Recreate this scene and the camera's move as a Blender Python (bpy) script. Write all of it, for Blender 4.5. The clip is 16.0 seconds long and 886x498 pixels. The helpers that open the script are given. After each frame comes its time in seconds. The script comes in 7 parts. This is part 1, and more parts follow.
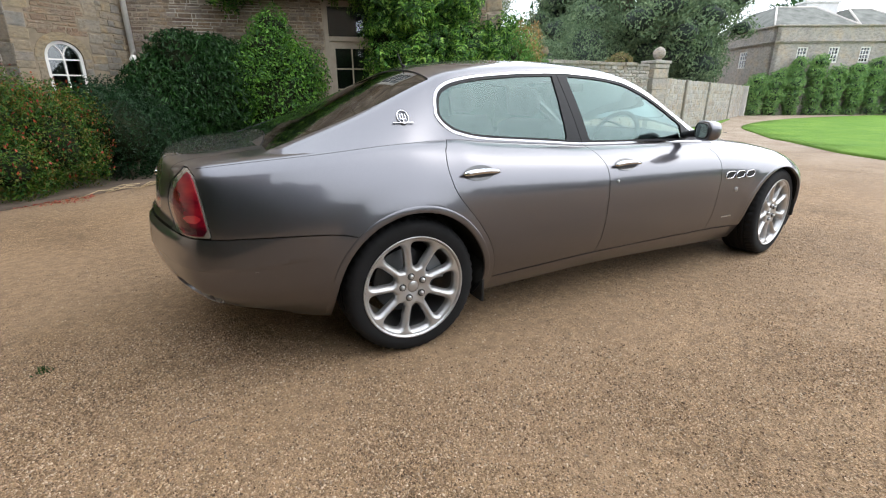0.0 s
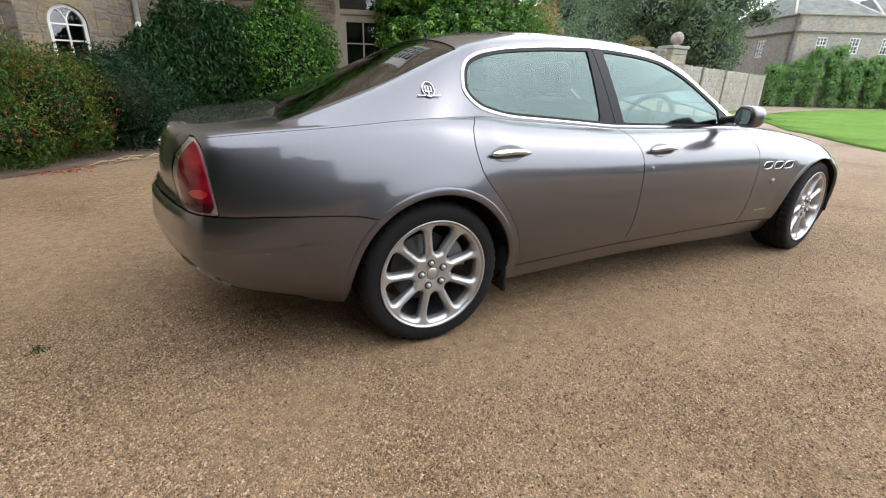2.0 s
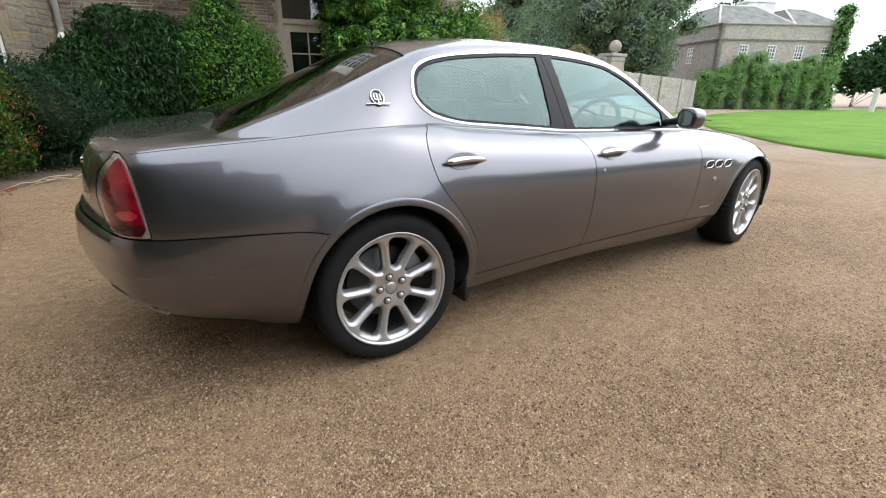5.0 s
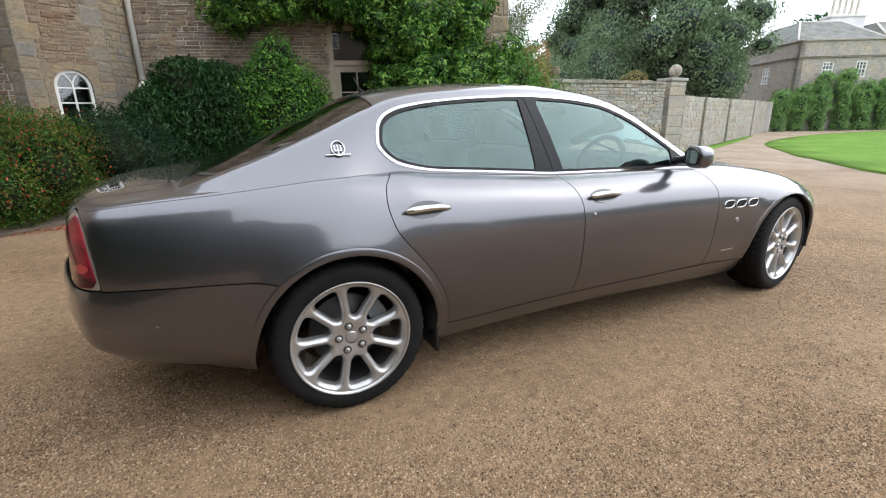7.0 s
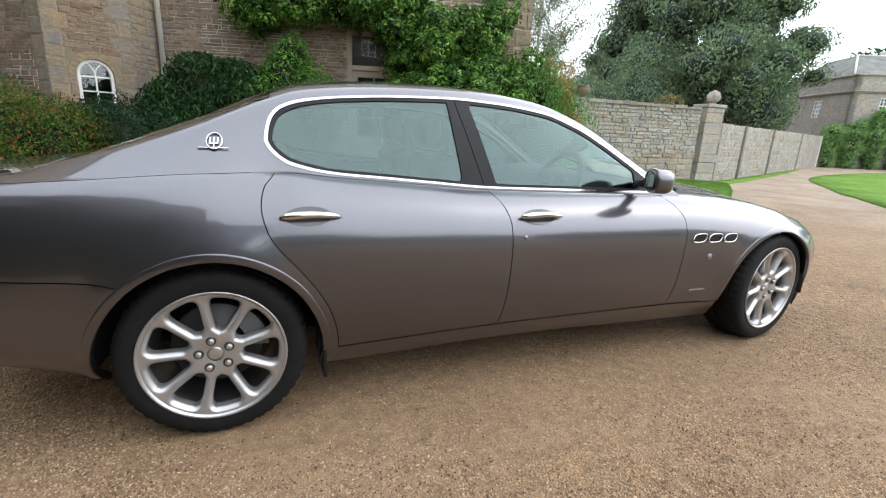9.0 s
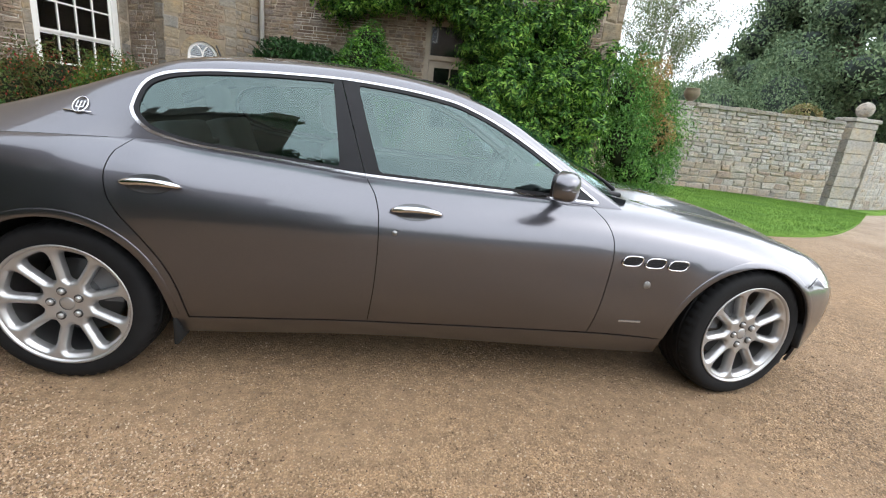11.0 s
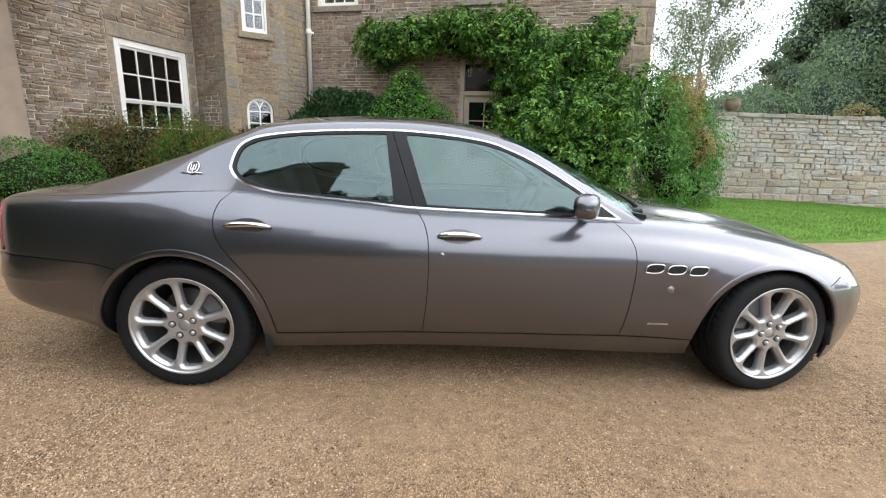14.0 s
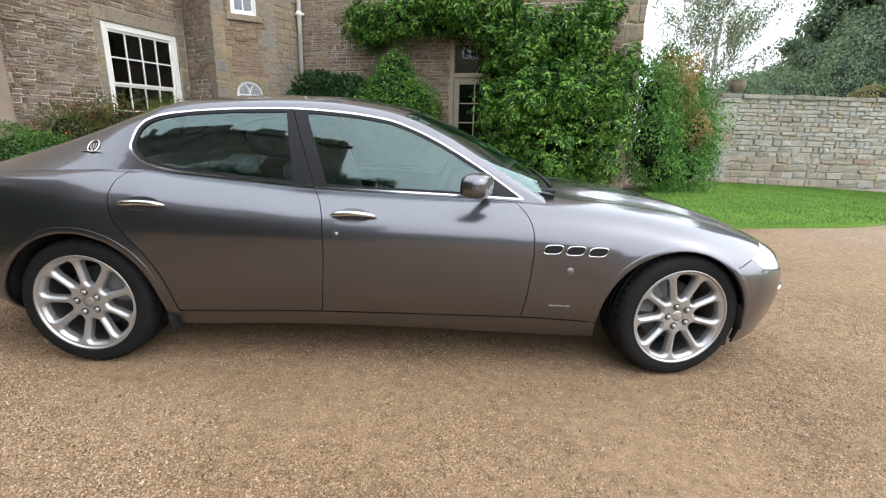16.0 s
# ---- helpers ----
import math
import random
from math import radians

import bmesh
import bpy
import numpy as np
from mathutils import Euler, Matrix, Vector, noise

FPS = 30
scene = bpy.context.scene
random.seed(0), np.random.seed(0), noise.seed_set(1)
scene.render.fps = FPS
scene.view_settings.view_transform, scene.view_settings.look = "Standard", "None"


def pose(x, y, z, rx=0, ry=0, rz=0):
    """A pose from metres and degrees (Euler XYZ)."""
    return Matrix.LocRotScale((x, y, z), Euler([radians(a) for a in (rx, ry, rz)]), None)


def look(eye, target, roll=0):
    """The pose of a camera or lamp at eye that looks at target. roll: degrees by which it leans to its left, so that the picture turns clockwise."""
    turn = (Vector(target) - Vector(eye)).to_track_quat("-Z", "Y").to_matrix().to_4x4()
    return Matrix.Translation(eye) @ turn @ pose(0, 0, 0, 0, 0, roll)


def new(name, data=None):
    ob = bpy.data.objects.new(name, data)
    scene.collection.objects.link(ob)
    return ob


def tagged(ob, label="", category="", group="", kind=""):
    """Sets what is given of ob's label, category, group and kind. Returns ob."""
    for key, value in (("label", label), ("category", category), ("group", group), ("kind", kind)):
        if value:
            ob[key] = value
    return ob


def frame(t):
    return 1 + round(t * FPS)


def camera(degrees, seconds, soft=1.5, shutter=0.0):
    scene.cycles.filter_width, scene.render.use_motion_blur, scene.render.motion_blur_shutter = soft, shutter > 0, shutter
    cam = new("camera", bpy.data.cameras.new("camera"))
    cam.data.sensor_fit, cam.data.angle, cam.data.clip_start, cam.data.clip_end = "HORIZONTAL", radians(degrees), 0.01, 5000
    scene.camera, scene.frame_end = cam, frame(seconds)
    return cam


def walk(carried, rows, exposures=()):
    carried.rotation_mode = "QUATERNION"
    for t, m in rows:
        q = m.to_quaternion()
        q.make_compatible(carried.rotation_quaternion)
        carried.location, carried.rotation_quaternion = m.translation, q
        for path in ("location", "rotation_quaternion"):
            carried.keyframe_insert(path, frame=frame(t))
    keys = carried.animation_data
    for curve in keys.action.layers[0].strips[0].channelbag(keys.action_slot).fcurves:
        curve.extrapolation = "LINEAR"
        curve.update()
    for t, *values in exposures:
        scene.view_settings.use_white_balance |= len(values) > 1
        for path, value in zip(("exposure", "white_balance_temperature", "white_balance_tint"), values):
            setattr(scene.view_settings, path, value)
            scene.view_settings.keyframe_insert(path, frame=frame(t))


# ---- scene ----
cam = camera(88.7, 16.0, 1.15)
PATH = [
    (0, (-0.817, -2.727, 1.218), (0.067, -1.051, 0.577), -0.3),
    (0.5, (-0.816, -2.737, 1.221), (0.037, -1.056, 0.553), 0.5),
    (1, (-0.853, -2.721, 1.196), (-0.022, -1.043, 0.495), 1.5),
    (1.5, (-0.855, -2.645, 1.177), (-0.032, -0.969, 0.46), 1.7),
    (2, (-0.829, -2.554, 1.179), (0.033, -0.896, 0.467), 1.5),
    (2.5, (-0.84, -2.496, 1.159), (0.08, -0.871, 0.445), 1.0),
    (3, (-0.843, -2.491, 1.161), (0.113, -0.888, 0.443), 0.9),
    (3.5, (-0.847, -2.49, 1.16), (0.123, -0.909, 0.413), 1.8),
    (4, (-0.852, -2.466, 1.158), (0.149, -0.904, 0.413), 1.5),
    (4.2, (-0.839, -2.473, 1.161), (0.187, -0.921, 0.426), 1.3),
    (6.3, (-0.582, -2.593, 1.189), (0.35, -0.926, 0.595), -2.0),
    (6.5, (-0.505, -2.628, 1.21), (0.354, -0.92, 0.623), -1.4),
    (7, (-0.39, -2.635, 1.247), (0.426, -0.898, 0.684), -1.1),
    (7.5, (-0.361, -2.657, 1.265), (0.46, -0.92, 0.712), -0.9),
    (8, (-0.259, -2.665, 1.252), (0.546, -0.913, 0.718), -0.4),
    (8.5, (-0.072, -2.631, 1.199), (0.699, -0.862, 0.673), 0.8),
    (9, (0.222, -2.623, 1.206), (0.927, -0.823, 0.692), 2.5),
    (9.2, (0.336, -2.641, 1.217), (0.998, -0.826, 0.702), 3.0),
    (11.3, (1.328, -2.771, 1.243), (1.524, -0.866, 0.665), 5.9),
    (11.5, (1.359, -2.806, 1.262), (1.494, -0.899, 0.676), 5.4),
    (12, (1.352, -2.874, 1.276), (1.411, -0.965, 0.684), 4.0),
    (12.5, (1.249, -3.0, 1.254), (1.282, -1.08, 0.693), 2.6),
    (13, (1.19, -3.06, 1.259), (1.245, -1.127, 0.746), 1.6),
    (13.5, (1.201, -3.071, 1.267), (1.277, -1.131, 0.786), 1.5),
    (14, (1.214, -3.066, 1.284), (1.296, -1.12, 0.826), 1.7),
    (14.5, (1.212, -3.063, 1.279), (1.316, -1.113, 0.847), 1.1),
    (15, (1.223, -3.061, 1.282), (1.315, -1.118, 0.816), 1.2),
    (15.5, (1.428, -3.055, 1.272), (1.486, -1.119, 0.771), 1.2),
    (16, (1.811, -3.071, 1.269), (1.83, -1.14, 0.747), 1.6),
]
walk(cam, [(t, look(eye, target, roll)) for t, eye, target, roll in PATH],
     exposures=[(0, 0.34), (4, 0.35), (7, 0.26), (9, 0.3), (11.5, 0.42), (14, 0.46), (16, 0.44)])

# ---- world and light ----
world = bpy.data.worlds.new("overcast_sky")
scene.world = world
world.use_nodes = True
wn, wl = world.node_tree.nodes, world.node_tree.links
sky = wn.new("ShaderNodeTexSky")
sky.sky_type = "NISHITA"
sky.sun_disc = False
sky.sun_elevation = radians(45)
sky.sun_rotation = radians(109)
sky.dust_density = 6.0
sky.air_density = 1.0
sky.ozone_density = 0.6
grey = wn.new("ShaderNodeHueSaturation")
grey.inputs["Saturation"].default_value = 0.22
wl.new(sky.outputs[0], grey.inputs["Color"])
cloud = wn.new("ShaderNodeMix")
cloud.data_type = "RGBA"
cloud.inputs[0].default_value = 0.75
cloud.inputs[7].default_value = (10.75, 11.6, 12.9, 1)
wl.new(grey.outputs[0], cloud.inputs[6])
wl.new(cloud.outputs[2], wn["Background"].inputs["Color"])
wn["Background"].inputs["Strength"].default_value = 0.212
sun_data = bpy.data.lights.new("sun", "SUN")
sun_data.energy, sun_data.angle, sun_data.color = 0.5, radians(120), (1.0, 0.96, 0.9)
sun = new("sun", sun_data)
sun.matrix_world = look((20, -7, 21), (0, 0, 0))


# ---- materials ----
def material(name):
    m = bpy.data.materials.new(name)
    m.use_nodes = True
    return m, m.node_tree.nodes, m.node_tree.links, m.node_tree.nodes["Principled BSDF"]


def noise_node(nodes, links, scale, detail=4.0, rough=0.6, coord="Object", stretch=(1, 1, 1)):
    tc = nodes.new("ShaderNodeNewGeometry" if coord == "Position" else "ShaderNodeTexCoord")
    mp = nodes.new("ShaderNodeMapping")
    mp.inputs["Scale"].default_value = stretch
    n = nodes.new("ShaderNodeTexNoise")
    n.inputs["Scale"].default_value, n.inputs["Detail"].default_value, n.inputs["Roughness"].default_value = scale, detail, rough
    links.new(tc.outputs[coord], mp.inputs["Vector"])
    links.new(mp.outputs[0], n.inputs["Vector"])
    return n


def ramp(nodes, links, source, stops):
    r = nodes.new("ShaderNodeValToRGB")
    while len(r.color_ramp.elements) < len(stops):
        r.color_ramp.elements.new(0.5)
    for e, (p, c) in zip(r.color_ramp.elements, stops):
        e.position, e.color = p, (*c, 1) if len(c) == 3 else c
    links.new(source, r.inputs[0])
    return r


def mix_rgb(nodes, links, a, b, fac, mode="MIX"):
    m = nodes.new("ShaderNodeMix")
    m.data_type, m.blend_type = "RGBA", mode
    for sock, val in ((m.inputs[6], a), (m.inputs[7], b), (m.inputs[0], fac)):
        if isinstance(val, (int, float)):
            sock.default_value = val
        elif isinstance(val, tuple):
            sock.default_value = (*val, 1)
        else:
            links.new(val, sock)
    return m.outputs[2]


def bump(nodes, links, bsdf, height, strength, distance):
    b = nodes.new("ShaderNodeBump")
    b.inputs["Strength"].default_value, b.inputs["Distance"].default_value = strength, distance
    links.new(height, b.inputs["Height"])
    links.new(b.outputs[0], bsdf.inputs["Normal"])
    return b


def plain(name, color, rough=0.5, metal=0.0, grain=0.0, grain_scale=40, coat=0.0, vary=0.12):
    """A paint, plastic, metal or cloth with slight mottling and, where asked, a fine relief."""
    m, n, l, b = material(name)
    t = noise_node(n, l, grain_scale * 0.15, 5)
    r = ramp(n, l, t.outputs[0], [(0.3, tuple(c * (1 - vary) for c in color)), (0.7, tuple(min(1, c * (1 + vary)) for c in color))])
    l.new(r.outputs[0], b.inputs["Base Color"])
    b.inputs["Roughness"].default_value, b.inputs["Metallic"].default_value = rough, metal
    b.inputs["Coat Weight"].default_value = coat
    b.inputs["Coat Roughness"].default_value = 0.04
    if grain:
        bump(n, l, b, noise_node(n, l, grain_scale, 3).outputs[0], grain, 0.004)
    return m


def stone_material(name, colors, per_object=True, scale=1.0, lichen=0.4, dark=0.5, relief=0.03):
    """Sandstone: each block its own tone, with veins, pits, stains and pale lichen."""
    m, n, l, b = material(name)
    info = n.new("ShaderNodeObjectInfo") if per_object else n.new("ShaderNodeNewGeometry")
    pick = info.outputs["Random"] if per_object else info.outputs["Random Per Island"]
    k = len(colors)
    tone = ramp(n, l, pick, [((i + 0.5) / k, c) for i, c in enumerate(colors)])
    grain = noise_node(n, l, 11 * scale, 9, 0.75, "Position", (1, 1, 1.8))
    g = ramp(n, l, grain.outputs[0], [(0.3, (0.5, 0.47, 0.44)), (0.5, (0.98, 0.97, 0.96)), (0.72, (1.3, 1.27, 1.2))])
    c1 = mix_rgb(n, l, tone.outputs[0], g.outputs[0], 1.0, "MULTIPLY")
    spots = noise_node(n, l, 26 * scale, 6, 0.7, "Position")
    s = ramp(n, l, spots.outputs[0], [(0.6, (0, 0, 0)), (0.68, (lichen, lichen, lichen))])
    c2 = mix_rgb(n, l, c1, (0.5, 0.48, 0.42), s.outputs[0])
    soot = noise_node(n, l, 1.6 * scale, 7, 0.7, "Position", (1, 1, 0.7))
    so = ramp(n, l, soot.outputs[0], [(0.5, (0, 0, 0)), (0.72, (dark, dark, dark))])
    c3 = mix_rgb(n, l, c2, (0.09, 0.085, 0.08), so.outputs[0])
    hue = noise_node(n, l, 3.1 * scale, 6, 0.7, "Position")
    hr = ramp(n, l, hue.outputs[0], [(0.32, (0.82, 0.86, 0.92)), (0.5, (1, 1, 1)), (0.68, (1.16, 1.02, 0.84))])
    c4 = mix_rgb(n, l, c3, hr.outputs[0], 0.9, "MULTIPLY")
    l.new(c4, b.inputs["Base Color"])
    b.inputs["Roughness"].default_value = 0.9
    bump(n, l, b, grain.outputs[0], 1.0, relief)
    return m


RUBBLE = [(0.195, 0.136, 0.0897), (0.273, 0.215, 0.152), (0.156, 0.105, 0.0741), (0.296, 0.254, 0.207), (0.226, 0.164, 0.117), (0.257, 0.203, 0.14), (0.265, 0.215, 0.183), (0.187, 0.14, 0.101)]
ASHLAR = [(0.257, 0.207, 0.14), (0.242, 0.203, 0.152), (0.226, 0.207, 0.176), (0.273, 0.215, 0.133), (0.211, 0.195, 0.172), (0.25, 0.203, 0.148)]
GARDEN = [(0.328, 0.31, 0.278), (0.371, 0.365, 0.342), (0.268, 0.228, 0.19), (0.354, 0.338, 0.302), (0.311, 0.306, 0.288), (0.346, 0.296, 0.23), (0.363, 0.351, 0.327)]
rubble_mat = stone_material("rubble_stone", RUBBLE)
RED = [(0.211, 0.148, 0.101), (0.25, 0.187, 0.129), (0.179, 0.117, 0.0819), (0.234, 0.176, 0.125), (0.203, 0.144, 0.101), (0.265, 0.211, 0.148)]
red_rubble = stone_material("reddish_rubble", RED)
red_rest = stone_material("reddish_rubble_rest", RED, per_object=False)
rubble_rest = stone_material("rubble_stone_rest", RUBBLE, per_object=False)
garden_mat = stone_material("garden_wall_stone", GARDEN, lichen=0.6, dark=0.35)
coping_mat = stone_material("mossy_coping", [(0.36, 0.345, 0.31), (0.255, 0.238, 0.204), (0.204, 0.187, 0.153), (0.289, 0.272, 0.238)], lichen=0.5, dark=0.75)
WARM = [(0.32, 0.276, 0.216), (0.344, 0.308, 0.256), (0.256, 0.192, 0.152), (0.336, 0.3, 0.248), (0.296, 0.244, 0.188), (0.36, 0.336, 0.296), (0.304, 0.276, 0.232)]
garden_warm = stone_material("warm_garden_stone", WARM, lichen=0.45, dark=0.35)
garden_warm_rest = stone_material("warm_garden_stone_rest", WARM, per_object=False, lichen=0.45, dark=0.35)
garden_rest = stone_material("garden_wall_stone_rest", GARDEN, per_object=False, lichen=0.6, dark=0.35)
ashlar_mat = stone_material("dressed_stone", ASHLAR, lichen=0.25, dark=0.4, relief=0.012)
ashlar_rest = stone_material("dressed_stone_rest", ASHLAR, per_object=False, lichen=0.25, dark=0.4, relief=0.012)
far_stone = stone_material("far_stone", [(0.36, 0.33, 0.3), (0.33, 0.3, 0.265)], scale=0.35, lichen=0.35, dark=0.18, relief=0.08)
mortar_mat = plain("lime_mortar", (0.319, 0.262, 0.198), 0.95, 0, 0.8, 30, vary=0.45)
garden_mortar = plain("grey_mortar", (0.3, 0.28, 0.245), 0.95, 0, 0.8, 30, vary=0.35)
lime_mat = plain("white_lime_pointing", (0.5, 0.46, 0.39), 0.95, 0, 0.6, 30, vary=0.25)
turret_mortar = plain("buff_mortar", (0.234, 0.187, 0.129), 0.95, 0, 0.6, 30, vary=0.3)
white_paint = plain("white_window_paint", (0.722, 0.705, 0.663), 0.45, 0, 0.1, 25, vary=0.06)
pipe_paint = plain("cream_pipe_paint", (0.739, 0.714, 0.663), 0.5, 0, 0.1, 25, vary=0.1)
oak_mat = plain("pale_door_paint", (0.34, 0.289, 0.221), 0.6, 0, 0.2, 30)
slate_mat = plain("roof_slate", (0.13, 0.135, 0.14), 0.7, 0, 0.4, 20)
far_slate = plain("weathered_roof_slate", (0.135, 0.14, 0.125), 0.85, 0, 0.6, 8, vary=0.4)
pot_clay = plain("pale_chimney_clay", (0.55, 0.5, 0.45), 0.85, 0, 0.3, 25)
# brown stone darkened: the range's shaded side is put into the colour
shaded_yard_stone = stone_material("shaded_range_stone", [(0.128, 0.104, 0.084), (0.16, 0.132, 0.104)], scale=0.6, lichen=0.3, dark=0.4)
# dark stone behind the range's openings, with shade put into its colour
shade_stone = plain("shade_dark_stone", (0.13, 0.115, 0.1), 0.9, 0, 0.5, 8, vary=0.3)
render_mat = plain("pale_render", (0.527, 0.493, 0.459), 0.9, 0, 0.3, 12)
chimney_render = plain("white_chimney_render", (0.663, 0.654, 0.646), 0.9, 0, 0.3, 12)
pier_mat = plain("buff_pier_stone", (0.232, 0.18, 0.136), 0.9, 0, 0.4, 14, vary=0.2)
# near-black colour that stands in for the lack of light indoors
room_mat = plain("unlit_room_shade", (0.06, 0.06, 0.066), 0.9)
bark_mat = plain("bark", (0.12, 0.095, 0.07), 0.95, 0, 1.0, 30)
birch_bark = plain("birch_bark", (0.45, 0.43, 0.4), 0.9, 0, 0.6, 12, vary=0.35)
# dark core colours with the shade inside the crowns put into them
core_shade = plain("crown_shade", (0.018, 0.022, 0.012), 1.0)
core_shade.node_tree.nodes["Principled BSDF"].inputs["Specular IOR Level"].default_value = 0.0
yew_core = plain("yew_inside_shade", (0.03, 0.042, 0.034), 1.0, vary=0.5)
tree_core = plain("tree_inside_shade", (0.085, 0.12, 0.08), 1.0, vary=0.4)
urn_mat = plain("mossy_urn", (0.13, 0.105, 0.07), 0.9, 0, 0.8, 25, vary=0.4)


def leaf_material(name, colors, rough=0.5, translucent=0.25):
    m, n, l, b = material(name)
    geo = n.new("ShaderNodeNewGeometry")
    k = len(colors)
    tone = ramp(n, l, geo.outputs["Random Per Island"], [((i + 0.5) / k, c) for i, c in enumerate(colors)])
    patch = noise_node(n, l, 1.6, 4)
    p = ramp(n, l, patch.outputs[0], [(0.35, (0.65, 0.7, 0.65)), (0.65, (1.2, 1.15, 1.0))])
    c = mix_rgb(n, l, tone.outputs[0], p.outputs[0], 1.0, "MULTIPLY")
    l.new(c, b.inputs["Base Color"])
    b.inputs["Roughness"].default_value = rough
    b.inputs["Specular IOR Level"].default_value = 0.28
    out = n["Material Output"]
    t = n.new("ShaderNodeBsdfTranslucent")
    l.new(c, t.inputs["Color"])
    mix = n.new("ShaderNodeMixShader")
    mix.inputs[0].default_value = translucent
    l.new(b.outputs[0], mix.inputs[1])
    l.new(t.outputs[0], mix.inputs[2])
    l.new(mix.outputs[0], out.inputs["Surface"])
    return m


wisteria_leaf = leaf_material("wisteria_leaf", [(0.0129, 0.0496, 0.00886), (0.0276, 0.0947, 0.0148), (0.0597, 0.18, 0.0251), (0.12, 0.288, 0.0406), (0.267, 0.451, 0.0886)])
laurel_leaf = leaf_material("laurel_leaf", [(0.0102, 0.0408, 0.0102), (0.017, 0.0595, 0.0145), (0.034, 0.102, 0.0238)], 0.5)
bright_leaf = leaf_material("bright_leaf", [(0.022, 0.08, 0.014), (0.042, 0.13, 0.018), (0.08, 0.21, 0.026), (0.15, 0.33, 0.045)], 0.45)
mound_dark = leaf_material("mound_dark", [(0.007, 0.03, 0.011), (0.011, 0.042, 0.015), (0.02, 0.066, 0.02)])
fuchsia_leaf = leaf_material("fuchsia_leaf", [(0.016, 0.064, 0.0096), (0.032, 0.108, 0.0144), (0.055, 0.13, 0.016), (0.11, 0.19, 0.022), (0.15, 0.11, 0.022)])
mound_leaf = leaf_material("mound_leaf", [(0.0112, 0.044, 0.0096), (0.0192, 0.068, 0.0144), (0.032, 0.096, 0.0192)])
brown_leaf = leaf_material("brown_leaf", [(0.1, 0.075, 0.03), (0.05, 0.12, 0.025), (0.15, 0.06, 0.03), (0.045, 0.12, 0.024), (0.08, 0.15, 0.03), (0.12, 0.1, 0.04)])
flower_mat = leaf_material("red_flower", [(0.36, 0.05, 0.03), (0.4, 0.1, 0.04), (0.3, 0.035, 0.04)])
rust_leaf = leaf_material("rust_leaf", [(0.051, 0.153, 0.0298), (0.0935, 0.238, 0.0467), (0.17, 0.34, 0.0765)])
rust_tip = leaf_material("rust_tip", [(0.425, 0.264, 0.128), (0.357, 0.204, 0.0935), (0.255, 0.255, 0.085)])
# leaf tones paled and greyed: the distance haze is put into them
hazy_yew_leaf = leaf_material("hazy_yew_leaf", [(0.1, 0.16, 0.095), (0.15, 0.22, 0.13), (0.2, 0.27, 0.165)], 0.75, 0.2)
clipped_leaf = leaf_material("clipped_leaf", [(0.0369, 0.123, 0.0205), (0.0615, 0.172, 0.0287), (0.0984, 0.23, 0.041)], 0.4)
# lightened leaf tones that stand in for haze before the far house
hazy_climber_leaf = leaf_material("hazy_climber_leaf", [(0.14, 0.27, 0.11), (0.2, 0.36, 0.13), (0.28, 0.45, 0.16)])
birch_leaf = leaf_material("birch_leaf", [(0.12, 0.16, 0.08), (0.17, 0.22, 0.11), (0.2, 0.26, 0.13)], 0.6, 0.3)
grass_blade = leaf_material("grass_blade", [(0.101, 0.202, 0.0378), (0.143, 0.269, 0.0546), (0.193, 0.328, 0.0756)], 0.6, 0.3)


def gravel_material():
    m, n, l, b = material("gravel")
    tc = n.new("ShaderNodeTexCoord")
    v = n.new("ShaderNodeTexVoronoi")
    v.inputs["Scale"].default_value = 170
    l.new(tc.outputs["Object"], v.inputs["Vector"])
    tone = ramp(n, l, v.outputs["Color"], [(0.12, (0.0686, 0.0416, 0.0206)), (0.38, (0.195, 0.122, 0.0613)), (0.68, (0.32, 0.21, 0.114)), (0.9, (0.518, 0.371, 0.239))])
    mid = noise_node(n, l, 15, 8, 0.75)
    mt = ramp(n, l, mid.outputs[0], [(0.32, (0.62, 0.6, 0.58)), (0.5, (1.0, 1.0, 1.0)), (0.68, (1.34, 1.32, 1.3))])
    big = noise_node(n, l, 0.9, 6, 0.65)
    p = ramp(n, l, big.outputs[0], [(0.3, (0.66, 0.62, 0.57)), (0.5, (1.0, 0.97, 0.93)), (0.72, (1.28, 1.24, 1.2))])
    c = mix_rgb(n, l, tone.outputs[0], p.outputs[0], 1.0, "MULTIPLY")
    mud = noise_node(n, l, 0.5, 6, 0.65)
    mr = ramp(n, l, mud.outputs[0], [(0.42, (0, 0, 0)), (0.6, (0.8, 0.8, 0.8))])
    c = mix_rgb(n, l, c, (0.3, 0.197, 0.112), mr.outputs[0])
    c = mix_rgb(n, l, c, mt.outputs[0], 1.0, "MULTIPLY")
    # the drive beyond the yard blends to paler, greyer grit with distance
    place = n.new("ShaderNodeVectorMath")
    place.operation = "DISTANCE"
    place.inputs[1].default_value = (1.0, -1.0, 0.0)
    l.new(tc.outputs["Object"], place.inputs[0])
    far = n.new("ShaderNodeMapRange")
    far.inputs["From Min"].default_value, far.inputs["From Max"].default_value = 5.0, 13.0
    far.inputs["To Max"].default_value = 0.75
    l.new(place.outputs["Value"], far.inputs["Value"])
    pale_grit = ramp(n, l, big.outputs[0], [(0.35, (0.25, 0.185, 0.13)), (0.65, (0.38, 0.32, 0.255))])
    c = mix_rgb(n, l, c, pale_grit.outputs[0], far.outputs[0])
    l.new(c, b.inputs["Base Color"])
    b.inputs["Roughness"].default_value = 0.85
    bump(n, l, b, v.outputs["Distance"], 1.0, -0.008)
    return m


gravel_mat = gravel_material()


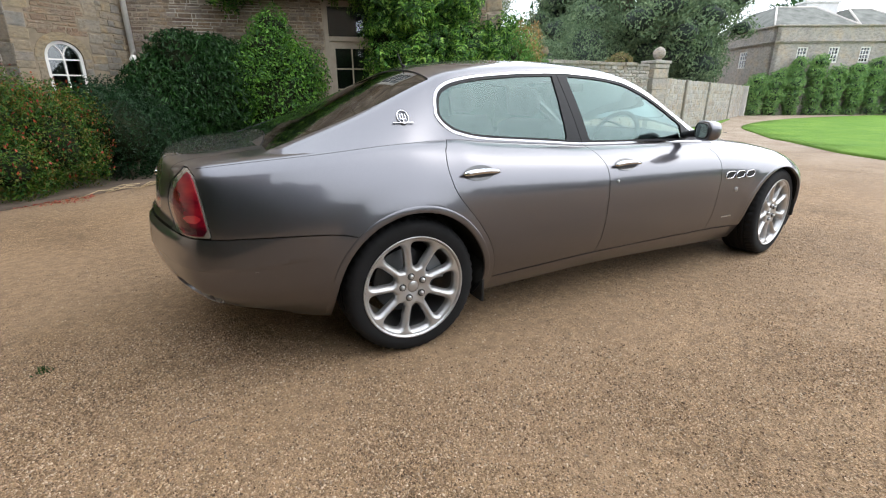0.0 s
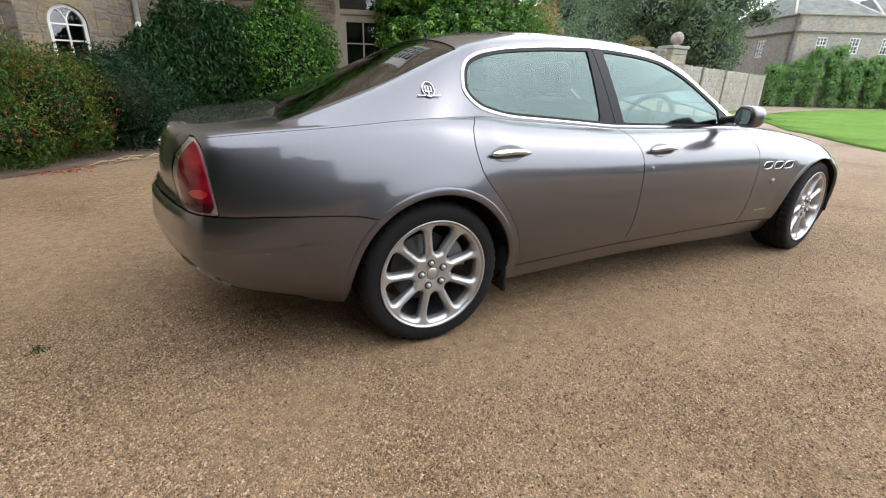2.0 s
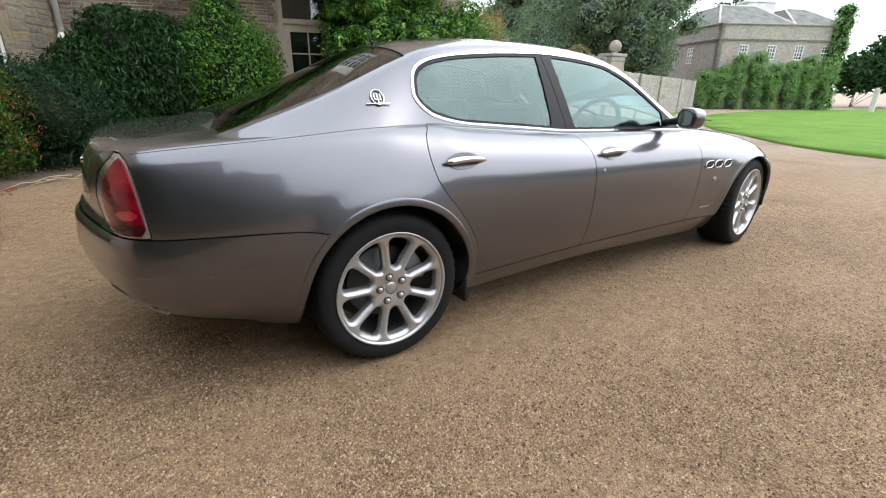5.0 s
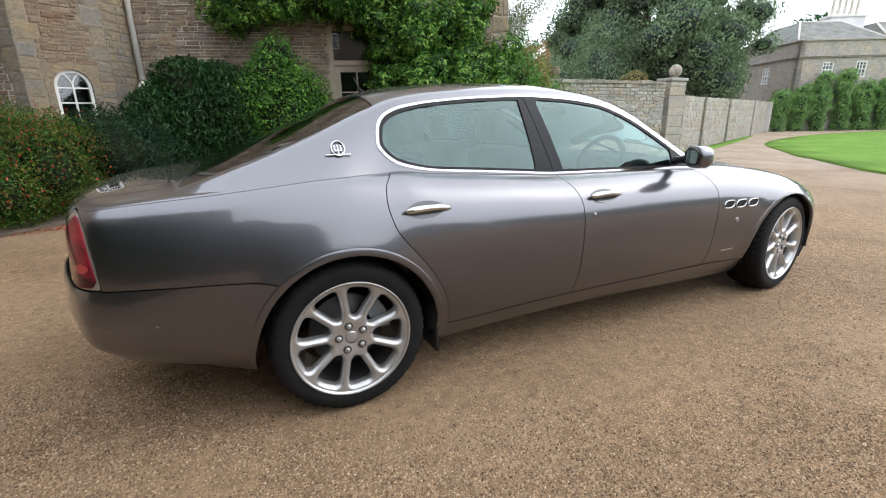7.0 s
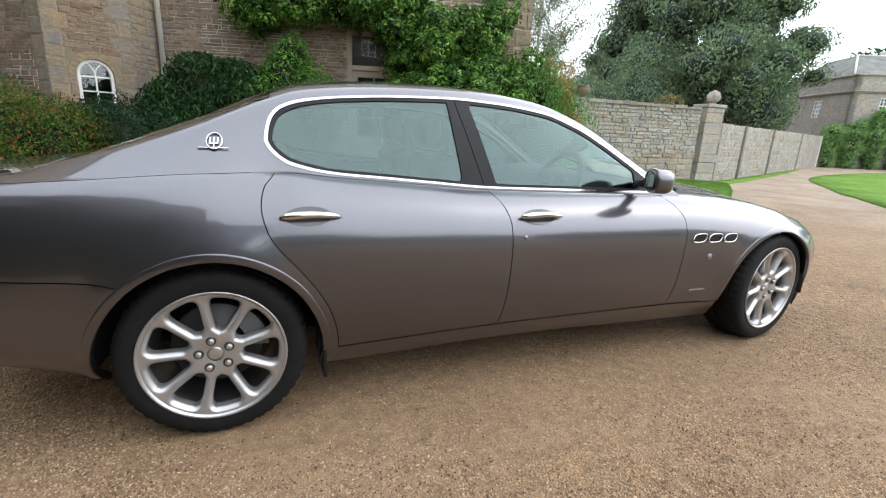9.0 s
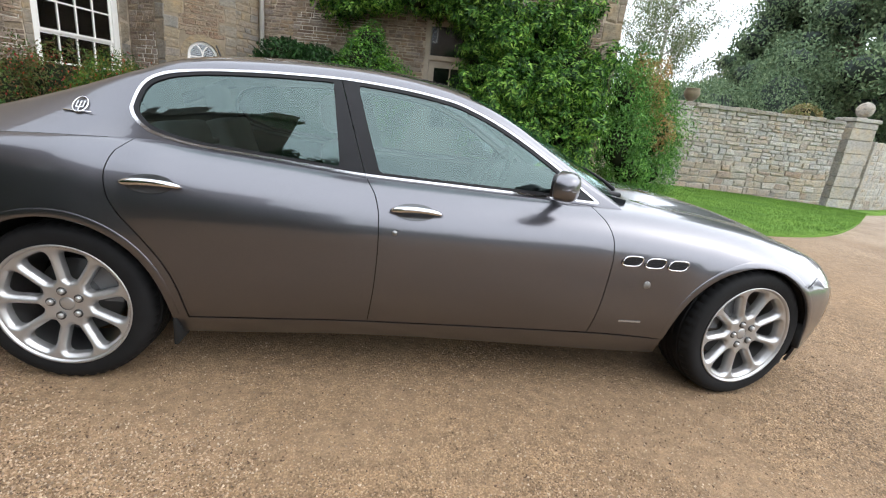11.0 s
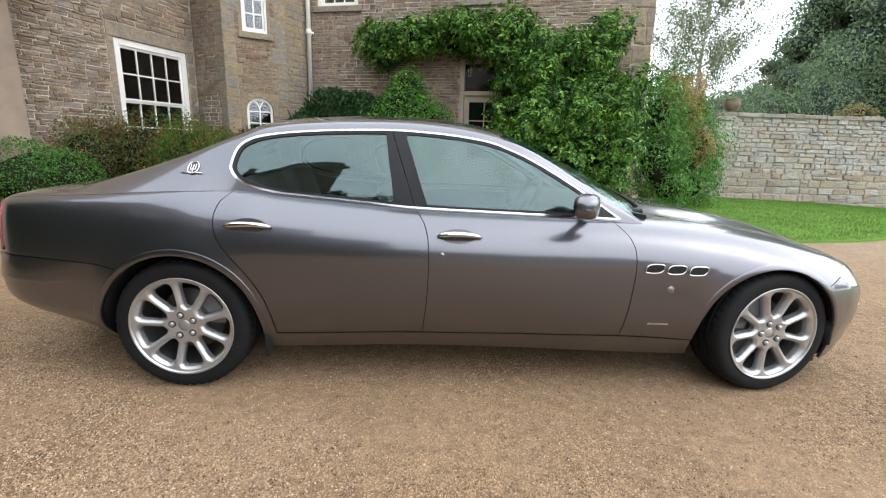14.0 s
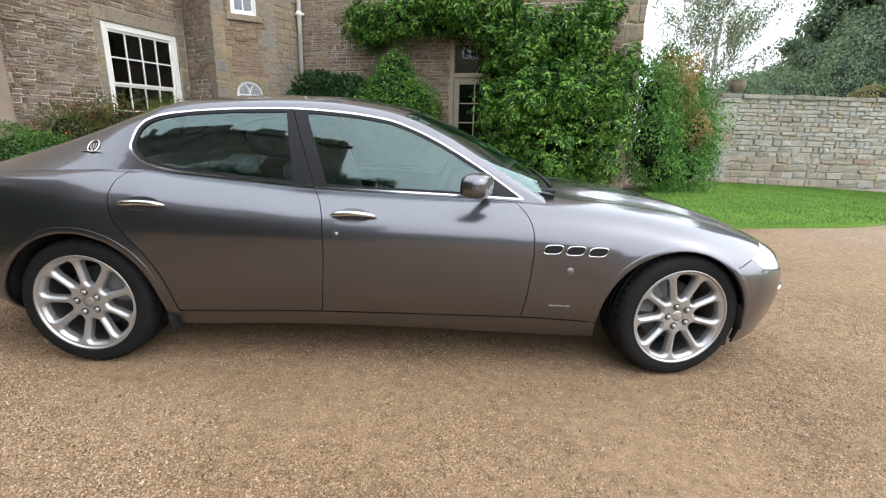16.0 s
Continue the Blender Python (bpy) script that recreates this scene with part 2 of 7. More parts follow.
def pebble_material():
    """Small stones, each its own buff, brown or grey tone, dusty and a little mottled."""
    m, n, l, b = material("pebbles")
    geo = n.new("ShaderNodeNewGeometry")
    tones = [(0.095, 0.057, 0.031), (0.33, 0.217, 0.127), (0.48, 0.345, 0.22), (0.17, 0.104, 0.056), (0.36, 0.24, 0.144), (0.58, 0.455, 0.325), (0.135, 0.095, 0.064), (0.435, 0.3, 0.19)]
    tone = ramp(n, l, geo.outputs["Random Per Island"], [((i + 0.5) / 8, c) for i, c in enumerate(tones)])
    g = ramp(n, l, noise_node(n, l, 160, 4, 0.6, "Position").outputs[0], [(0.3, (0.82, 0.81, 0.8)), (0.7, (1.12, 1.1, 1.08))])
    l.new(mix_rgb(n, l, tone.outputs[0], g.outputs[0], 1.0, "MULTIPLY"), b.inputs["Base Color"])
    b.inputs["Roughness"].default_value = 0.85
    return m


pebble_mat = pebble_material()
soil_mat = plain("bed_soil", (0.09, 0.065, 0.045), 0.95, 0, 1.0, 20, vary=0.4)


def lawn_material():
    m, n, l, b = material("lawn")
    a = noise_node(n, l, 60, 4)
    r = ramp(n, l, a.outputs[0], [(0.3, (0.101, 0.197, 0.0336)), (0.7, (0.168, 0.298, 0.063))])
    big = noise_node(n, l, 0.7, 5)
    p = ramp(n, l, big.outputs[0], [(0.35, (0.8, 0.85, 0.8)), (0.7, (1.2, 1.1, 1.0))])
    l.new(mix_rgb(n, l, r.outputs[0], p.outputs[0], 1.0, "MULTIPLY"), b.inputs["Base Color"])
    b.inputs["Roughness"].default_value = 0.9
    b.inputs["Specular IOR Level"].default_value = 0.08
    bump(n, l, b, a.outputs[0], 1.0, 0.03)
    return m


lawn_mat = lawn_material()


def paint_material():
    """Metallic grey car paint: fine flakes under a clear coat, with a thin film of road dust."""
    m, n, l, b = material("grey_metallic_paint")
    tc = n.new("ShaderNodeTexCoord")
    v = n.new("ShaderNodeTexVoronoi")
    v.inputs["Scale"].default_value = 900
    l.new(tc.outputs["Object"], v.inputs["Vector"])
    flake = ramp(n, l, v.outputs["Color"], [(0.0, (0.105, 0.103, 0.117)), (1.0, (0.137, 0.135, 0.151))])
    l.new(flake.outputs[0], b.inputs["Base Color"])
    dust = noise_node(n, l, 5, 8, 0.7)
    dr = ramp(n, l, dust.outputs[0], [(0.35, (0.31, 0.31, 0.31)), (0.7, (0.36, 0.36, 0.36))])
    l.new(dr.outputs[0], b.inputs["Roughness"])
    b.inputs["Metallic"].default_value = 0.96
    b.inputs["Coat Weight"].default_value = 1.0
    b.inputs["Coat IOR"].default_value = 1.64
    cr = ramp(n, l, dust.outputs[0], [(0.4, (0.015, 0.015, 0.015)), (0.75, (0.05, 0.05, 0.05))])
    l.new(cr.outputs[0], b.inputs["Coat Roughness"])
    return m


def glass_material(name, tint, gloss_tint=(1, 1, 1), ior=1.5, boost=1.0):
    m, n, l, b = material(name)
    n.remove(b)
    tr = n.new("ShaderNodeBsdfTransparent")
    tr.inputs["Color"].default_value = (*tint, 1)
    gl = n.new("ShaderNodeBsdfGlossy")
    gl.inputs["Roughness"].default_value = 0.0
    gl.inputs["Color"].default_value = (*gloss_tint, 1)
    fr = n.new("ShaderNodeFresnel")
    fr.inputs["IOR"].default_value = ior
    mx = n.new("ShaderNodeMixShader")
    l.new(fr.outputs[0], mx.inputs[0])
    l.new(tr.outputs[0], mx.inputs[1])
    l.new(gl.outputs[0], mx.inputs[2])
    l.new(mx.outputs[0], n["Material Output"].inputs["Surface"])
    return m


paint = paint_material()
car_glass = glass_material("green_tinted_glass", (0.5, 0.63, 0.61), (0.74, 0.95, 0.91), ior=2.0)
rear_glass = glass_material("dark_tinted_glass", (0.2, 0.23, 0.22), ior=1.6)
window_glass = glass_material("window_glass", (0.75, 0.78, 0.78), ior=1.75)
lens_glass = glass_material("clear_lens", (0.9, 0.9, 0.9), ior=1.45)
# darker copy of the alloy: the shade inside the rim is its colour
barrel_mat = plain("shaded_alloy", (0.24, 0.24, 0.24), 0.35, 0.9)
lamp_white = plain("bright_reflector", (0.92, 0.92, 0.93), 0.3, 0.0)
chrome = plain("chrome", (0.62, 0.62, 0.635), 0.14, 1.0, vary=0.03)
alloy = plain("silver_alloy", (0.47, 0.466, 0.462), 0.36, 0.75, coat=0.25, vary=0.06)
# dark colour for the shade in the bolt recesses
bolt_mat = plain("bolt_recess_shade", (0.09, 0.09, 0.09), 0.35, 0.8)
dark_metal = plain("brake_steel", (0.25, 0.25, 0.25), 0.4, 0.9, 0.2, 60)
disc_metal = plain("brake_disc_steel", (0.13, 0.13, 0.13), 0.5, 0.9, 0.2, 60)
caliper_mat = plain("caliper_paint", (0.14, 0.145, 0.15), 0.45, 0.3)
rubber = plain("tyre_rubber", (0.009, 0.009, 0.0095), 0.75, 0, 0.3, 60, vary=0.25)
rubber.node_tree.nodes["Principled BSDF"].inputs["Specular IOR Level"].default_value = 0.22
black_trim = plain("black_trim", (0.014, 0.014, 0.016), 0.45, 0, 0.05, 80)
black_trim.node_tree.nodes["Principled BSDF"].inputs["Specular IOR Level"].default_value = 0.25
black_inside = plain("black_underside", (0.01, 0.01, 0.01), 0.9)
leather = plain("grey_leather", (0.13, 0.132, 0.135), 0.5, 0, 0.4, 60)
dash_mat = plain("dark_dashboard", (0.05, 0.055, 0.06), 0.55, 0, 0.3, 80)
headlining = plain("pale_headlining", (0.22, 0.22, 0.215), 0.9, 0, 0.2, 60)


def lamp_red_material():
    """Deep red lens with darker bands of the ribbed chambers behind it."""
    m, n, l, b = material("red_lamp_lens")
    t = noise_node(n, l, 9, 3, 0.5, stretch=(0.4, 0.4, 1.6))
    r = ramp(n, l, t.outputs[0], [(0.38, (0.035, 0.002, 0.006)), (0.5, (0.15, 0.003, 0.012)), (0.66, (0.28, 0.01, 0.016))])
    l.new(r.outputs[0], b.inputs["Base Color"])
    b.inputs["Roughness"].default_value = 0.12
    b.inputs["Coat Weight"].default_value = 0.3
    return m


lamp_red = lamp_red_material()
lamp_red.node_tree.nodes["Principled BSDF"].inputs["Specular IOR Level"].default_value = 0.25
# brighter red for a reflection painted onto the tail lamp
glint_red = plain("red_lamp_glint", (0.4, 0.018, 0.024), 0.2, 0, coat=1.0)
lamp_silver = plain("silver_lamp_edge", (0.357, 0.34, 0.306), 0.2, 0.6, coat=1.0)
# mirror colour lowered: the dark reflection is put into it
mirror_glass = plain("mirror_glass", (0.42, 0.4, 0.38), 0.02, 1.0, vary=0.01)


# ---- building blocks ----
def mesh_of(name, verts, faces, mat, smooth=False):
    me = bpy.data.meshes.new(name)
    me.from_pydata([tuple(v) for v in verts], [], faces)
    me.materials.append(mat)
    if smooth:
        me.shade_smooth()
    me.update()
    return me


def part(name, bm, mat, parent=None, label="", smooth=True):
    """One mesh object out of a bmesh, under a thing or a part."""
    me = bpy.data.meshes.new(name)
    bm.normal_update()
    bm.to_mesh(me)
    bm.free()
    me.materials.append(mat)
    if smooth:
        me.shade_smooth()
    ob = new(name, me)
    if parent:
        ob.parent = parent
        ob.matrix_parent_inverse = parent.matrix_world.inverted()
    if label:
        ob["label"] = label
    return ob


def piece(name, me, parent, m=None):
    ob = new(name, me)
    ob.parent = parent
    if m is not None:
        ob.matrix_basis = m
    return ob


def thing(name, label, category, group="", kind="", at=(0, 0, 0)):
    ob = new(name)
    ob.location = at
    ob.empty_display_size = 0.2
    bpy.context.view_layer.update()
    return tagged(ob, label, category, group, kind)


def box(bm, lo, hi, m=None, bevel=0.0):
    vs = []
    r = bmesh.ops.create_cube(bm, size=1.0)
    vs = r["verts"]
    for v in vs:
        v.co = Vector([(lo[i] + hi[i]) / 2 + v.co[i] * (hi[i] - lo[i]) for i in range(3)])
    if bevel:
        es = list({e for v in vs for e in v.link_edges})
        out = bmesh.ops.bevel(bm, geom=es, offset=bevel, segments=2, affect="EDGES", profile=0.5)
        vs = list({v for f in out["faces"] for v in f.verts} | {v for v in vs if v.is_valid})
    if m is not None:
        bmesh.ops.transform(bm, matrix=m, verts=vs)
    return vs


def lathe(bm, profile, axis_m, steps=48, closed=False):
    """Turns a profile of (radius, along) round the local z axis of axis_m."""
    rings = []
    for k in range(steps):
        a = 2 * math.pi * k / steps
        rings.append([bm.verts.new(axis_m @ Vector((r * math.cos(a), r * math.sin(a), h))) for r, h in profile])
    n = len(profile)
    for k in range(steps):
        p, q = rings[k], rings[(k + 1) % steps]
        for i in range(n if closed else n - 1):
            j = (i + 1) % n
            bm.faces.new((p[i], q[i], q[j], p[j]))
    return rings


def tube(bm, points, radius, sides=8, closed=False):
    pts = [Vector(p) for p in points]
    n = len(pts)
    rings = []
    ref = Vector((0, 0, 1))
    for i, p in enumerate(pts):
        a = pts[(i - 1) % n] if closed or i > 0 else p
        b = pts[(i + 1) % n] if closed or i < n - 1 else p
        d = (b - a).normalized()
        u = d.cross(ref)
        if u.length < 0.05:
            u = d.cross(Vector((1, 0, 0)))
        u.normalize()
        w = u.cross(d)
        r = radius[i] if isinstance(radius, (list, tuple)) else radius
        rings.append([bm.verts.new(p + r * (math.cos(2 * math.pi * k / sides) * u + math.sin(2 * math.pi * k / sides) * w)) for k in range(sides)])
    for i in range(n if closed else n - 1):
        p, q = rings[i], rings[(i + 1) % n]
        for k in range(sides):
            bm.faces.new((p[k], p[(k + 1) % sides], q[(k + 1) % sides], q[k]))
    if not closed:
        bm.faces.new(rings[0][::-1])
        bm.faces.new(rings[-1])


def curve(*pairs):
    """A smooth curve through (place, value) pairs, held level past its ends."""
    xs, ys = np.array([p[0] for p in pairs], float), np.array([p[1] for p in pairs], float)
    h = np.diff(xs)
    d = np.diff(ys) / h
    t = np.zeros(len(xs))
    t[1:-1] = np.where(d[:-1] * d[1:] > 0, 2 * d[:-1] * d[1:] / np.where(np.abs(d[:-1] + d[1:]) < 1e-9, 1, d[:-1] + d[1:]), 0)
    t[0], t[-1] = d[0], d[-1]

    def at(x):
        x = min(max(x, xs[0]), xs[-1])
        i = min(max(int(np.searchsorted(xs, x)) - 1, 0), len(h) - 1)
        s = (x - xs[i]) / h[i]
        return ((1 + 2 * s) * (1 - s) ** 2 * ys[i] + s * (1 - s) ** 2 * h[i] * t[i] + s * s * (3 - 2 * s) * ys[i + 1] + s * s * (s - 1) * h[i] * t[i + 1])
    return at


def ground_z(x, y):
    """The yard is level round the car and falls away gently beyond it."""
    d = math.hypot(x - 1.5, y)
    if d < 6:
        return 0.0
    if d < 18:
        return -0.0028 * (d - 6) ** 2
    if d < 25:
        return max(-0.62, -0.4032 - 0.0672 * (d - 18) + 0.0045 * (d - 18) ** 2)
    return -0.62

# ---- ground ----
def sheet(name, rings, mat, lift=0.0, label="", category="ground"):
    """A sheet over the terrain made of rings of points, each ring joined to the next."""
    bm = bmesh.new()
    rows = [[bm.verts.new((x, y, ground_z(x, y) + lift)) for x, y in ring] for ring in rings]
    for a, b in zip(rows, rows[1:]):
        n = len(a)
        for i in range(n):
            bm.faces.new((a[i], a[(i + 1) % n], b[(i + 1) % n], b[i]))
    ob = part(name, bm, mat)
    return tagged(ob, label, category, kind="structure")


radii = [0.01] + [0.5 * k for k in range(1, 60)] + [32, 36, 42, 50, 65, 90, 140, 220, 400, 900, 2500]
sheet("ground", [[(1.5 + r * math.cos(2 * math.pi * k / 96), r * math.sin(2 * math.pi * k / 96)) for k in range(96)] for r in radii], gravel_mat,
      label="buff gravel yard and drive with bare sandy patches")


def inside(poly, x, y):
    c = False
    for (x1, y1), (x2, y2) in zip(poly, poly[1:] + poly[:1]):
        if (y1 > y) != (y2 > y) and x < (x2 - x1) * (y - y1) / (y2 - y1) + x1:
            c = not c
    return c


def edge_distance(poly, x, y):
    best = 1e9
    for (x1, y1), (x2, y2) in zip(poly, poly[1:] + poly[:1]):
        dx, dy = x2 - x1, y2 - y1
        t = max(0, min(1, ((x - x1) * dx + (y - y1) * dy) / (dx * dx + dy * dy)))
        best = min(best, math.hypot(x - x1 - t * dx, y - y1 - t * dy))
    return best


def round_poly(poly, times=3):
    for _ in range(times):
        poly = [p for (a, b), (c, d) in zip(poly, poly[1:] + poly[:1]) for p in ((a * 0.75 + c * 0.25, b * 0.75 + d * 0.25), (a * 0.25 + c * 0.75, b * 0.25 + d * 0.75))]
    return poly


def patch(name, poly, mat, lift, label, category, step):
    """A filled sheet on the terrain inside a polygon, with a soft raised rim."""
    bm = bmesh.new()
    vs = [bm.verts.new((x, y, 0)) for x, y in poly]
    face = bm.faces.new(vs)
    bm.normal_update()
    if face.normal.z < 0:
        bmesh.ops.reverse_faces(bm, faces=[face])
    xs, ys = [p[0] for p in poly], [p[1] for p in poly]
    for axis, lo, hi in ((0, min(xs), max(xs)), (1, min(ys), max(ys))):
        k = math.ceil((lo + 1e-3) / step) * step
        while k < hi:
            no = Vector((1, 0, 0)) if axis == 0 else Vector((0, 1, 0))
            bmesh.ops.bisect_plane(bm, geom=bm.verts[:] + bm.edges[:] + bm.faces[:], plane_co=no * k, plane_no=no)
            k += step
    rim = [e for e in bm.edges if e.is_boundary]
    for v in bm.verts:
        v.co.z = ground_z(v.co.x, v.co.y) + lift
    out = bmesh.ops.extrude_edge_only(bm, edges=rim)
    for v in out["geom"]:
        if isinstance(v, bmesh.types.BMVert):
            v.co.z -= lift + 0.05
    return tagged(part(name, bm, mat), label, category, kind="structure")


LAWN_A = round_poly([(5.2, 3.0), (6.6, 3.2), (8.3, 3.45), (10.6, 5.0), (13.4, 7.2), (16.5, 9.7), (19.0, 11.2), (20.2, 11.9), (24.0, 13.55), (30.0, 16.2), (36.0, 19.1), (35.9, 19.3), (18.6, 12.0), (17.8, 11.6), (16.0, 10.95), (9.6, 10.9), (6.6, 8.0), (6.0, 6.2)])
LAWN_B = round_poly([(25.8, 12.4), (22.6, 9.5), (18.5, 6.9), (15.4, 4.9), (13.3, 3.4), (11.7, 2.1), (10.75, 0.5), (10.4, -2), (11, -7), (20, -14), (70, -14), (70, 12), (58, 14.8), (45, 17.2), (36, 16.4), (29, 14.2)])
BED = [(-6.5, 1.2), (-4.6, 2.4), (-2.95, 4.0), (-2.3, 4.55), (-1.5, 5.05), (-0.2, 5.8), (1.3, 6.7), (1.75, 8.1), (-1.7, 9.0), (-2.1, 8.4), (-3.25, 7.75), (-4.15, 8.3), (-5.9, 2.8)]
patch("lawn", LAWN_A, lawn_mat, 0.035, "mown green lawn in front of the garden wall", "lawn", 1.0)
patch("lawn", LAWN_B, lawn_mat, 0.05, "large mown green lawn beside the drive", "lawn", 2.0)
patch("flower_bed", BED, soil_mat, 0.03, "dark soil bed along the house wall", "bed", 0.8)


# ---- walls ----
class Plane:
    """An upright wall face: s runs along it, h up, and d out of it."""

    def __init__(self, a, b):
        self.a, self.b = Vector((*a, 0)), Vector((*b, 0))
        self.u = (self.b - self.a).normalized()
        self.n = Vector((self.u.y, -self.u.x, 0))
        self.length = (self.b - self.a).length

    def at(self, s, h, d=0.0):
        return self.a + self.u * s + self.n * d + Vector((0, 0, h))

    def matrix(self, s=0.0, h=0.0, d=0.0):
        """Local x along the wall, y into it, z up."""
        m = Matrix((self.u, -self.n, Vector((0, 0, 1)))).transposed().to_4x4()
        m.translation = self.at(s, h, d)
        return m


def wall(name, face, z0, z1, thick, openings, mat, label, category="wall", s0=0.0, s1=None):
    """A wall with thickness whose openings go right through it."""
    bm = bmesh.new()
    s1 = face.length if s1 is None else s1
    ss = sorted({s0, s1, *[v for o in openings for v in o[:2]]})
    hs = sorted({z0, z1, *[v for o in openings for v in o[2:4]]})
    for i in range(len(ss) - 1):
        for j in range(len(hs) - 1):
            cs, ch = (ss[i] + ss[i + 1]) / 2, (hs[j] + hs[j + 1]) / 2
            if not any(o[0] < cs < o[1] and o[2] < ch < o[3] for o in openings):
                box(bm, (ss[i], 0, hs[j]), (ss[i + 1], thick, hs[j + 1]), face.matrix())
    bmesh.ops.remove_doubles(bm, verts=bm.verts, dist=0.0005)
    return tagged(part(name, bm, mat, smooth=False), label, category, kind="structure")


FACADE = Plane((-1.75, 9.05), (5.87, 7.01))
TURRET_R = Plane((-2.1, 8.42), (-1.75, 9.05))
TURRET_M = Plane((-3.26, 7.76), (-2.1, 8.42))
TURRET_L = Plane((-4.18, 8.33), (-3.26, 7.76))
WING = Plane((-6.4, 1.5), (-4.18, 8.33))
HOUSE_SIDE = Plane((5.87, 7.01), (7.6, 13.5))
GARDEN_WALL = Plane((10.1, 10.98), (16.15, 11.08))
LOW_WALL = Plane((18.1, 11.82), (42.5, 22.3))
# unseen wall top, raised to block sky light over the yard's left
HOUSE_TOP = 10.2
wing_corner = WING.length
sash_s = (wing_corner - 1.96, wing_corner - 0.23)
DOOR = (3.86, 5.0, -0.05, 3.15)
UPPER = [(0.3, 1.33, 4.36, 5.95), (3.75, 4.75, 4.4, 5.95)]
ARCH = (0.39, 0.97, 0.95, 2.17)
TURRET_WIN = (0.405, 0.94, 3.55, 4.95)
SASH = (*sash_s, 0.825, 3.07)
wall("wall_front", FACADE, -0.3, HOUSE_TOP, 0.5, [DOOR, *UPPER], mortar_mat, "brown rubble stone house front with lime mortar")
wall("wall_turret_right", TURRET_R, -0.3, HOUSE_TOP, 0.35, [], turret_mortar, "narrow stone face of the canted bay")
wall("wall_turret", TURRET_M, -0.3, HOUSE_TOP, 0.35, [ARCH, TURRET_WIN], turret_mortar, "canted stone bay with an arched window")
wall("wall_turret_left", TURRET_L, -0.3, HOUSE_TOP, 0.35, [], turret_mortar, "narrow stone face of the canted bay")
wall("wall_wing", WING, -0.3, HOUSE_TOP, 0.5, [SASH], mortar_mat, "rubble stone wing wall with a tall sash window")
wall("wall_wing_end", Plane((-7.94, -3.3), (-6.4, 1.5)), -0.3, HOUSE_TOP, 0.5, [], mortar_mat, "rubble stone wing wall beyond the porch pier")
wall("wall_side", HOUSE_SIDE, -0.5, HOUSE_TOP, 0.5, [], mortar_mat, "rubble stone side wall of the house")


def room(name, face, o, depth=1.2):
    """A box behind an opening, its unlit darkness put into the colour."""
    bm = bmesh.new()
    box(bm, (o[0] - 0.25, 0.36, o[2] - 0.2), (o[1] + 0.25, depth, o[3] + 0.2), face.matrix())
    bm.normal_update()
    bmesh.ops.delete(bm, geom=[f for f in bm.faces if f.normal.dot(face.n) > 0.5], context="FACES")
    return tagged(part(name, bm, room_mat, smooth=False), "room box painted near-black as unlit", "room", kind="structure")


def sash_window(name, face, o, columns, rows, label, frame_w=0.125, bar=0.027, meeting=True):
    """A painted sash: box frame, two sashes with glazing bars, panes and a stone sill."""
    w = thing(name, label, "window", kind="structure", at=face.at((o[0] + o[1]) / 2, o[2], 0))
    m = face.matrix()
    s0, s1, z0, z1 = o
    bm = bmesh.new()
    for lo, hi in (((s0, 0.03, z0), (s0 + frame_w, 0.16, z1)), ((s1 - frame_w, 0.03, z0), (s1, 0.16, z1)),
                   ((s0 + frame_w, 0.03, z1 - frame_w), (s1 - frame_w, 0.16, z1)), ((s0 + frame_w, 0.03, z0), (s1 - frame_w, 0.16, z0 + 0.07))):
        box(bm, lo, hi, m, 0.006)
    part("window_frame", bm, white_paint, w, smooth=False)
    a, b, c, d = s0 + frame_w, s1 - frame_w, z0 + 0.07, z1 - frame_w
    mid = (c + d) / 2
    for half, (lo, hi, y) in enumerate(((c, mid, 0.1), (mid, d, 0.065)) if meeting else ((c, d, 0.08),)):
        bm = bmesh.new()
        st = 0.042
        box(bm, (a, y, lo), (a + st, y + 0.035, hi), m)
        box(bm, (b - st, y, lo), (b, y + 0.035, hi), m)
        box(bm, (a + st, y, lo), (b - st, y + 0.035, lo + st), m)
        box(bm, (a + st, y, hi - st), (b - st, y + 0.035, hi), m)
        nr = rows // 2 if meeting else rows
        for k in range(1, columns):
            x = a + st + (b - a - 2 * st) * k / columns
            box(bm, (x - bar / 2, y + 0.004, lo + st), (x + bar / 2, y + 0.03, hi - st), m)
        for k in range(1, nr):
            z = lo + st + (hi - lo - 2 * st) * k / nr
            box(bm, (a + st, y + 0.002, z - bar / 2), (b - st, y + 0.032, z + bar / 2), m)
        sash = part("sash", bm, white_paint, w, smooth=False)
        for i in range(columns):
            for k in range(nr):
                x0, x1 = a + st + (b - a - 2 * st) * i / columns, a + st + (b - a - 2 * st) * (i + 1) / columns
                q0, q1 = lo + st + (hi - lo - 2 * st) * k / nr, lo + st + (hi - lo - 2 * st) * (k + 1) / nr
                bm = bmesh.new()
                box(bm, (x0, y + 0.015, q0), (x1, y + 0.019, q1), m @ pose(0, 0, 0, 0, 0, 0))
                pane = part("pane", bm, window_glass, sash, smooth=False)
    bm = bmesh.new()
    box(bm, (s0 - 0.1, -0.07, z0 - 0.13), (s1 + 0.1, 0.3, z0), m, 0.012)
    part("window_sill", bm, ashlar_mat, w, "weathered stone sill", smooth=False)
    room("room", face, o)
    return w


sash_window("window_1", WING, SASH, 4, 4, "tall white sash window with sixteen dark panes")
sash_window("window_2", FACADE, UPPER[0], 3, 4, "white upper sash window over a stone sill", 0.09)
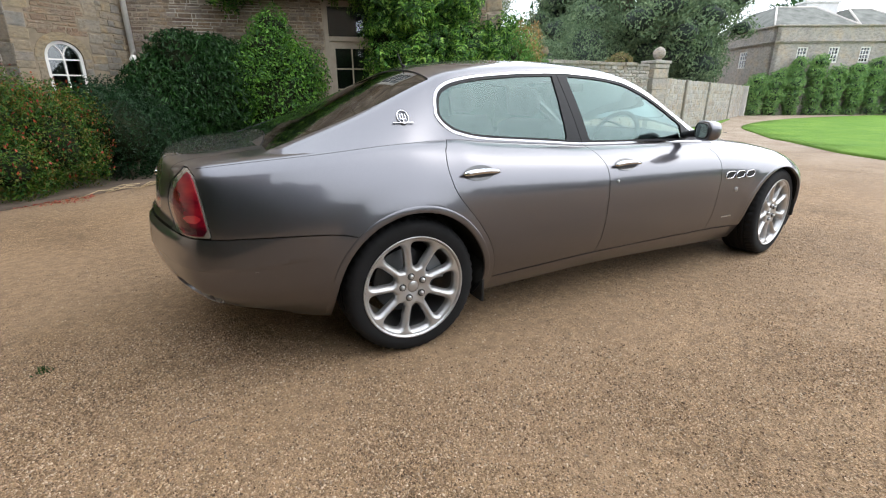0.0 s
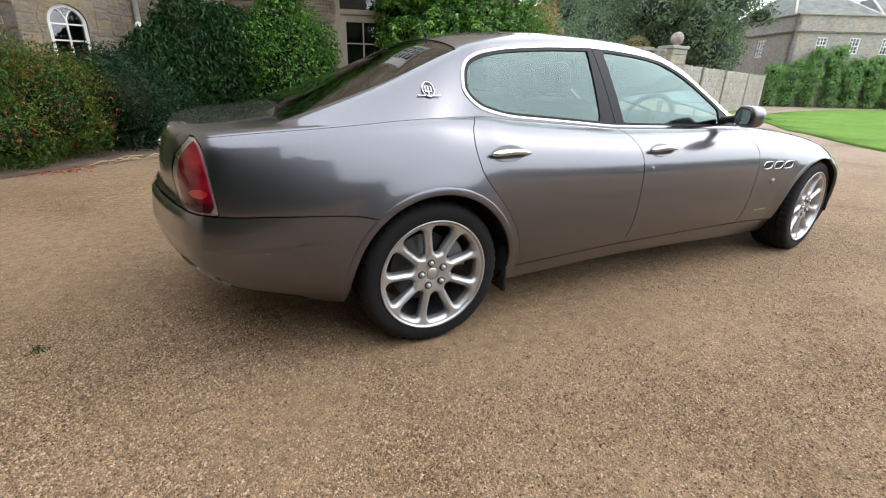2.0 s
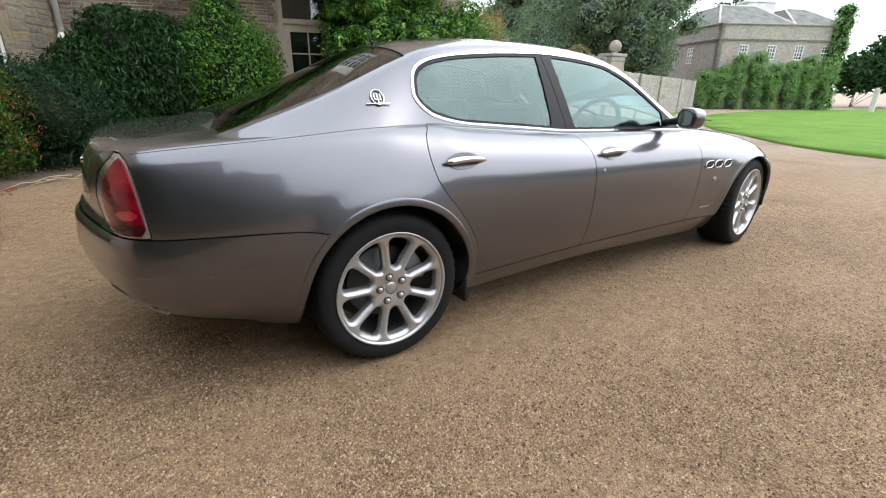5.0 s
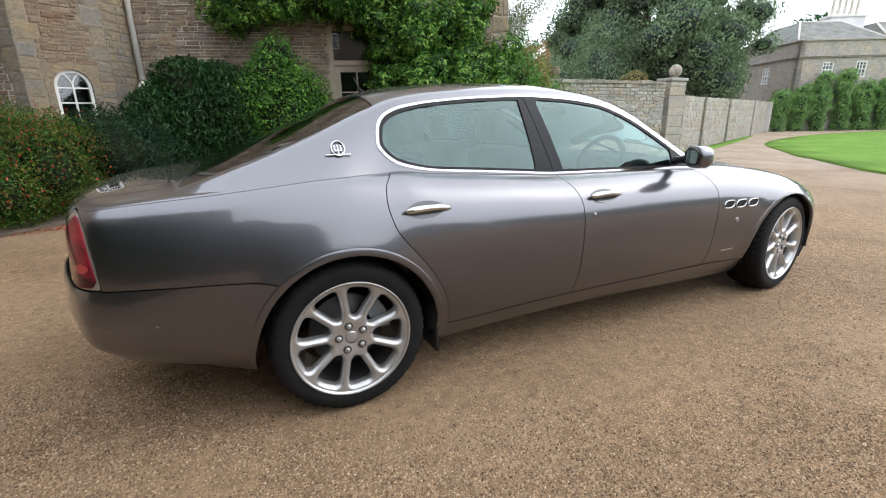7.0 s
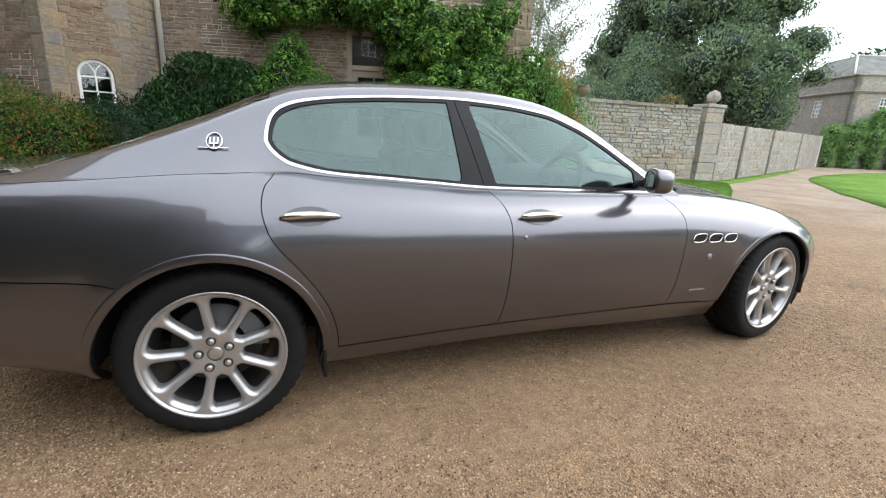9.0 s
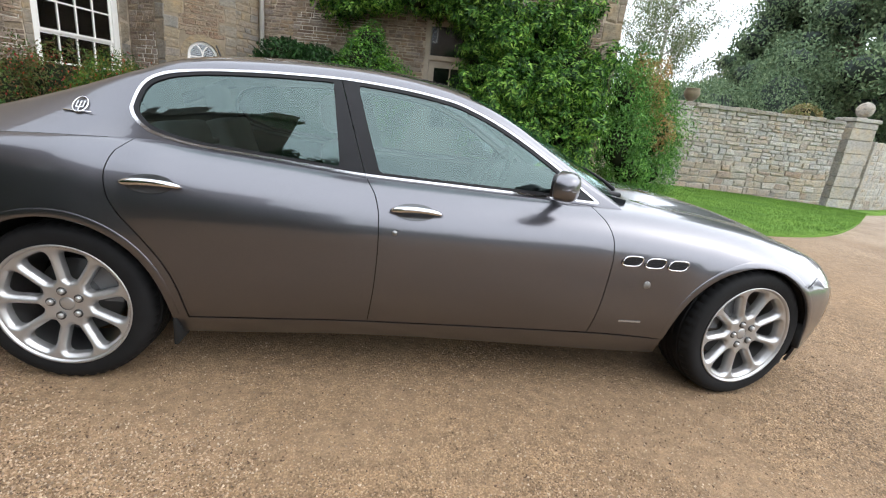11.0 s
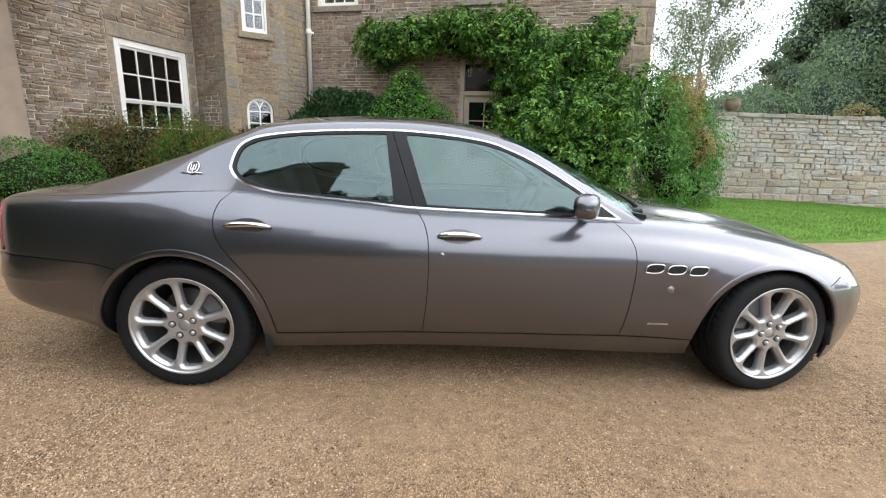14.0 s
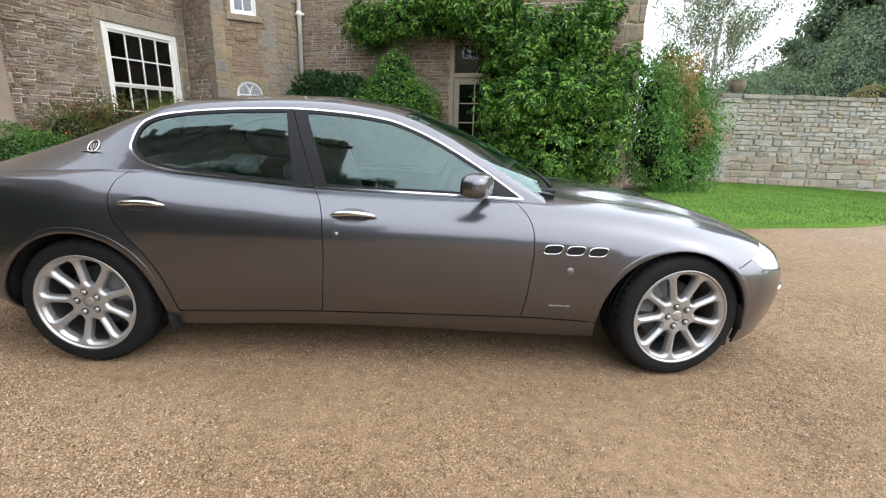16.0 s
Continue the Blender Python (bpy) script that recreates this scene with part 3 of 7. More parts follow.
sash_window("window_3", FACADE, UPPER[1], 3, 4, "white upper sash window over a stone sill", 0.09)
sash_window("window_4", TURRET_M, TURRET_WIN, 2, 4, "narrow white upper window of the canted bay", 0.05, meeting=False)


def arched_window():
    s0, s1, z0, z1 = ARCH
    w = thing("window_5", "small white round-headed window with pointed tracery", "window", kind="structure", at=TURRET_M.at((s0 + s1) / 2, z0))
    m = TURRET_M.matrix()
    c, r = (s0 + s1) / 2, (s1 - s0) / 2
    spring = z1 - r

    def band(bm, r_out, r_in, y0, y1, base):
        outs, ins = [], []
        pts = [(math.pi * k / 20) for k in range(21)]
        path = [(1, base)] + [(math.cos(a), spring + 0.0, math.sin(a)) for a in pts] + [(-1, base)]
        for rad, store in ((r_out, outs), (r_in, ins)):
            store.append((c + rad, base))
            store += [(c + rad * math.cos(a), spring + rad * math.sin(a)) for a in pts]
            store.append((c - rad, base))
        grid = [[bm.verts.new(m @ Vector((x, y, z))) for x, z in st] for st, y in ((outs, y0), (ins, y0), (ins, y1), (outs, y1))]
        n = len(outs)
        for i in range(n - 1):
            for k in range(4):
                p, q = grid[k], grid[(k + 1) % 4]
                bm.faces.new((p[i], p[i + 1], q[i + 1], q[i]))

    # stone surround that fills the square opening round the arch
    bm = bmesh.new()
    pts = [math.pi * k / 20 for k in range(21)]
    inner = [(c + r * math.cos(a), spring + r * math.sin(a)) for a in pts]
    outer = [(c + r * 1.45 * math.cos(a), spring + r * 1.45 * math.sin(a)) for a in pts]
    g = [[bm.verts.new(m @ Vector((x, y, z))) for x, z in st] for st, y in ((outer, -0.012), (inner, -0.012), (inner, 0.2), (outer, 0.2))]
    for i in range(20):
        for k in range(4):
            bm.faces.new((g[k][i], g[k][i + 1], g[(k + 1) % 4][i + 1], g[(k + 1) % 4][i]))
    bmesh.ops.recalc_face_normals(bm, faces=bm.faces)
    part("arch_surround", bm, ashlar_mat, w, "dressed stone arch", smooth=False)
    bm = bmesh.new()
    band(bm, r - 0.004, r - 0.055, 0.03, 0.11, z0)
    box(bm, (s0 + 0.05, 0.03, z0), (s1 - 0.05, 0.11, z0 + 0.05), m)
    box(bm, (c - 0.014, 0.045, z0 + 0.05), (c + 0.014, 0.085, spring + 0.02), m)
    for z in (z0 + 0.33, spring - 0.02, z0 + 0.05 + 0.6):
        box(bm, (s0 + 0.05, 0.047, z - 0.012), (s1 - 0.05, 0.083, z + 0.012), m)
    for side in (-1, 1):
        arc = [m @ Vector((c + side * (0.0 + (r - 0.03) * (1 - math.cos(a))), 0.065, spring + (r - 0.03) * 1.0 * math.sin(a))) for a in [math.pi * 0.36 * k / 8 for k in range(9)]]
        tube(bm, arc, 0.014, 6)
    bmesh.ops.recalc_face_normals(bm, faces=bm.faces)
    part("window_frame", bm, white_paint, w, smooth=False)
    bm = bmesh.new()
    box(bm, (s0 + 0.02, 0.066, z0 + 0.02), (s1 - 0.02, 0.07, z1 - 0.03), m)
    part("pane", bm, window_glass, w, smooth=False)
    bm = bmesh.new()
    box(bm, (s0 - 0.08, -0.06, z0 - 0.12), (s1 + 0.08, 0.25, z0), m, 0.01)
    part("window_sill", bm, ashlar_mat, w, smooth=False)
    room("room", TURRET_M, ARCH)


arched_window()


def front_door():
    s0, s1, z0, z1 = DOOR
    d = thing("door_1", "pale glazed house door with a fanlight behind climbing leaves", "door", kind="structure", at=FACADE.at((s0 + s1) / 2, 0))
    m = FACADE.matrix()
    bm = bmesh.new()
    for lo, hi in (((s0, -0.02, 0), (s0 + 0.09, 0.14, z1)), ((s1 - 0.09, -0.02, 0), (s1, 0.14, z1)), ((s0 + 0.09, -0.02, z1 - 0.09), (s1 - 0.09, 0.14, z1)), ((s0 + 0.09, 0.0, 2.36), (s1 - 0.09, 0.13, 2.46))):
        box(bm, lo, hi, m, 0.008)
    part("door_frame", bm, oak_mat, d, smooth=False)
    bm = bmesh.new()
    a, b = s0 + 0.09, s1 - 0.09
    box(bm, (a, 0.05, 0.02), (a + 0.12, 0.1, 2.36), m, 0.005)
    box(bm, (b - 0.12, 0.05, 0.02), (b, 0.1, 2.36), m, 0.005)
    box(bm, (a + 0.12, 0.05, 2.22), (b - 0.12, 0.1, 2.36), m, 0.005)
    box(bm, (a + 0.12, 0.05, 0.02), (b - 0.12, 0.1, 0.95), m, 0.005)
    box(bm, ((a + b) / 2 - 0.015, 0.06, 0.95), ((a + b) / 2 + 0.015, 0.09, 2.22), m)
    for z in (1.37, 1.8):
        box(bm, (a + 0.12, 0.062, z - 0.013), (b - 0.12, 0.088, z + 0.013), m)
    leaf = part("door_leaf", bm, oak_mat, d, smooth=False)
    bm = bmesh.new()
    box(bm, (a + 0.11, 0.072, 0.94), (b - 0.11, 0.077, 2.23), m)
    part("pane", bm, window_glass, leaf, smooth=False)
    bm = bmesh.new()
    lathe(bm, [(0.001, 0), (0.03, 0.005), (0.032, 0.02), (0.015, 0.035), (0.014, 0.05)], m @ pose(b - 0.06, 0.0, 1.02, 90), 16)
    part("door_handle", bm, dark_metal, leaf)
    bm = bmesh.new()
    box(bm, (a, 0.07, 2.46), (b, 0.075, z1 - 0.09), m)
    part("fanlight", bm, window_glass, d, smooth=False)
    bm = bmesh.new()
    box(bm, (s0 - 0.15, -0.35, -0.1), (s1 + 0.15, 0.3, 0.03), m, 0.015)
    part("doorstep", bm, ashlar_mat, d, smooth=False)
    room("room", FACADE, DOOR)


front_door()


def lintel(face, o, name="lintel", h=0.26, over=0.14, proud=0.012):
    bm = bmesh.new()
    box(bm, (o[0] - over, -proud, o[3] + 0.002), (o[1] + over, 0.2, o[3] + h), face.matrix(), 0.01)
    tagged(part(name, bm, ashlar_mat, smooth=False), "weathered stone lintel over the opening", "lintel", kind="structure")


for f, o in ((WING, SASH), (FACADE, DOOR), (FACADE, UPPER[0]), (FACADE, UPPER[1])):
    lintel(f, o)


def gabled_roof():
    bm = bmesh.new()
    for f, over in ((FACADE, 0.3), (WING, 0.3)):
        m = f.matrix()
        vs = [bm.verts.new(m @ Vector(p)) for p in ((-0.6, -over, HOUSE_TOP), (f.length + 0.6, -over, HOUSE_TOP), (f.length + 0.6, 4.0, HOUSE_TOP + 2.8), (-0.6, 4.0, HOUSE_TOP + 2.8),
                                                    (-0.6, -over, HOUSE_TOP + 0.12), (f.length + 0.6, -over, HOUSE_TOP + 0.12), (f.length + 0.6, 4.0, HOUSE_TOP + 2.92), (-0.6, 4.0, HOUSE_TOP + 2.92))]
        for q in ((0, 1, 2, 3), (7, 6, 5, 4), (0, 4, 5, 1), (1, 5, 6, 2), (2, 6, 7, 3), (3, 7, 4, 0)):
            bm.faces.new([vs[i] for i in q])
    tagged(part("roof", bm, slate_mat, smooth=False), "dark slate roof of the house", "roof", kind="structure")


gabled_roof()


def downpipe():
    p = thing("downpipe", "cream painted cast iron downpipe in the corner of the house", "downpipe", kind="structure", at=(-1.7, 8.92, 1.9))
    x, y = -1.69, 8.93
    bm = bmesh.new()
    tube(bm, [(x, y, 2.03), (x, y, HOUSE_TOP)], 0.052, 14)
    part("pipe", bm, pipe_paint, p)
    bm = bmesh.new()
    tube(bm, [(x, y, 2.1), (x, y, 2.0), (x - 0.01, y - 0.05, 1.95), (x - 0.02, y - 0.13, 1.93)], 0.058, 14)
    part("shoe", bm, pipe_paint, p)
    for z in (3.78, 5.6):
        bm = bmesh.new()
        tube(bm, [(x, y, z - 0.06), (x, y, z + 0.06)], 0.066, 14)
        box(bm, (x - 0.11, y + 0.02, z - 0.025), (x + 0.11, y + 0.06, z + 0.025))
        part("collar", bm, pipe_paint, p)


downpipe()


def porch_pier():
    """The plain pale pier that stands out from the wing."""
    p = thing("pier", "smooth pale buff stone pier with a moulded cap", "pier", kind="structure", at=WING.at(1.9, 0))
    m = WING.matrix()
    s0, s1 = 2.35, 3.2
    bm = bmesh.new()
    box(bm, (s0, -0.55, -0.2), (s1, 0.05, 3.2), m, 0.02)
    part("shaft", bm, pier_mat, p, smooth=False)
    bm = bmesh.new()
    box(bm, (s0 - 0.06, -0.61, -0.2), (s1 + 0.06, 0.04, 0.35), m, 0.03)
    part("base", bm, ashlar_mat, p, smooth=False)
    bm = bmesh.new()
    box(bm, (s0 - 0.1, -0.65, 3.2), (s1 + 0.1, 0.04, 3.32), m, 0.03)
    box(bm, (s0 - 0.26, -0.81, 3.322), (s1 + 0.26, 0.04, 3.42), m, 0.03)
    box(bm, (s0 - 0.4, -0.95, 3.422), (s1 + 0.42, 0.04, 3.7), m, 0.03)
    part("cap", bm, ashlar_mat, p, smooth=False)


porch_pier()

# ---- garden walls ----
wall("wall_garden", GARDEN_WALL, -0.7, 2.3, 0.45, [], garden_mortar, "tall grey rubble garden wall with a stone coping")


def coping(face, z, s0, s1, thick, name="coping"):
    """Weathered coping slabs, each laid a little out of line."""
    rng = random.Random(5)
    s = s0
    top = thing(name, "weathered grey coping slabs along the wall top", "coping", kind="structure", at=face.at(s0, z))
    while s < s1 - 0.1:
        w = min(rng.uniform(0.35, 0.8), s1 - s)
        bm = bmesh.new()
        box(bm, (s, -0.085 + rng.uniform(-0.02, 0.02), z + rng.uniform(-0.004, 0.012)), (s + w - rng.uniform(0.006, 0.02), thick + 0.07, z + 0.115 + rng.uniform(-0.02, 0.025)), face.matrix(), 0.014)
        bmesh.ops.subdivide_edges(bm, edges=bm.edges[:], cuts=2, use_grid_fill=True)
        for v in bm.verts:
            v.co += Vector((0, 0, 1)) * 0.016 * noise.noise(v.co * 7) + face.n * 0.014 * noise.noise(v.co * 6 + Vector((3, 0, 0)))
        part("slab", bm, coping_mat, top, smooth=False)
        s += w


coping(GARDEN_WALL, 2.302, -0.1, GARDEN_WALL.length, 0.45)


def gate_pier(name, face, s0, s1, z1, label):
    p = thing(name, label, "pier", kind="structure", at=face.at(s0, 0))
    rng = random.Random(len(name))
    z = -0.75
    while z < z1 - 0.05:
        h = min(rng.uniform(0.3, 0.46), z1 - z)
        bm = bmesh.new()
        box(bm, (s0 + rng.uniform(-0.03, 0.02), -0.1 + rng.uniform(-0.025, 0.02), z), (s1 + rng.uniform(-0.02, 0.035), 0.55, z + h - 0.012), face.matrix(), 0.015)
        part("block", bm, garden_mat, p, smooth=False)
        z += h
    bm = bmesh.new()
    box(bm, (s0 - 0.04, -0.15, z1), (s1 + 0.04, 0.6, z1 + 0.12), face.matrix(), 0.02)
    part("cap", bm, garden_mat, p, smooth=False)
    return p


PIER = Plane((16.2, 11.12), (17.6, 11.15))
gate_pier("pier", PIER, 0.22, 1.16, 2.45, "tall pier of large grey stone blocks at the wall end")
gate_pier("pier", GARDEN_WALL, -0.15, 0.42, 2.18, "blocky stone pier at the garden wall end")


def ball_finial():
    b = thing("ball_finial", "round weathered stone ball on the gate pier", "finial", at=(17.05, 11.4, 2.57))
    bm = bmesh.new()
    lathe(bm, [(0.001, 0), (0.16, 0), (0.14, 0.05), (0.09, 0.07)], pose(17.05, 11.4, 2.57), 20)
    part("foot", bm, garden_mat, b)
    bm = bmesh.new()
    bmesh.ops.create_icosphere(bm, subdivisions=4, radius=0.25, matrix=pose(17.05, 11.4, 2.86))
    for v in bm.verts:
        v.co += (v.co - Vector((17.05, 11.4, 2.86))) * (0.07 * noise.noise(v.co * 9) + 0.06 * noise.noise(v.co * 3))
    part("ball", bm, garden_mat, b)


ball_finial()


def urn():
    u = thing("urn", "rounded dark mossy urn on the garden wall", "urn", at=(10.6, 11.2, 2.4))
    bm = bmesh.new()
    lathe(bm, [(0.001, 0), (0.13, 0), (0.12, 0.03), (0.08, 0.06), (0.17, 0.14), (0.23, 0.24), (0.235, 0.33), (0.2, 0.4), (0.22, 0.43), (0.2, 0.44), (0.17, 0.4), (0.001, 0.36)], pose(10.58, 11.2, 2.4), 28)
    part("bowl", bm, urn_mat, u)


urn()

wall("wall_low", LOW_WALL, -0.9, 1.9, 0.4, [], garden_mortar, "long pale rubble boundary wall along the drive")
for s in (0.25, 4.2, 10.4, 19.5):
    bm = bmesh.new()
    box(bm, (s, -0.12, -0.9), (s + 0.24, 0.06, 1.93), LOW_WALL.matrix(), 0.02)
    tagged(part("buttress", bm, coping_mat, smooth=False), "narrow dark stone buttress of the boundary wall", "buttress", kind="structure")
bm = bmesh.new()
box(bm, (LOW_WALL.length + 0.2, -0.3, -0.9), (LOW_WALL.length + 0.7, 0.3, 1.9), LOW_WALL.matrix(), 0.03)
tagged(part("gate_post", bm, render_mat, smooth=False), "pale stone gate post at the wall end", "post", kind="structure")


# ---- the far house ----
def b_corners(m, s0, s1):
    """The two front corners of a hipped roof's foot."""
    return [m @ Vector((s0, 0.3, 6.9)), m @ Vector((s1, 0.3, 6.9))]


def far_house():
    h = thing("far_house", "grey stone country house with hipped roof and white windows", "house", at=(45.6, 22.2, -0.62))
    front = Plane((45.6, 22.2), (45.6 + 11.6 * 0.883, 22.2 - 11.6 * 0.469))
    side = Plane((45.6 + 11 * 0.469, 22.2 + 11 * 0.883), (45.6, 22.2))

    def body(name, face, openings):
        bm = bmesh.new()
        ss = sorted({0.0, face.length, *[v for o in openings for v in o[:2]]})
        hs = sorted({-1.0, 6.8, *[v for o in openings for v in o[2:4]]})
        for i in range(len(ss) - 1):
            for j in range(len(hs) - 1):
                cs, ch = (ss[i] + ss[i + 1]) / 2, (hs[j] + hs[j + 1]) / 2
                if not any(o[0] < cs < o[1] and o[2] < ch < o[3] for o in openings):
                    box(bm, (ss[i], 0, hs[j]), (ss[i + 1], 0.4, hs[j + 1]), face.matrix())
        bmesh.ops.remove_doubles(bm, verts=bm.verts, dist=0.0005)
        part(name, bm, far_stone, h, smooth=False)
    fronts = [(s, s + 0.95, 3.85, 5.15) for s in (2.12, 4.92, 7.72, 10.45)] + [(s, s + 0.9, 0.6, 2.3) for s in (2.0, 7.5)]
    sides = [(side.length - 4.9, side.length - 3.7, 3.6, 5.1)]
    body("wall", front, fronts)
    body("wall", side, sides)
    for face, o in [(front, o) for o in fronts] + [(side, o) for o in sides]:
        m = face.matrix()
        bm = bmesh.new()
        a, b, c, d = o
        for lo, hi in (((a, 0.06, c), (a + 0.1, 0.15, d)), ((b - 0.1, 0.06, c), (b, 0.15, d)), ((a + 0.1, 0.06, d - 0.1), (b - 0.1, 0.15, d)), ((a + 0.1, 0.06, c), (b - 0.1, 0.15, c + 0.09)), ((a + 0.1, 0.07, (c + d) / 2 - 0.04), (b - 0.1, 0.14, (c + d) / 2 + 0.04))):
            box(bm, lo, hi, m)
        for k in (1, 2):
            x = a + 0.1 + (b - a - 0.2) * k / 3
            box(bm, (x - 0.022, 0.08, c + 0.09), (x + 0.022, 0.13, d - 0.1), m)
        for k in (1, 3):
            z = c + (d - c) * k / 4
            box(bm, (a + 0.1, 0.082, z - 0.022), (b - 0.1, 0.128, z + 0.022), m)
        w = part("window", bm, white_paint, h, smooth=False)
        bm = bmesh.new()
        box(bm, (a + 0.05, 0.1, c + 0.05), (b - 0.05, 0.11, d - 0.05), m)
        part("pane", bm, window_glass, w, smooth=False)
        # plate behind the pane, painted dark as the unlit room
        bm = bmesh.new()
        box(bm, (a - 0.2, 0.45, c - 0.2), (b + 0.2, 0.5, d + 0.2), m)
        part("dark_backing", bm, room_mat, w, smooth=False)
    for z, hh, out in ((5.45, 0.1, 0.12), (5.56, 0.08, 0.2), (6.805, 0.14, 0.14)):
        for face in (front, side):
            bm = bmesh.new()
            box(bm, (-out, -out, z), (face.length + (out if face is side else out), 0.0, z + hh), face.matrix(), 0.03)
            part("string_course", bm, far_stone, h, smooth=False)
    mm = front.matrix()
    # two hipped roofs side by side behind the parapet
    for s0, s1, r0, r1, top in ((-0.15, 7.55, 2.1, 5.7, 8.92), (7.45, 12.9, 8.9, 10.9, 8.75)):
        bm = bmesh.new()
        b = [bm.verts.new(mm @ Vector(p)) for p in ((s0, 0.3, 6.9), (s1, 0.3, 6.9), (s1, 10.7, 6.9), (s0, 10.7, 6.9))]
        t = [bm.verts.new(mm @ Vector(p)) for p in ((r0, 3.9, top), (r1, 3.9, top), (r1, 7.0, top), (r0, 7.0, top))]
        for i in range(4):
            bm.faces.new((b[i], b[(i + 1) % 4], t[(i + 1) % 4], t[i]))
        bm.faces.new(t)
        bm.faces.new(b[::-1])
        roof = part("roof", bm, far_slate, h, smooth=False)
        bm = bmesh.new()
        for p, q in zip(b_corners(mm, s0, s1), ((r0, 3.9, top), (r1, 3.9, top))):
            tube(bm, [p, mm @ Vector(q)], 0.09, 6)
        tube(bm, [mm @ Vector((r0, 3.9, top)), mm @ Vector((r1, 3.9, top))], 0.09, 6)
        part("ridge_tiles", bm, render_mat, roof, "pale ridge and hip tiles")
    bm = bmesh.new()
    box(bm, (5.3, 4.6, 7.2), (8.4, 5.9, 9.5), mm, 0.03)
    box(bm, (5.2, 4.5, 9.4), (8.5, 6.0, 9.6), mm, 0.03)
    ch = part("chimney", bm, chimney_render, h, "white rendered chimney stack", smooth=False)
    for k in range(5):
        bm = bmesh.new()
        lathe(bm, [(0.15, 0), (0.11, 1.25), (0.15, 1.3), (0.15, 1.4), (0.1, 1.4)], mm @ pose(5.75 + 0.55 * k, 5.25, 9.6), 12)
        part("chimney_pot", bm, pot_clay, ch)


far_house()
bm = bmesh.new()
box(bm, (53.15, 11.75, -0.8), (53.5, 12.1, 1.15), None, 0.03)
lathe(bm, [(0.26, 0), (0.26, 0.08), (0.1, 0.12), (0.12, 0.25), (0.02, 0.3)], pose(53.32, 11.92, 1.15), 12)
tagged(part("gate_post", bm, render_mat, smooth=False), "white painted gate post beside the far house", "post", kind="structure")

# ---- the car ----
car = thing("car", "grey metallic four-door saloon car parked on the gravel", "car")
X_REAR, X_NOSE, AXLE_F, R_TYRE = -1.115, 3.935, 3.064, 0.34

# lower body: bottom edge, widest line, shoulder, centre line
z_bottom = curve((-1.115, 0.49), (-1.08, 0.44), (-0.95, 0.36), (-0.8, 0.3), (-0.6, 0.255), (-0.4, 0.226), (0.4, 0.195), (1.2, 0.21), (2.6, 0.185), (3.4, 0.185), (3.8, 0.22), (3.935, 0.34))
w_bottom = curve((-1.115, 0.08), (-1.07, 0.3), (-0.95, 0.49), (-0.85, 0.58), (-0.7, 0.655), (-0.4, 0.74), (0.4, 0.775), (1.2, 0.775), (2.6, 0.795), (3.3, 0.86), (3.45, 0.81), (3.6, 0.715), (3.8, 0.48), (3.935, 0.1))
w_side = curve((-1.115, 0.1), (-1.105, 0.22), (-1.075, 0.37), (-1.035, 0.51), (-0.99, 0.635), (-0.945, 0.735), (-0.89, 0.805), (-0.75, 0.868), (-0.4, 0.908), (0.0, 0.925), (0.4, 0.908), (0.9, 0.898), (1.6, 0.898), (2.3, 0.9), (2.7, 0.912), (3.05, 0.918), (3.3, 0.895), (3.5, 0.837), (3.66, 0.738), (3.78, 0.607), (3.87, 0.445), (3.92, 0.265), (3.935, 0.1))
z_side = curve((-1.115, 0.54), (-0.9, 0.5), (-0.4, 0.46), (0.0, 0.5), (0.5, 0.59), (1.6, 0.59), (2.4, 0.58), (3.0, 0.6), (3.4, 0.5), (3.935, 0.42))
z_shoulder = curve((-1.115, 0.64), (-1.105, 0.7), (-1.085, 0.78), (-1.05, 0.87), (-1.0, 0.925), (-0.93, 0.952), (-0.8, 0.97), (-0.4, 0.995), (0.0, 1.018), (0.28, 1.022), (0.46, 1.0), (0.68, 0.98), (0.91, 0.961), (1.16, 0.94), (1.53, 0.928), (1.98, 0.915), (2.25, 0.902), (2.5, 0.886), (2.8, 0.858), (3.1, 0.812), (3.4, 0.745), (3.6, 0.69), (3.72, 0.647), (3.8, 0.61), (3.87, 0.56), (3.915, 0.5), (3.935, 0.455))
w_shoulder = curve((-1.115, 0.07), (-1.105, 0.17), (-1.075, 0.3), (-1.035, 0.44), (-0.99, 0.56), (-0.945, 0.668), (-0.89, 0.74), (-0.8, 0.795), (-0.4, 0.824), (0.0, 0.803), (0.28, 0.75), (0.7, 0.735), (1.2, 0.738), (2.0, 0.75), (2.3, 0.76), (2.7, 0.762), (3.1, 0.76), (3.3, 0.735), (3.5, 0.69), (3.66, 0.605), (3.78, 0.495), (3.87, 0.355), (3.92, 0.19), (3.935, 0.07))
z_centre = curve((-1.115, 0.66), (-1.105, 0.745), (-1.085, 0.855), (-1.06, 0.925), (-1.02, 0.965), (-0.95, 0.978), (-0.8, 0.992), (-0.5, 1.018), (-0.2, 1.04), (0.3, 1.05), (1.5, 1.0), (2.3, 0.965), (2.6, 0.945), (2.9, 0.91), (3.2, 0.858), (3.45, 0.79), (3.65, 0.72), (3.8, 0.65), (3.88, 0.585), (3.92, 0.52), (3.935, 0.47))
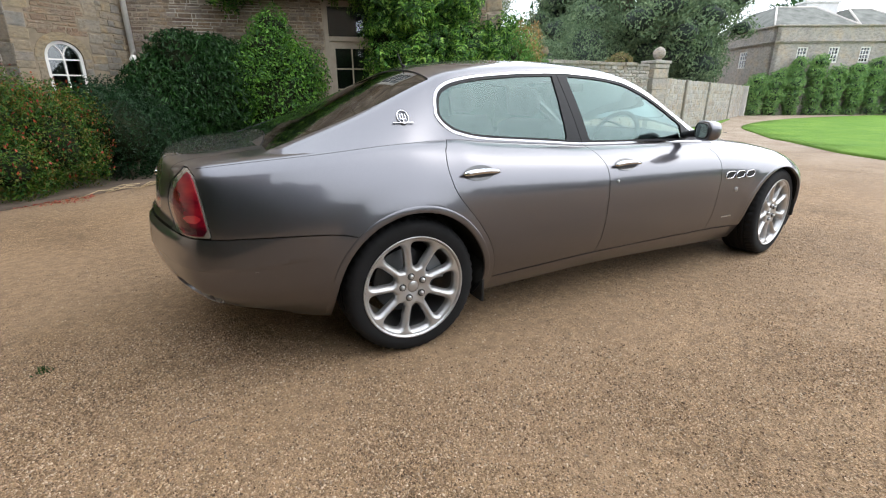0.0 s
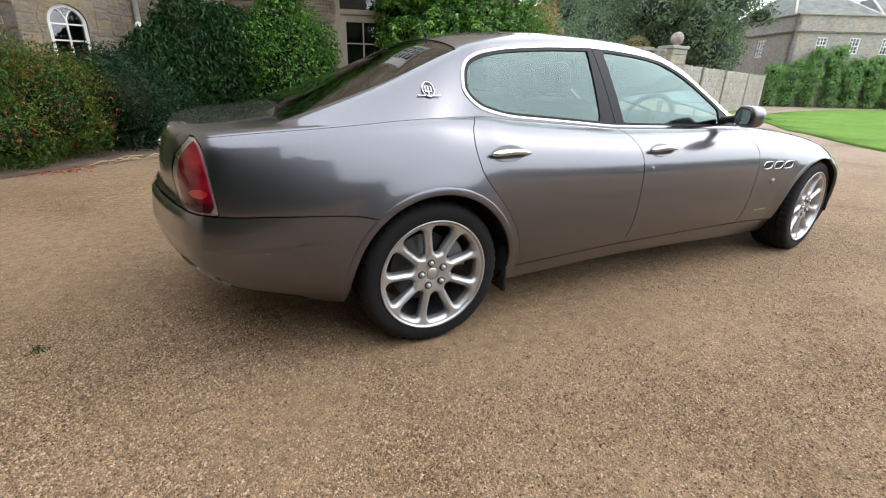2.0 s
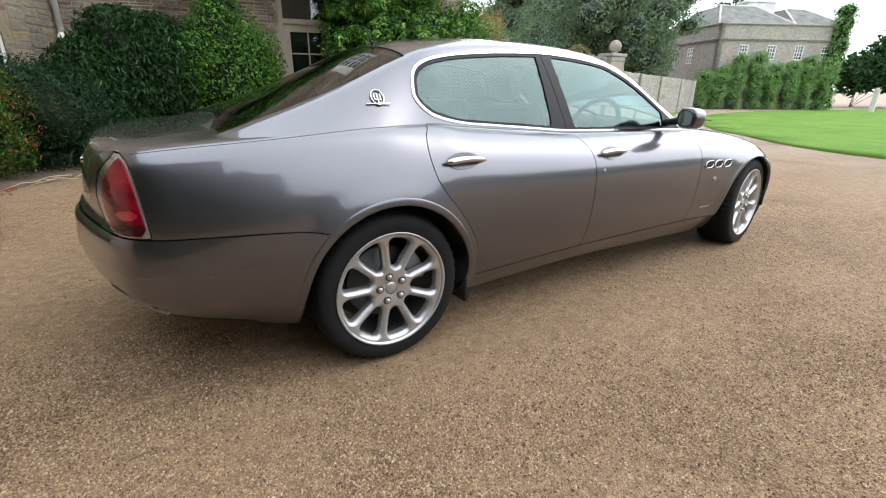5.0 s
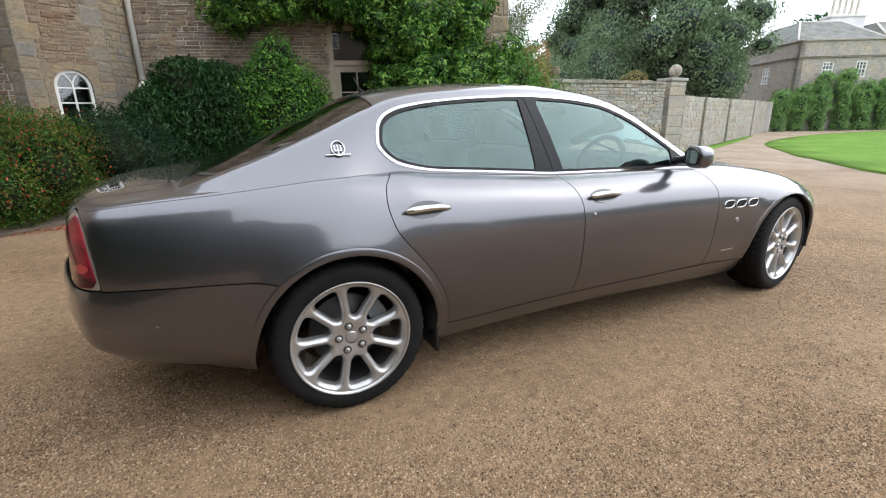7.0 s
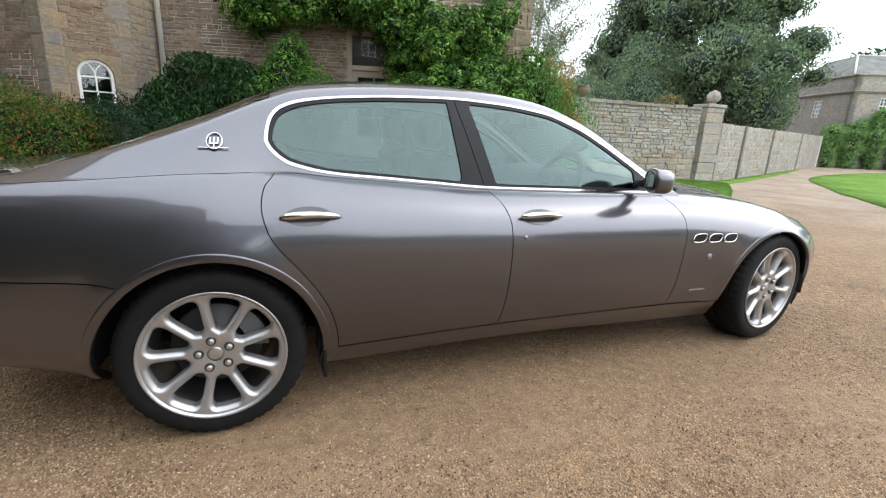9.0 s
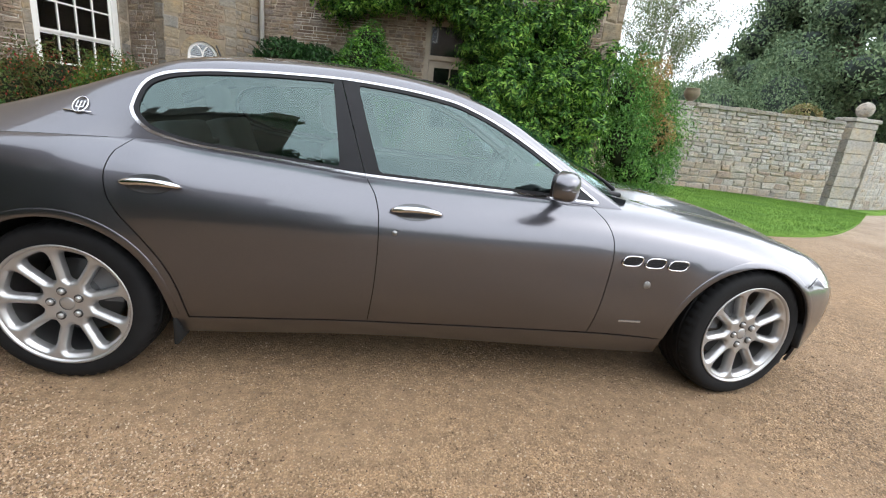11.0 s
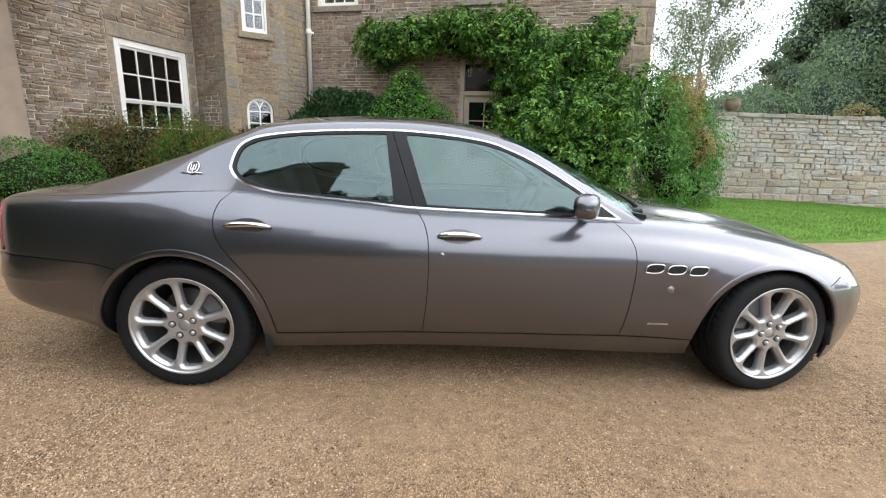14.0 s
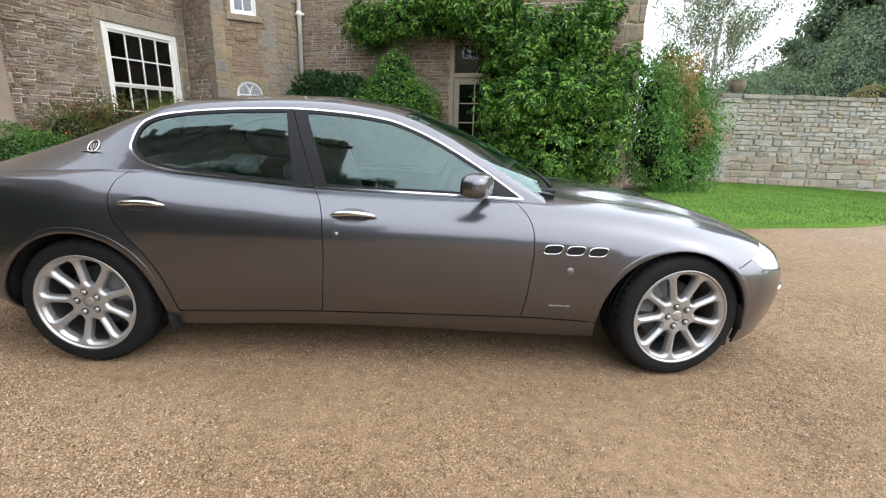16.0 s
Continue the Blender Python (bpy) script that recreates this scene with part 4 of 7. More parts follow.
# cabin: roof rail and crown
z_rail = curve((-0.62, 0.985), (-0.4, 1.055), (-0.2, 1.12), (0.0, 1.195), (0.2, 1.277), (0.36, 1.332), (0.56, 1.358), (0.8, 1.372), (1.03, 1.378), (1.26, 1.368), (1.5, 1.338), (1.66, 1.295), (1.8, 1.236), (2.0, 1.118), (2.2, 0.995), (2.36, 0.9))
w_rail = curve((-0.62, 0.70), (-0.3, 0.665), (0.0, 0.625), (0.3, 0.592), (0.7, 0.575), (1.1, 0.575), (1.5, 0.59), (1.8, 0.622), (2.0, 0.655), (2.2, 0.70), (2.36, 0.745))
z_crown = curve((-0.62, 1.0), (-0.45, 1.065), (-0.2, 1.165), (0.0, 1.25), (0.2, 1.338), (0.36, 1.388), (0.56, 1.415), (0.85, 1.43), (1.15, 1.43), (1.42, 1.408), (1.62, 1.372), (1.8, 1.31), (2.0, 1.226), (2.2, 1.13), (2.36, 1.048), (2.6, 0.93))


def soften(pts, passes, keep):
    pts = np.array(pts)
    for _ in range(passes):
        q = pts.copy()
        q[1:-1] = 0.5 * pts[1:-1] + 0.25 * (pts[:-2] + pts[2:])
        q[:keep] = pts[:keep]
        pts = q
    return pts


flank = curve((-0.9, 3.5), (-0.2, 3.5), (0.4, 4.3), (2.2, 4.4), (2.8, 3.4), (3.5, 3.0))

deck = curve((-0.6, 3.6), (0.2, 2.4))

tuck = curve((-0.5, 2.0), (0.35, 3.2), (2.7, 3.2), (3.3, 2.0))


def body_section(x):
    zb, wb, wm, zm, zs, ws, zc = (f(x) for f in (z_bottom, w_bottom, w_side, z_side, z_shoulder, w_shoulder, z_centre))
    zm = min(max(zm, zb + 0.02), zs - 0.03)
    pts = []
    for k in range(10):
        z = zb + (zm - zb) * k / 10
        pts.append((wm - (wm - wb) * ((zm - z) / (zm - zb)) ** tuck(x), z))
    for k in range(20):
        t = k / 20
        pts.append((wm - (wm - ws) * t ** flank(x), zm + (zs - zm) * t))
    for k in range(21):
        t = 1 - k / 20
        pts.append((ws * t, zc - (zc - zs) * t ** deck(x)))
    return soften(pts, 2, 1)


def cabin_section(x):
    zs, ws, zr, wr, zt = z_shoulder(x) - 0.012, w_shoulder(x) - 0.012, z_rail(x), w_rail(x), z_crown(x)
    zr = max(zr, zs + 0.004)
    pts = []
    for k in range(22):
        t = k / 22
        pts.append((ws + (wr - ws) * t + 0.05 * t * (1 - t) * (zr - zs) / 0.4, zs + (zr - zs) * t))
    for k in range(25):
        t = 1 - k / 24
        pts.append((wr * t, zt - (zt - zr) * t ** 2.3))
    return soften(pts, 5, 2)


def stations(x0, x1, step, fine=()):
    xs = list(np.arange(x0, x1, step)) + [x1]
    for a, b, s in fine:
        xs += list(np.arange(a, b, s))
    return sorted({round(float(v), 4) for v in xs})


BODY_X = stations(X_REAR, X_NOSE, 0.02, ((X_REAR, -0.98, 0.005), (3.8, X_NOSE, 0.006)))
CABIN_X = stations(-0.6, 2.36, 0.02)
BODY = [(x, body_section(x)) for x in BODY_X]
CABIN = [(x, cabin_section(x)) for x in CABIN_X]


def tail_in(x, y, z):
    """Draws the tail in above the bumper, so that the bumper's ledge stands out behind the boot lid."""
    t = min(1, max(0, (-0.81 - x) / 0.28))
    u = min(1, max(0, (z - 0.67) / 0.06))
    return (x + (0.03 + 0.032 * u * u * (3 - 2 * u)) * t * t * (3 - 2 * t), y, z)


def cells(sections, x0=-9, x1=9):
    """The right half of a surface as four-cornered cells, seen from outside."""
    out = []
    for (xa, a), (xb, b) in zip(sections, sections[1:]):
        if xb < x0 or xa > x1:
            continue
        for k in range(len(a) - 1):
            out.append([(xa, -a[k][0], a[k][1]), (xb, -b[k][0], b[k][1]), (xb, -b[k + 1][0], b[k + 1][1]), (xa, -a[k + 1][0], a[k + 1][1])])
    return [[tail_in(*v) for v in p] for p in out] if sections is BODY else out


def clip(polys, f):
    """Keeps what lies where f(x, y, z) is positive, cutting cells along the line between."""
    out = []
    for p in polys:
        v = [f(*c) for c in p]
        if min(v) >= 0:
            out.append(p)
            continue
        if max(v) <= 0:
            continue
        q = []
        for i in range(len(p)):
            a, b, va, vb = p[i - 1], p[i], v[i - 1], v[i]
            if (va >= 0) != (vb >= 0):
                t = va / (va - vb)
                q.append(tuple(a[k] + t * (b[k] - a[k]) for k in range(3)))
            if vb >= 0:
                q.append(b)
        if len(q) > 2:
            out.append(q)
    return out


def skin(polys, mirror=None, lip=0.014, lift=0.0, keep_sides=False):
    """A bmesh out of cells: mirror 'both' joins the two halves, 'left' makes the left half; its free edges turn inwards by lip."""
    bm = bmesh.new()
    seen = {}

    def vert(c):
        key = (round(c[0], 4), round(c[1], 4), round(c[2], 4))
        if key not in seen:
            seen[key] = bm.verts.new(c)
        return seen[key]
    for p in polys:
        sides = ([p] if mirror != "left" else []) + ([[(x, -y, z) for x, y, z in reversed(p)]] if mirror else [])
        for q in sides:
            vs = []
            for c in q:
                v = vert(c)
                if v not in vs:
                    vs.append(v)
            if len(vs) > 2:
                try:
                    bm.faces.new(vs)
                except ValueError:
                    pass
    bm.normal_update()
    if lift:
        for v in list(bm.verts):
            v.co += v.normal * lift
    if lip:
        edges = [e for e in bm.edges if e.is_boundary]
        normals = {v: v.normal.copy() for e in edges for v in e.verts}
        out = bmesh.ops.extrude_edge_only(bm, edges=edges)
        new_v = [g for g in out["geom"] if isinstance(g, bmesh.types.BMVert)]
        old = {tuple(round(c, 5) for c in v.co): n for v, n in normals.items()}
        for v in new_v:
            n = old.get(tuple(round(c, 5) for c in v.co))
            if n is not None:
                v.co -= n * lip
    bm.normal_update()
    return bm


def sharp(ob, degrees=35):
    ob.data.set_sharp_from_angle(angle=radians(degrees))
    return ob


GAP = 0.0022
# shut lines: place along the car by height
rear_door_back = curve((0.3, 0.463), (0.385, 0.454), (0.475, 0.432), (0.565, 0.388), (0.667, 0.315), (0.76, 0.24), (0.815, 0.21), (0.9, 0.193), (0.965, 0.205), (1.0, 0.235), (1.06, 0.29))
door_split = curve((0.3, 1.208), (0.4, 1.219), (0.53, 1.231), (0.68, 1.236), (0.8, 1.232), (0.88, 1.212), (0.94, 1.168), (0.96, 1.155))
front_door_front = curve((0.3, 2.246), (0.4, 2.262), (0.53, 2.277), (0.69, 2.287), (0.775, 2.281), (0.84, 2.258), (0.89, 2.215), (0.92, 2.18))
sill_line = curve((0.3, 0.3), (0.7, 0.306), (1.2, 0.315), (2.2, 0.314), (2.7, 0.295))
bumper_line = curve((-1.2, 0.70), (-0.9, 0.698), (-0.8, 0.694), (-0.6, 0.684), (-0.35, 0.664), (-0.24, 0.632), (-0.1, 0.56))
lamp_edge = curve((0.68, -0.828), (0.76, -0.834), (0.85, -0.842), (0.92, -0.85), (0.945, -0.857), (0.965, -0.872))
lamp_back = curve((0.69, -0.912), (0.74, -0.932), (0.8, -0.94), (0.87, -0.924), (0.92, -0.895), (0.945, -0.872), (0.965, -0.855))


def arch(x, z, grow=0.0):
    """Positive outside both wheel arches."""
    return min(math.hypot((x - 0.006) * 1.04, z - 0.31) - 0.41 - grow, math.hypot(x - 3.034, z - 0.312) - 0.391 - grow)


def on_side(x, y, z):
    return -y - (w_shoulder(x) - 0.02)


def lamp(x, y, z):
    return min(lamp_edge(z) - x, z - bumper_line(x) - 0.004, x - lamp_back(z) + 0.022, 0.96 - z)


def head(x, y, z):
    return min(0.65 + 0.32 * (x - 3.45) - z, z - 0.648 + 0.85 * (x - 3.45), z - 0.598 + 0.2 * (x - 3.51), -y - 0.36)


def boot(x, y, z):
    return min(0.59 + y, -0.465 - x + 0.085 * (y / 0.6) ** 2, z - 0.705)


def bonnet(x, y, z):
    return min(0.63 + y - 0.05 * max(0, x - 3.1), x - 2.34 - 0.1 * (1 + y), 3.8 - x, z - 0.6)


def f_bumper(x, y, z):
    return min(x - 3.31, 0.61 + 0.32 * (x - 3.33) - z)


def flare(polys):
    """The swell of the body round the wheel arches."""
    out = []
    for p in polys:
        q = []
        for x, y, z in p:
            d = max(0, arch(x, z))
            if d < 0.12 and y < -0.5:
                y -= 0.008 * (1 - d / 0.12) ** 2 * (1 + 2 * d / 0.12)
            q.append((x, y, z))
        out.append(q)
    return out


def panel(name, polys, mats, label="", mirror=None, lip=0.014, parent=None, lift=0.0):
    ob = part(name, skin(polys, mirror, lip, lift), mats, parent or car, label)
    return sharp(ob)


def neg(f):
    return lambda x, y, z: -f(x, y, z) - GAP * 2


side = cells(BODY)
arched = clip(side, lambda x, y, z: max(arch(x, z), 0.45 + y) if z < 0.75 else 1)
# doors
def door_part(x0, x1):
    p = clip(cells(BODY, 0.1, 2.4), on_side)
    p = clip(p, lambda x, y, z: arch(x, z))
    return clip(clip(clip(p, lambda x, y, z: z - sill_line(x) - GAP), x0), x1)


rear_door_polys = door_part(lambda x, y, z: x - rear_door_back(z) - GAP, lambda x, y, z: door_split(z) - GAP - x)
front_door_polys = door_part(lambda x, y, z: x - door_split(z) - GAP, lambda x, y, z: front_door_front(z) - GAP - x)
sill_polys = clip(clip(clip(cells(BODY, 0.2, 2.9), lambda x, y, z: sill_line(x) - GAP * 1.6 - z), lambda x, y, z: arch(x, z)), lambda x, y, z: min(x - 0.2, 2.9 - x))
quarter_polys = clip(clip(arched, lambda x, y, z: rear_door_back(z) - GAP - x), lambda x, y, z: z - bumper_line(x) - GAP if x < 0 else 1)
quarter_polys = clip(clip(clip(quarter_polys, neg(lamp)), neg(boot)), lambda x, y, z: max(-y - (w_shoulder(x) - 0.05), -0.44 - x))
lamp_polys = clip(cells(BODY, -1.2, -0.7), lamp)
boot_polys = clip(clip(cells(BODY, -1.2, -0.2), boot), neg(lamp))
r_bumper_polys = clip(clip(arched, lambda x, y, z: bumper_line(x) - GAP - z), lambda x, y, z: 0.05 - x)
fender_polys = clip(clip(clip(arched, lambda x, y, z: x - front_door_front(z) - GAP), neg(f_bumper)), neg(bonnet))
fender_polys = clip(clip(fender_polys, neg(head)), lambda x, y, z: max(-y - (w_shoulder(x) - 0.05), x - 2.36))
fender_polys = clip(fender_polys, lambda x, y, z: sill_line(x) + 9 if x > 2.75 else z - sill_line(x) - GAP)
f_bumper_polys = clip(clip(clip(arched, f_bumper), neg(head)), neg(bonnet))
head_polys = clip(cells(BODY, 3.4, 4), head)
bonnet_polys = clip(clip(cells(BODY, 2.2, 4), bonnet), neg(head))


def valley(polys):
    """The hollow of the bonnet between its raised middle and the wing crests."""
    out = []
    for p in polys:
        q = []
        for x, y, z in p:
            f = min(1, max(0, (x - 2.4) / 0.25)) * min(1, max(0, (3.72 - x) / 0.35))
            d = (abs(y) - 0.47 + 0.06 * (x - 3.0)) / 0.1
            q.append((x, y, z - 0.02 * f * math.exp(-d * d)))
        out.append(q)
    return out


bonnet_polys, fender_polys = valley(bonnet_polys), valley(fender_polys)
panel("bonnet", bonnet_polys, paint, "grey metallic bonnet with soft reflections", "both")
panel("boot_lid", boot_polys, paint, "grey metallic boot lid", "both")


def bumper_shape(x, y, z):
    """A sloping upper ledge, a crease and a fuller lower half."""
    k = min(1, max(0, (-0.36 - x) / 0.5)) ** 1.4
    slope = (w_side(x + 0.004) - w_side(x - 0.004)) / 0.008
    n = Vector((-slope, -1)).normalized()
    if z > 0.572:
        o = 0.001 + 0.013 * min(1, max(0, (0.7 - z) / 0.128)) ** 0.8
    else:
        o = 0.009 * min(1, max(0, (z - 0.38) / 0.16))
    o *= k
    o -= 0.03 * min(1, max(0, (-0.37 - x) / 0.2)) * max(0, (0.56 - z) / 0.28) ** 1.4
    return (x + n.x * o, y + n.y * o * min(1, -y / 0.3), z)


r_bumper_polys = clip(r_bumper_polys, lambda x, y, z: z - 0.5721) + clip(clip(r_bumper_polys, lambda x, y, z: 0.5721 - z), lambda x, y, z: z - 0.562) + clip(r_bumper_polys, lambda x, y, z: 0.562 - z)
r_bumper_polys = [[bumper_shape(*v) for v in p] for p in r_bumper_polys]


def outlet(x, y, z):
    """The oval opening for the exhausts in the bumper's lower corner."""
    return min(0.14 * (1 - math.hypot((abs(y) - 0.665) / 0.14, (z - 0.435) / 0.062)), -0.82 - x)


outlet_polys = clip(r_bumper_polys, outlet)
r_bumper_polys = clip(r_bumper_polys, lambda x, y, z: -outlet(x, y, z))
for hand in (None, "left"):
    panel("exhaust_recess", outlet_polys, black_inside, "black oval exhaust opening", hand, lip=0, lift=-0.035)
panel("rear_bumper", flare(r_bumper_polys), paint, "grey painted rear bumper", "both", lip=0.03)
panel("front_bumper", flare(f_bumper_polys), paint, "grey painted front bumper", "both")
door_obs = {}
for hand in (None, "left"):
    panel("rear_wing", flare(quarter_polys), paint, "", hand)
    panel("front_wing", flare(fender_polys), paint, "", hand)
    panel("sill", sill_polys, paint, "", hand, lift=0.003)
    door_obs["rear", hand] = panel("rear_door", rear_door_polys, paint, "", hand)
    door_obs["front", hand] = panel("front_door", front_door_polys, paint, "", hand)
    tl = panel("tail_lamp", clip(lamp_polys, lambda x, y, z: min(lamp_edge(z) - 0.006 - x, x - lamp_back(z), 0.95 - z, z - 0.708)), lamp_red, "tall curved red tail lamp with a pale edge", hand, lift=0.006)
    # raised patch whose bright red stands in for a reflection
    panel("lamp_chamber", clip(lamp_polys, lambda x, y, z: min(lamp_edge(z) - 0.014 - x, x - lamp_back(z) - 0.03, 0.784 - z + 0.2 * (x + 0.9), z - 0.757)), glint_red, "bright red patch painted as a reflection on the lamp", hand, lip=0, lift=0.0066, parent=tl)
    panel("lamp_edge", lamp_polys, lamp_silver, "silver lamp surround", hand, parent=tl)
    hl = panel("headlamp", head_polys, lens_glass, "clear headlamp", hand, lip=0)
    panel("reflector", head_polys, lamp_white, "bright headlamp reflector", hand, lip=0, lift=-0.012, parent=hl)

# dark shell behind the gaps, wheel houses and floor
inner = clip(side, lambda x, y, z: arch(x, z, 0.004) if z < 0.8 else 1)
inner = clip(inner, lambda x, y, z: max(-y - (w_shoulder(x) - 0.06), -0.25 - x, x - 2.3))
inner = clip(inner, lambda x, y, z: max(z - 0.6, x + 0.36))
part("inner_body", skin(inner, "both", 0, -0.022), black_inside, car, "black inner body")


def half_width(x, z):
    sec = body_section(x)
    for a, b in zip(sec, sec[1:]):
        if a[1] <= z <= b[1]:
            return a[0] + (b[0] - a[0]) * (z - a[1]) / (b[1] - a[1] + 1e-9)
    return sec[0][0]


for x, r in ((0.006, 0.412), (3.034, 0.4)):
    for s in (-1, 1):
        bm = bmesh.new()
        rows = []
        for k in range(25):
            a = math.pi * (-0.05 + 1.07 * k / 24)
            c = (x + r * math.cos(a), 0.31 + r * math.sin(a))
            rows.append([bm.verts.new((c[0], s * (half_width(*c) - 0.012), c[1])), bm.verts.new((c[0], s * 0.5, c[1]))])
        for p, q in zip(rows, rows[1:]):
            bm.faces.new((p[0], p[1], q[1], q[0]))
        bm.faces.new([r_[1] for r_ in rows])
        box(bm, (x + r - 0.02, s * 0.695 - 0.165, 0.17 if x < 1 else 0.27), (x + r - 0.005, s * 0.695 + 0.165, 0.4))
        part("wheel_house", bm, black_inside, car, "black wheel arch liner")
bm = bmesh.new()
box(bm, (-0.62, -0.55, 0.27), (3.6, 0.55, 0.31))
box(bm, (0.42, -0.72, 0.21), (2.6, 0.72, 0.26))
part("floor_pan", bm, black_inside, car, "black underside")
# unseen tray added to keep light from the ground under the tail
bm = bmesh.new()
rows = [[bm.verts.new((x, y, z + dz)) for y in (-w, w) for dz in (0, 0.03)] for x, z, w in ((-0.4, 0.2, 0.5), (-0.7, 0.21, 0.42), (-0.86, 0.25, 0.3), (-0.95, 0.3, 0.2))]
for p, q in zip(rows, rows[1:]):
    for a, b in ((0, 1), (1, 3), (3, 2), (2, 0)):
        bm.faces.new((p[a], p[b], q[b], q[a]))
bmesh.ops.recalc_face_normals(bm, faces=bm.faces)
part("tail_light_block", bm, black_inside, car, "added black tray that blocks light under the tail", smooth=False)

# ---- cabin: side windows ----
dlo_top = curve((0.215, 1.13), (0.222, 1.175), (0.238, 1.223), (0.275, 1.262), (0.362, 1.294), (0.563, 1.32), (0.794, 1.335), (1.034, 1.341), (1.26, 1.331), (1.528, 1.298), (1.66, 1.256), (1.773, 1.207), (2.0, 1.08), (2.197, 0.95), (2.3, 0.88))
dlo_low = curve((0.215, 1.13), (0.23, 1.1), (0.262, 1.068), (0.306, 1.042), (0.46, 1.008), (0.68, 0.988), (0.91, 0.968), (1.16, 0.947), (1.53, 0.935), (1.98, 0.922), (2.3, 0.91))
outline = [(x, dlo_top(x)) for x in list(np.linspace(0.215, 0.3, 14)) + list(np.linspace(0.32, 2.245, 70))] + [(x, dlo_low(x)) for x in list(np.linspace(2.245, 0.32, 60)) + list(np.linspace(0.3, 0.218, 14))]
OA = np.array(outline)
OB = np.roll(OA, -1, axis=0)
OD = OB - OA
OL = (OD ** 2).sum(1) + 1e-12


def window_depth(x, y, z):
    """How far inside the outline of the side windows a place lies; negative outside."""
    if x < 0.1 or x > 2.4:
        return -0.2
    p = np.array((x, z))
    t = np.clip(((p - OA) * OD).sum(1) / OL, 0, 1)
    d = float(np.sqrt((((OA + OD * t[:, None]) - p) ** 2).sum(1).min()))
    return d if dlo_low(x) < z < dlo_top(x) and 0.215 < x < 2.25 else -d


depth_cache = {}


def depth(x, y, z):
    k = (round(x, 5), round(z, 5))
    if k not in depth_cache:
        depth_cache[k] = window_depth(x, y, z)
    return depth_cache[k]


def pillar_x(z):
    """The shut line between the side windows."""
    return 1.163 - (z - 0.945) * 0.33


def pillar_back(z):
    return 0.104 - 0.18 * (z - 0.945)


cab = cells(CABIN)
cab_side = clip(clip(cab, lambda x, y, z: -y - 0.45), lambda x, y, z: depth(x, y, z) + 0.05)
front_screen = lambda x, y, z: min(x - 1.60 - 0.09 * (1 - (y / 0.6) ** 2), w_rail(x) - 0.035 + y, z - z_rail(x) + 0.05)
back_screen = lambda x, y, z: min(0.235 + 0.03 * (1 - (y / 0.6) ** 2) - x, w_rail(x) - 0.03 + y, x + 0.5 + 0.1 * (y / 0.6) ** 2)
shell = clip(clip(clip(cab, lambda x, y, z: -depth(x, y, z)), neg(front_screen)), neg(back_screen))
panel("roof", shell, paint, "grey roof, pillars and window surrounds", "both", lip=0.02)
panel("windscreen", clip(cab, front_screen), car_glass, "green-tinted windscreen", "both", lip=0, lift=-0.004).visible_shadow = False
panel("rear_window", clip(cab, back_screen), rear_glass, "dark tinted rear window", "both", lip=0, lift=-0.004).visible_shadow = False
lining = clip(clip(clip(cab, lambda x, y, z: -depth(x, y, z) - 0.004), neg(front_screen)), neg(back_screen))
part("headlining", skin(lining, "both", 0, -0.035), headlining, car, "pale headlining")
def seal_in(x):
    """How far the black seal reaches in from the window's outline; wider round the rear corner."""
    return 0.0185 + 0.01 * min(1, max(0, (0.45 - x) / 0.25))


for hand in (None, "left"):
    glassy = clip(cab_side, lambda x, y, z: depth(x, y, z) - seal_in(x))
    rear_g = clip(glassy, lambda x, y, z: pillar_x(z) - pillar_back(z) - x)
    front_g = clip(glassy, lambda x, y, z: x - pillar_x(z) - 0.064)
    ring = clip(clip(cab_side, lambda x, y, z: depth(x, y, z) + 0.001), lambda x, y, z: (0.0078 + 0.004 * min(1, max(0, (0.5 - x) / 0.25))) - depth(x, y, z))
    ring_r, ring_f = clip(ring, lambda x, y, z: pillar_x(z) - 0.0015 - x), clip(ring, lambda x, y, z: x - pillar_x(z) - 0.0015)
    seal = clip(clip(cab_side, lambda x, y, z: depth(x, y, z) - 0.008), lambda x, y, z: max(seal_in(x) + 0.002 - depth(x, y, z), min(x - pillar_x(z) + pillar_back(z) + 0.002, pillar_x(z) + 0.066 - x), x - 2.05))
    seal_r, seal_f = clip(seal, lambda x, y, z: pillar_x(z) - 0.002 - x), clip(seal, lambda x, y, z: x - pillar_x(z) - 0.002)
    front_g = clip(front_g, lambda x, y, z: 2.05 - x)
    for which, g, rg, sl in (("rear", rear_g, ring_r, seal_r), ("front", front_g, ring_f, seal_f)):
        d = door_obs[which, hand]
        o = panel("side_window", g, car_glass, "green-tinted side window", hand, lip=0, parent=d, lift=-0.006)
        o.visible_shadow = False
        panel("chrome_strip", rg, chrome, "bright chrome window surround", hand, lip=0.01, parent=d, lift=0.004)
        panel("window_seal", sl, black_trim, "satin black window frame and pillar trim", hand, lip=0.01, parent=d, lift=0.0005)


def side_y(x, z):
    """The outer surface of the lower body on the right side at a place along and up."""
    s = body_section(x)
    for a, b in zip(s, s[1:]):
        if a[1] <= z <= b[1]:
            t = (z - a[1]) / max(b[1] - a[1], 1e-6)
            return -(a[0] + t * (b[0] - a[0]))
    return -s[10][0]


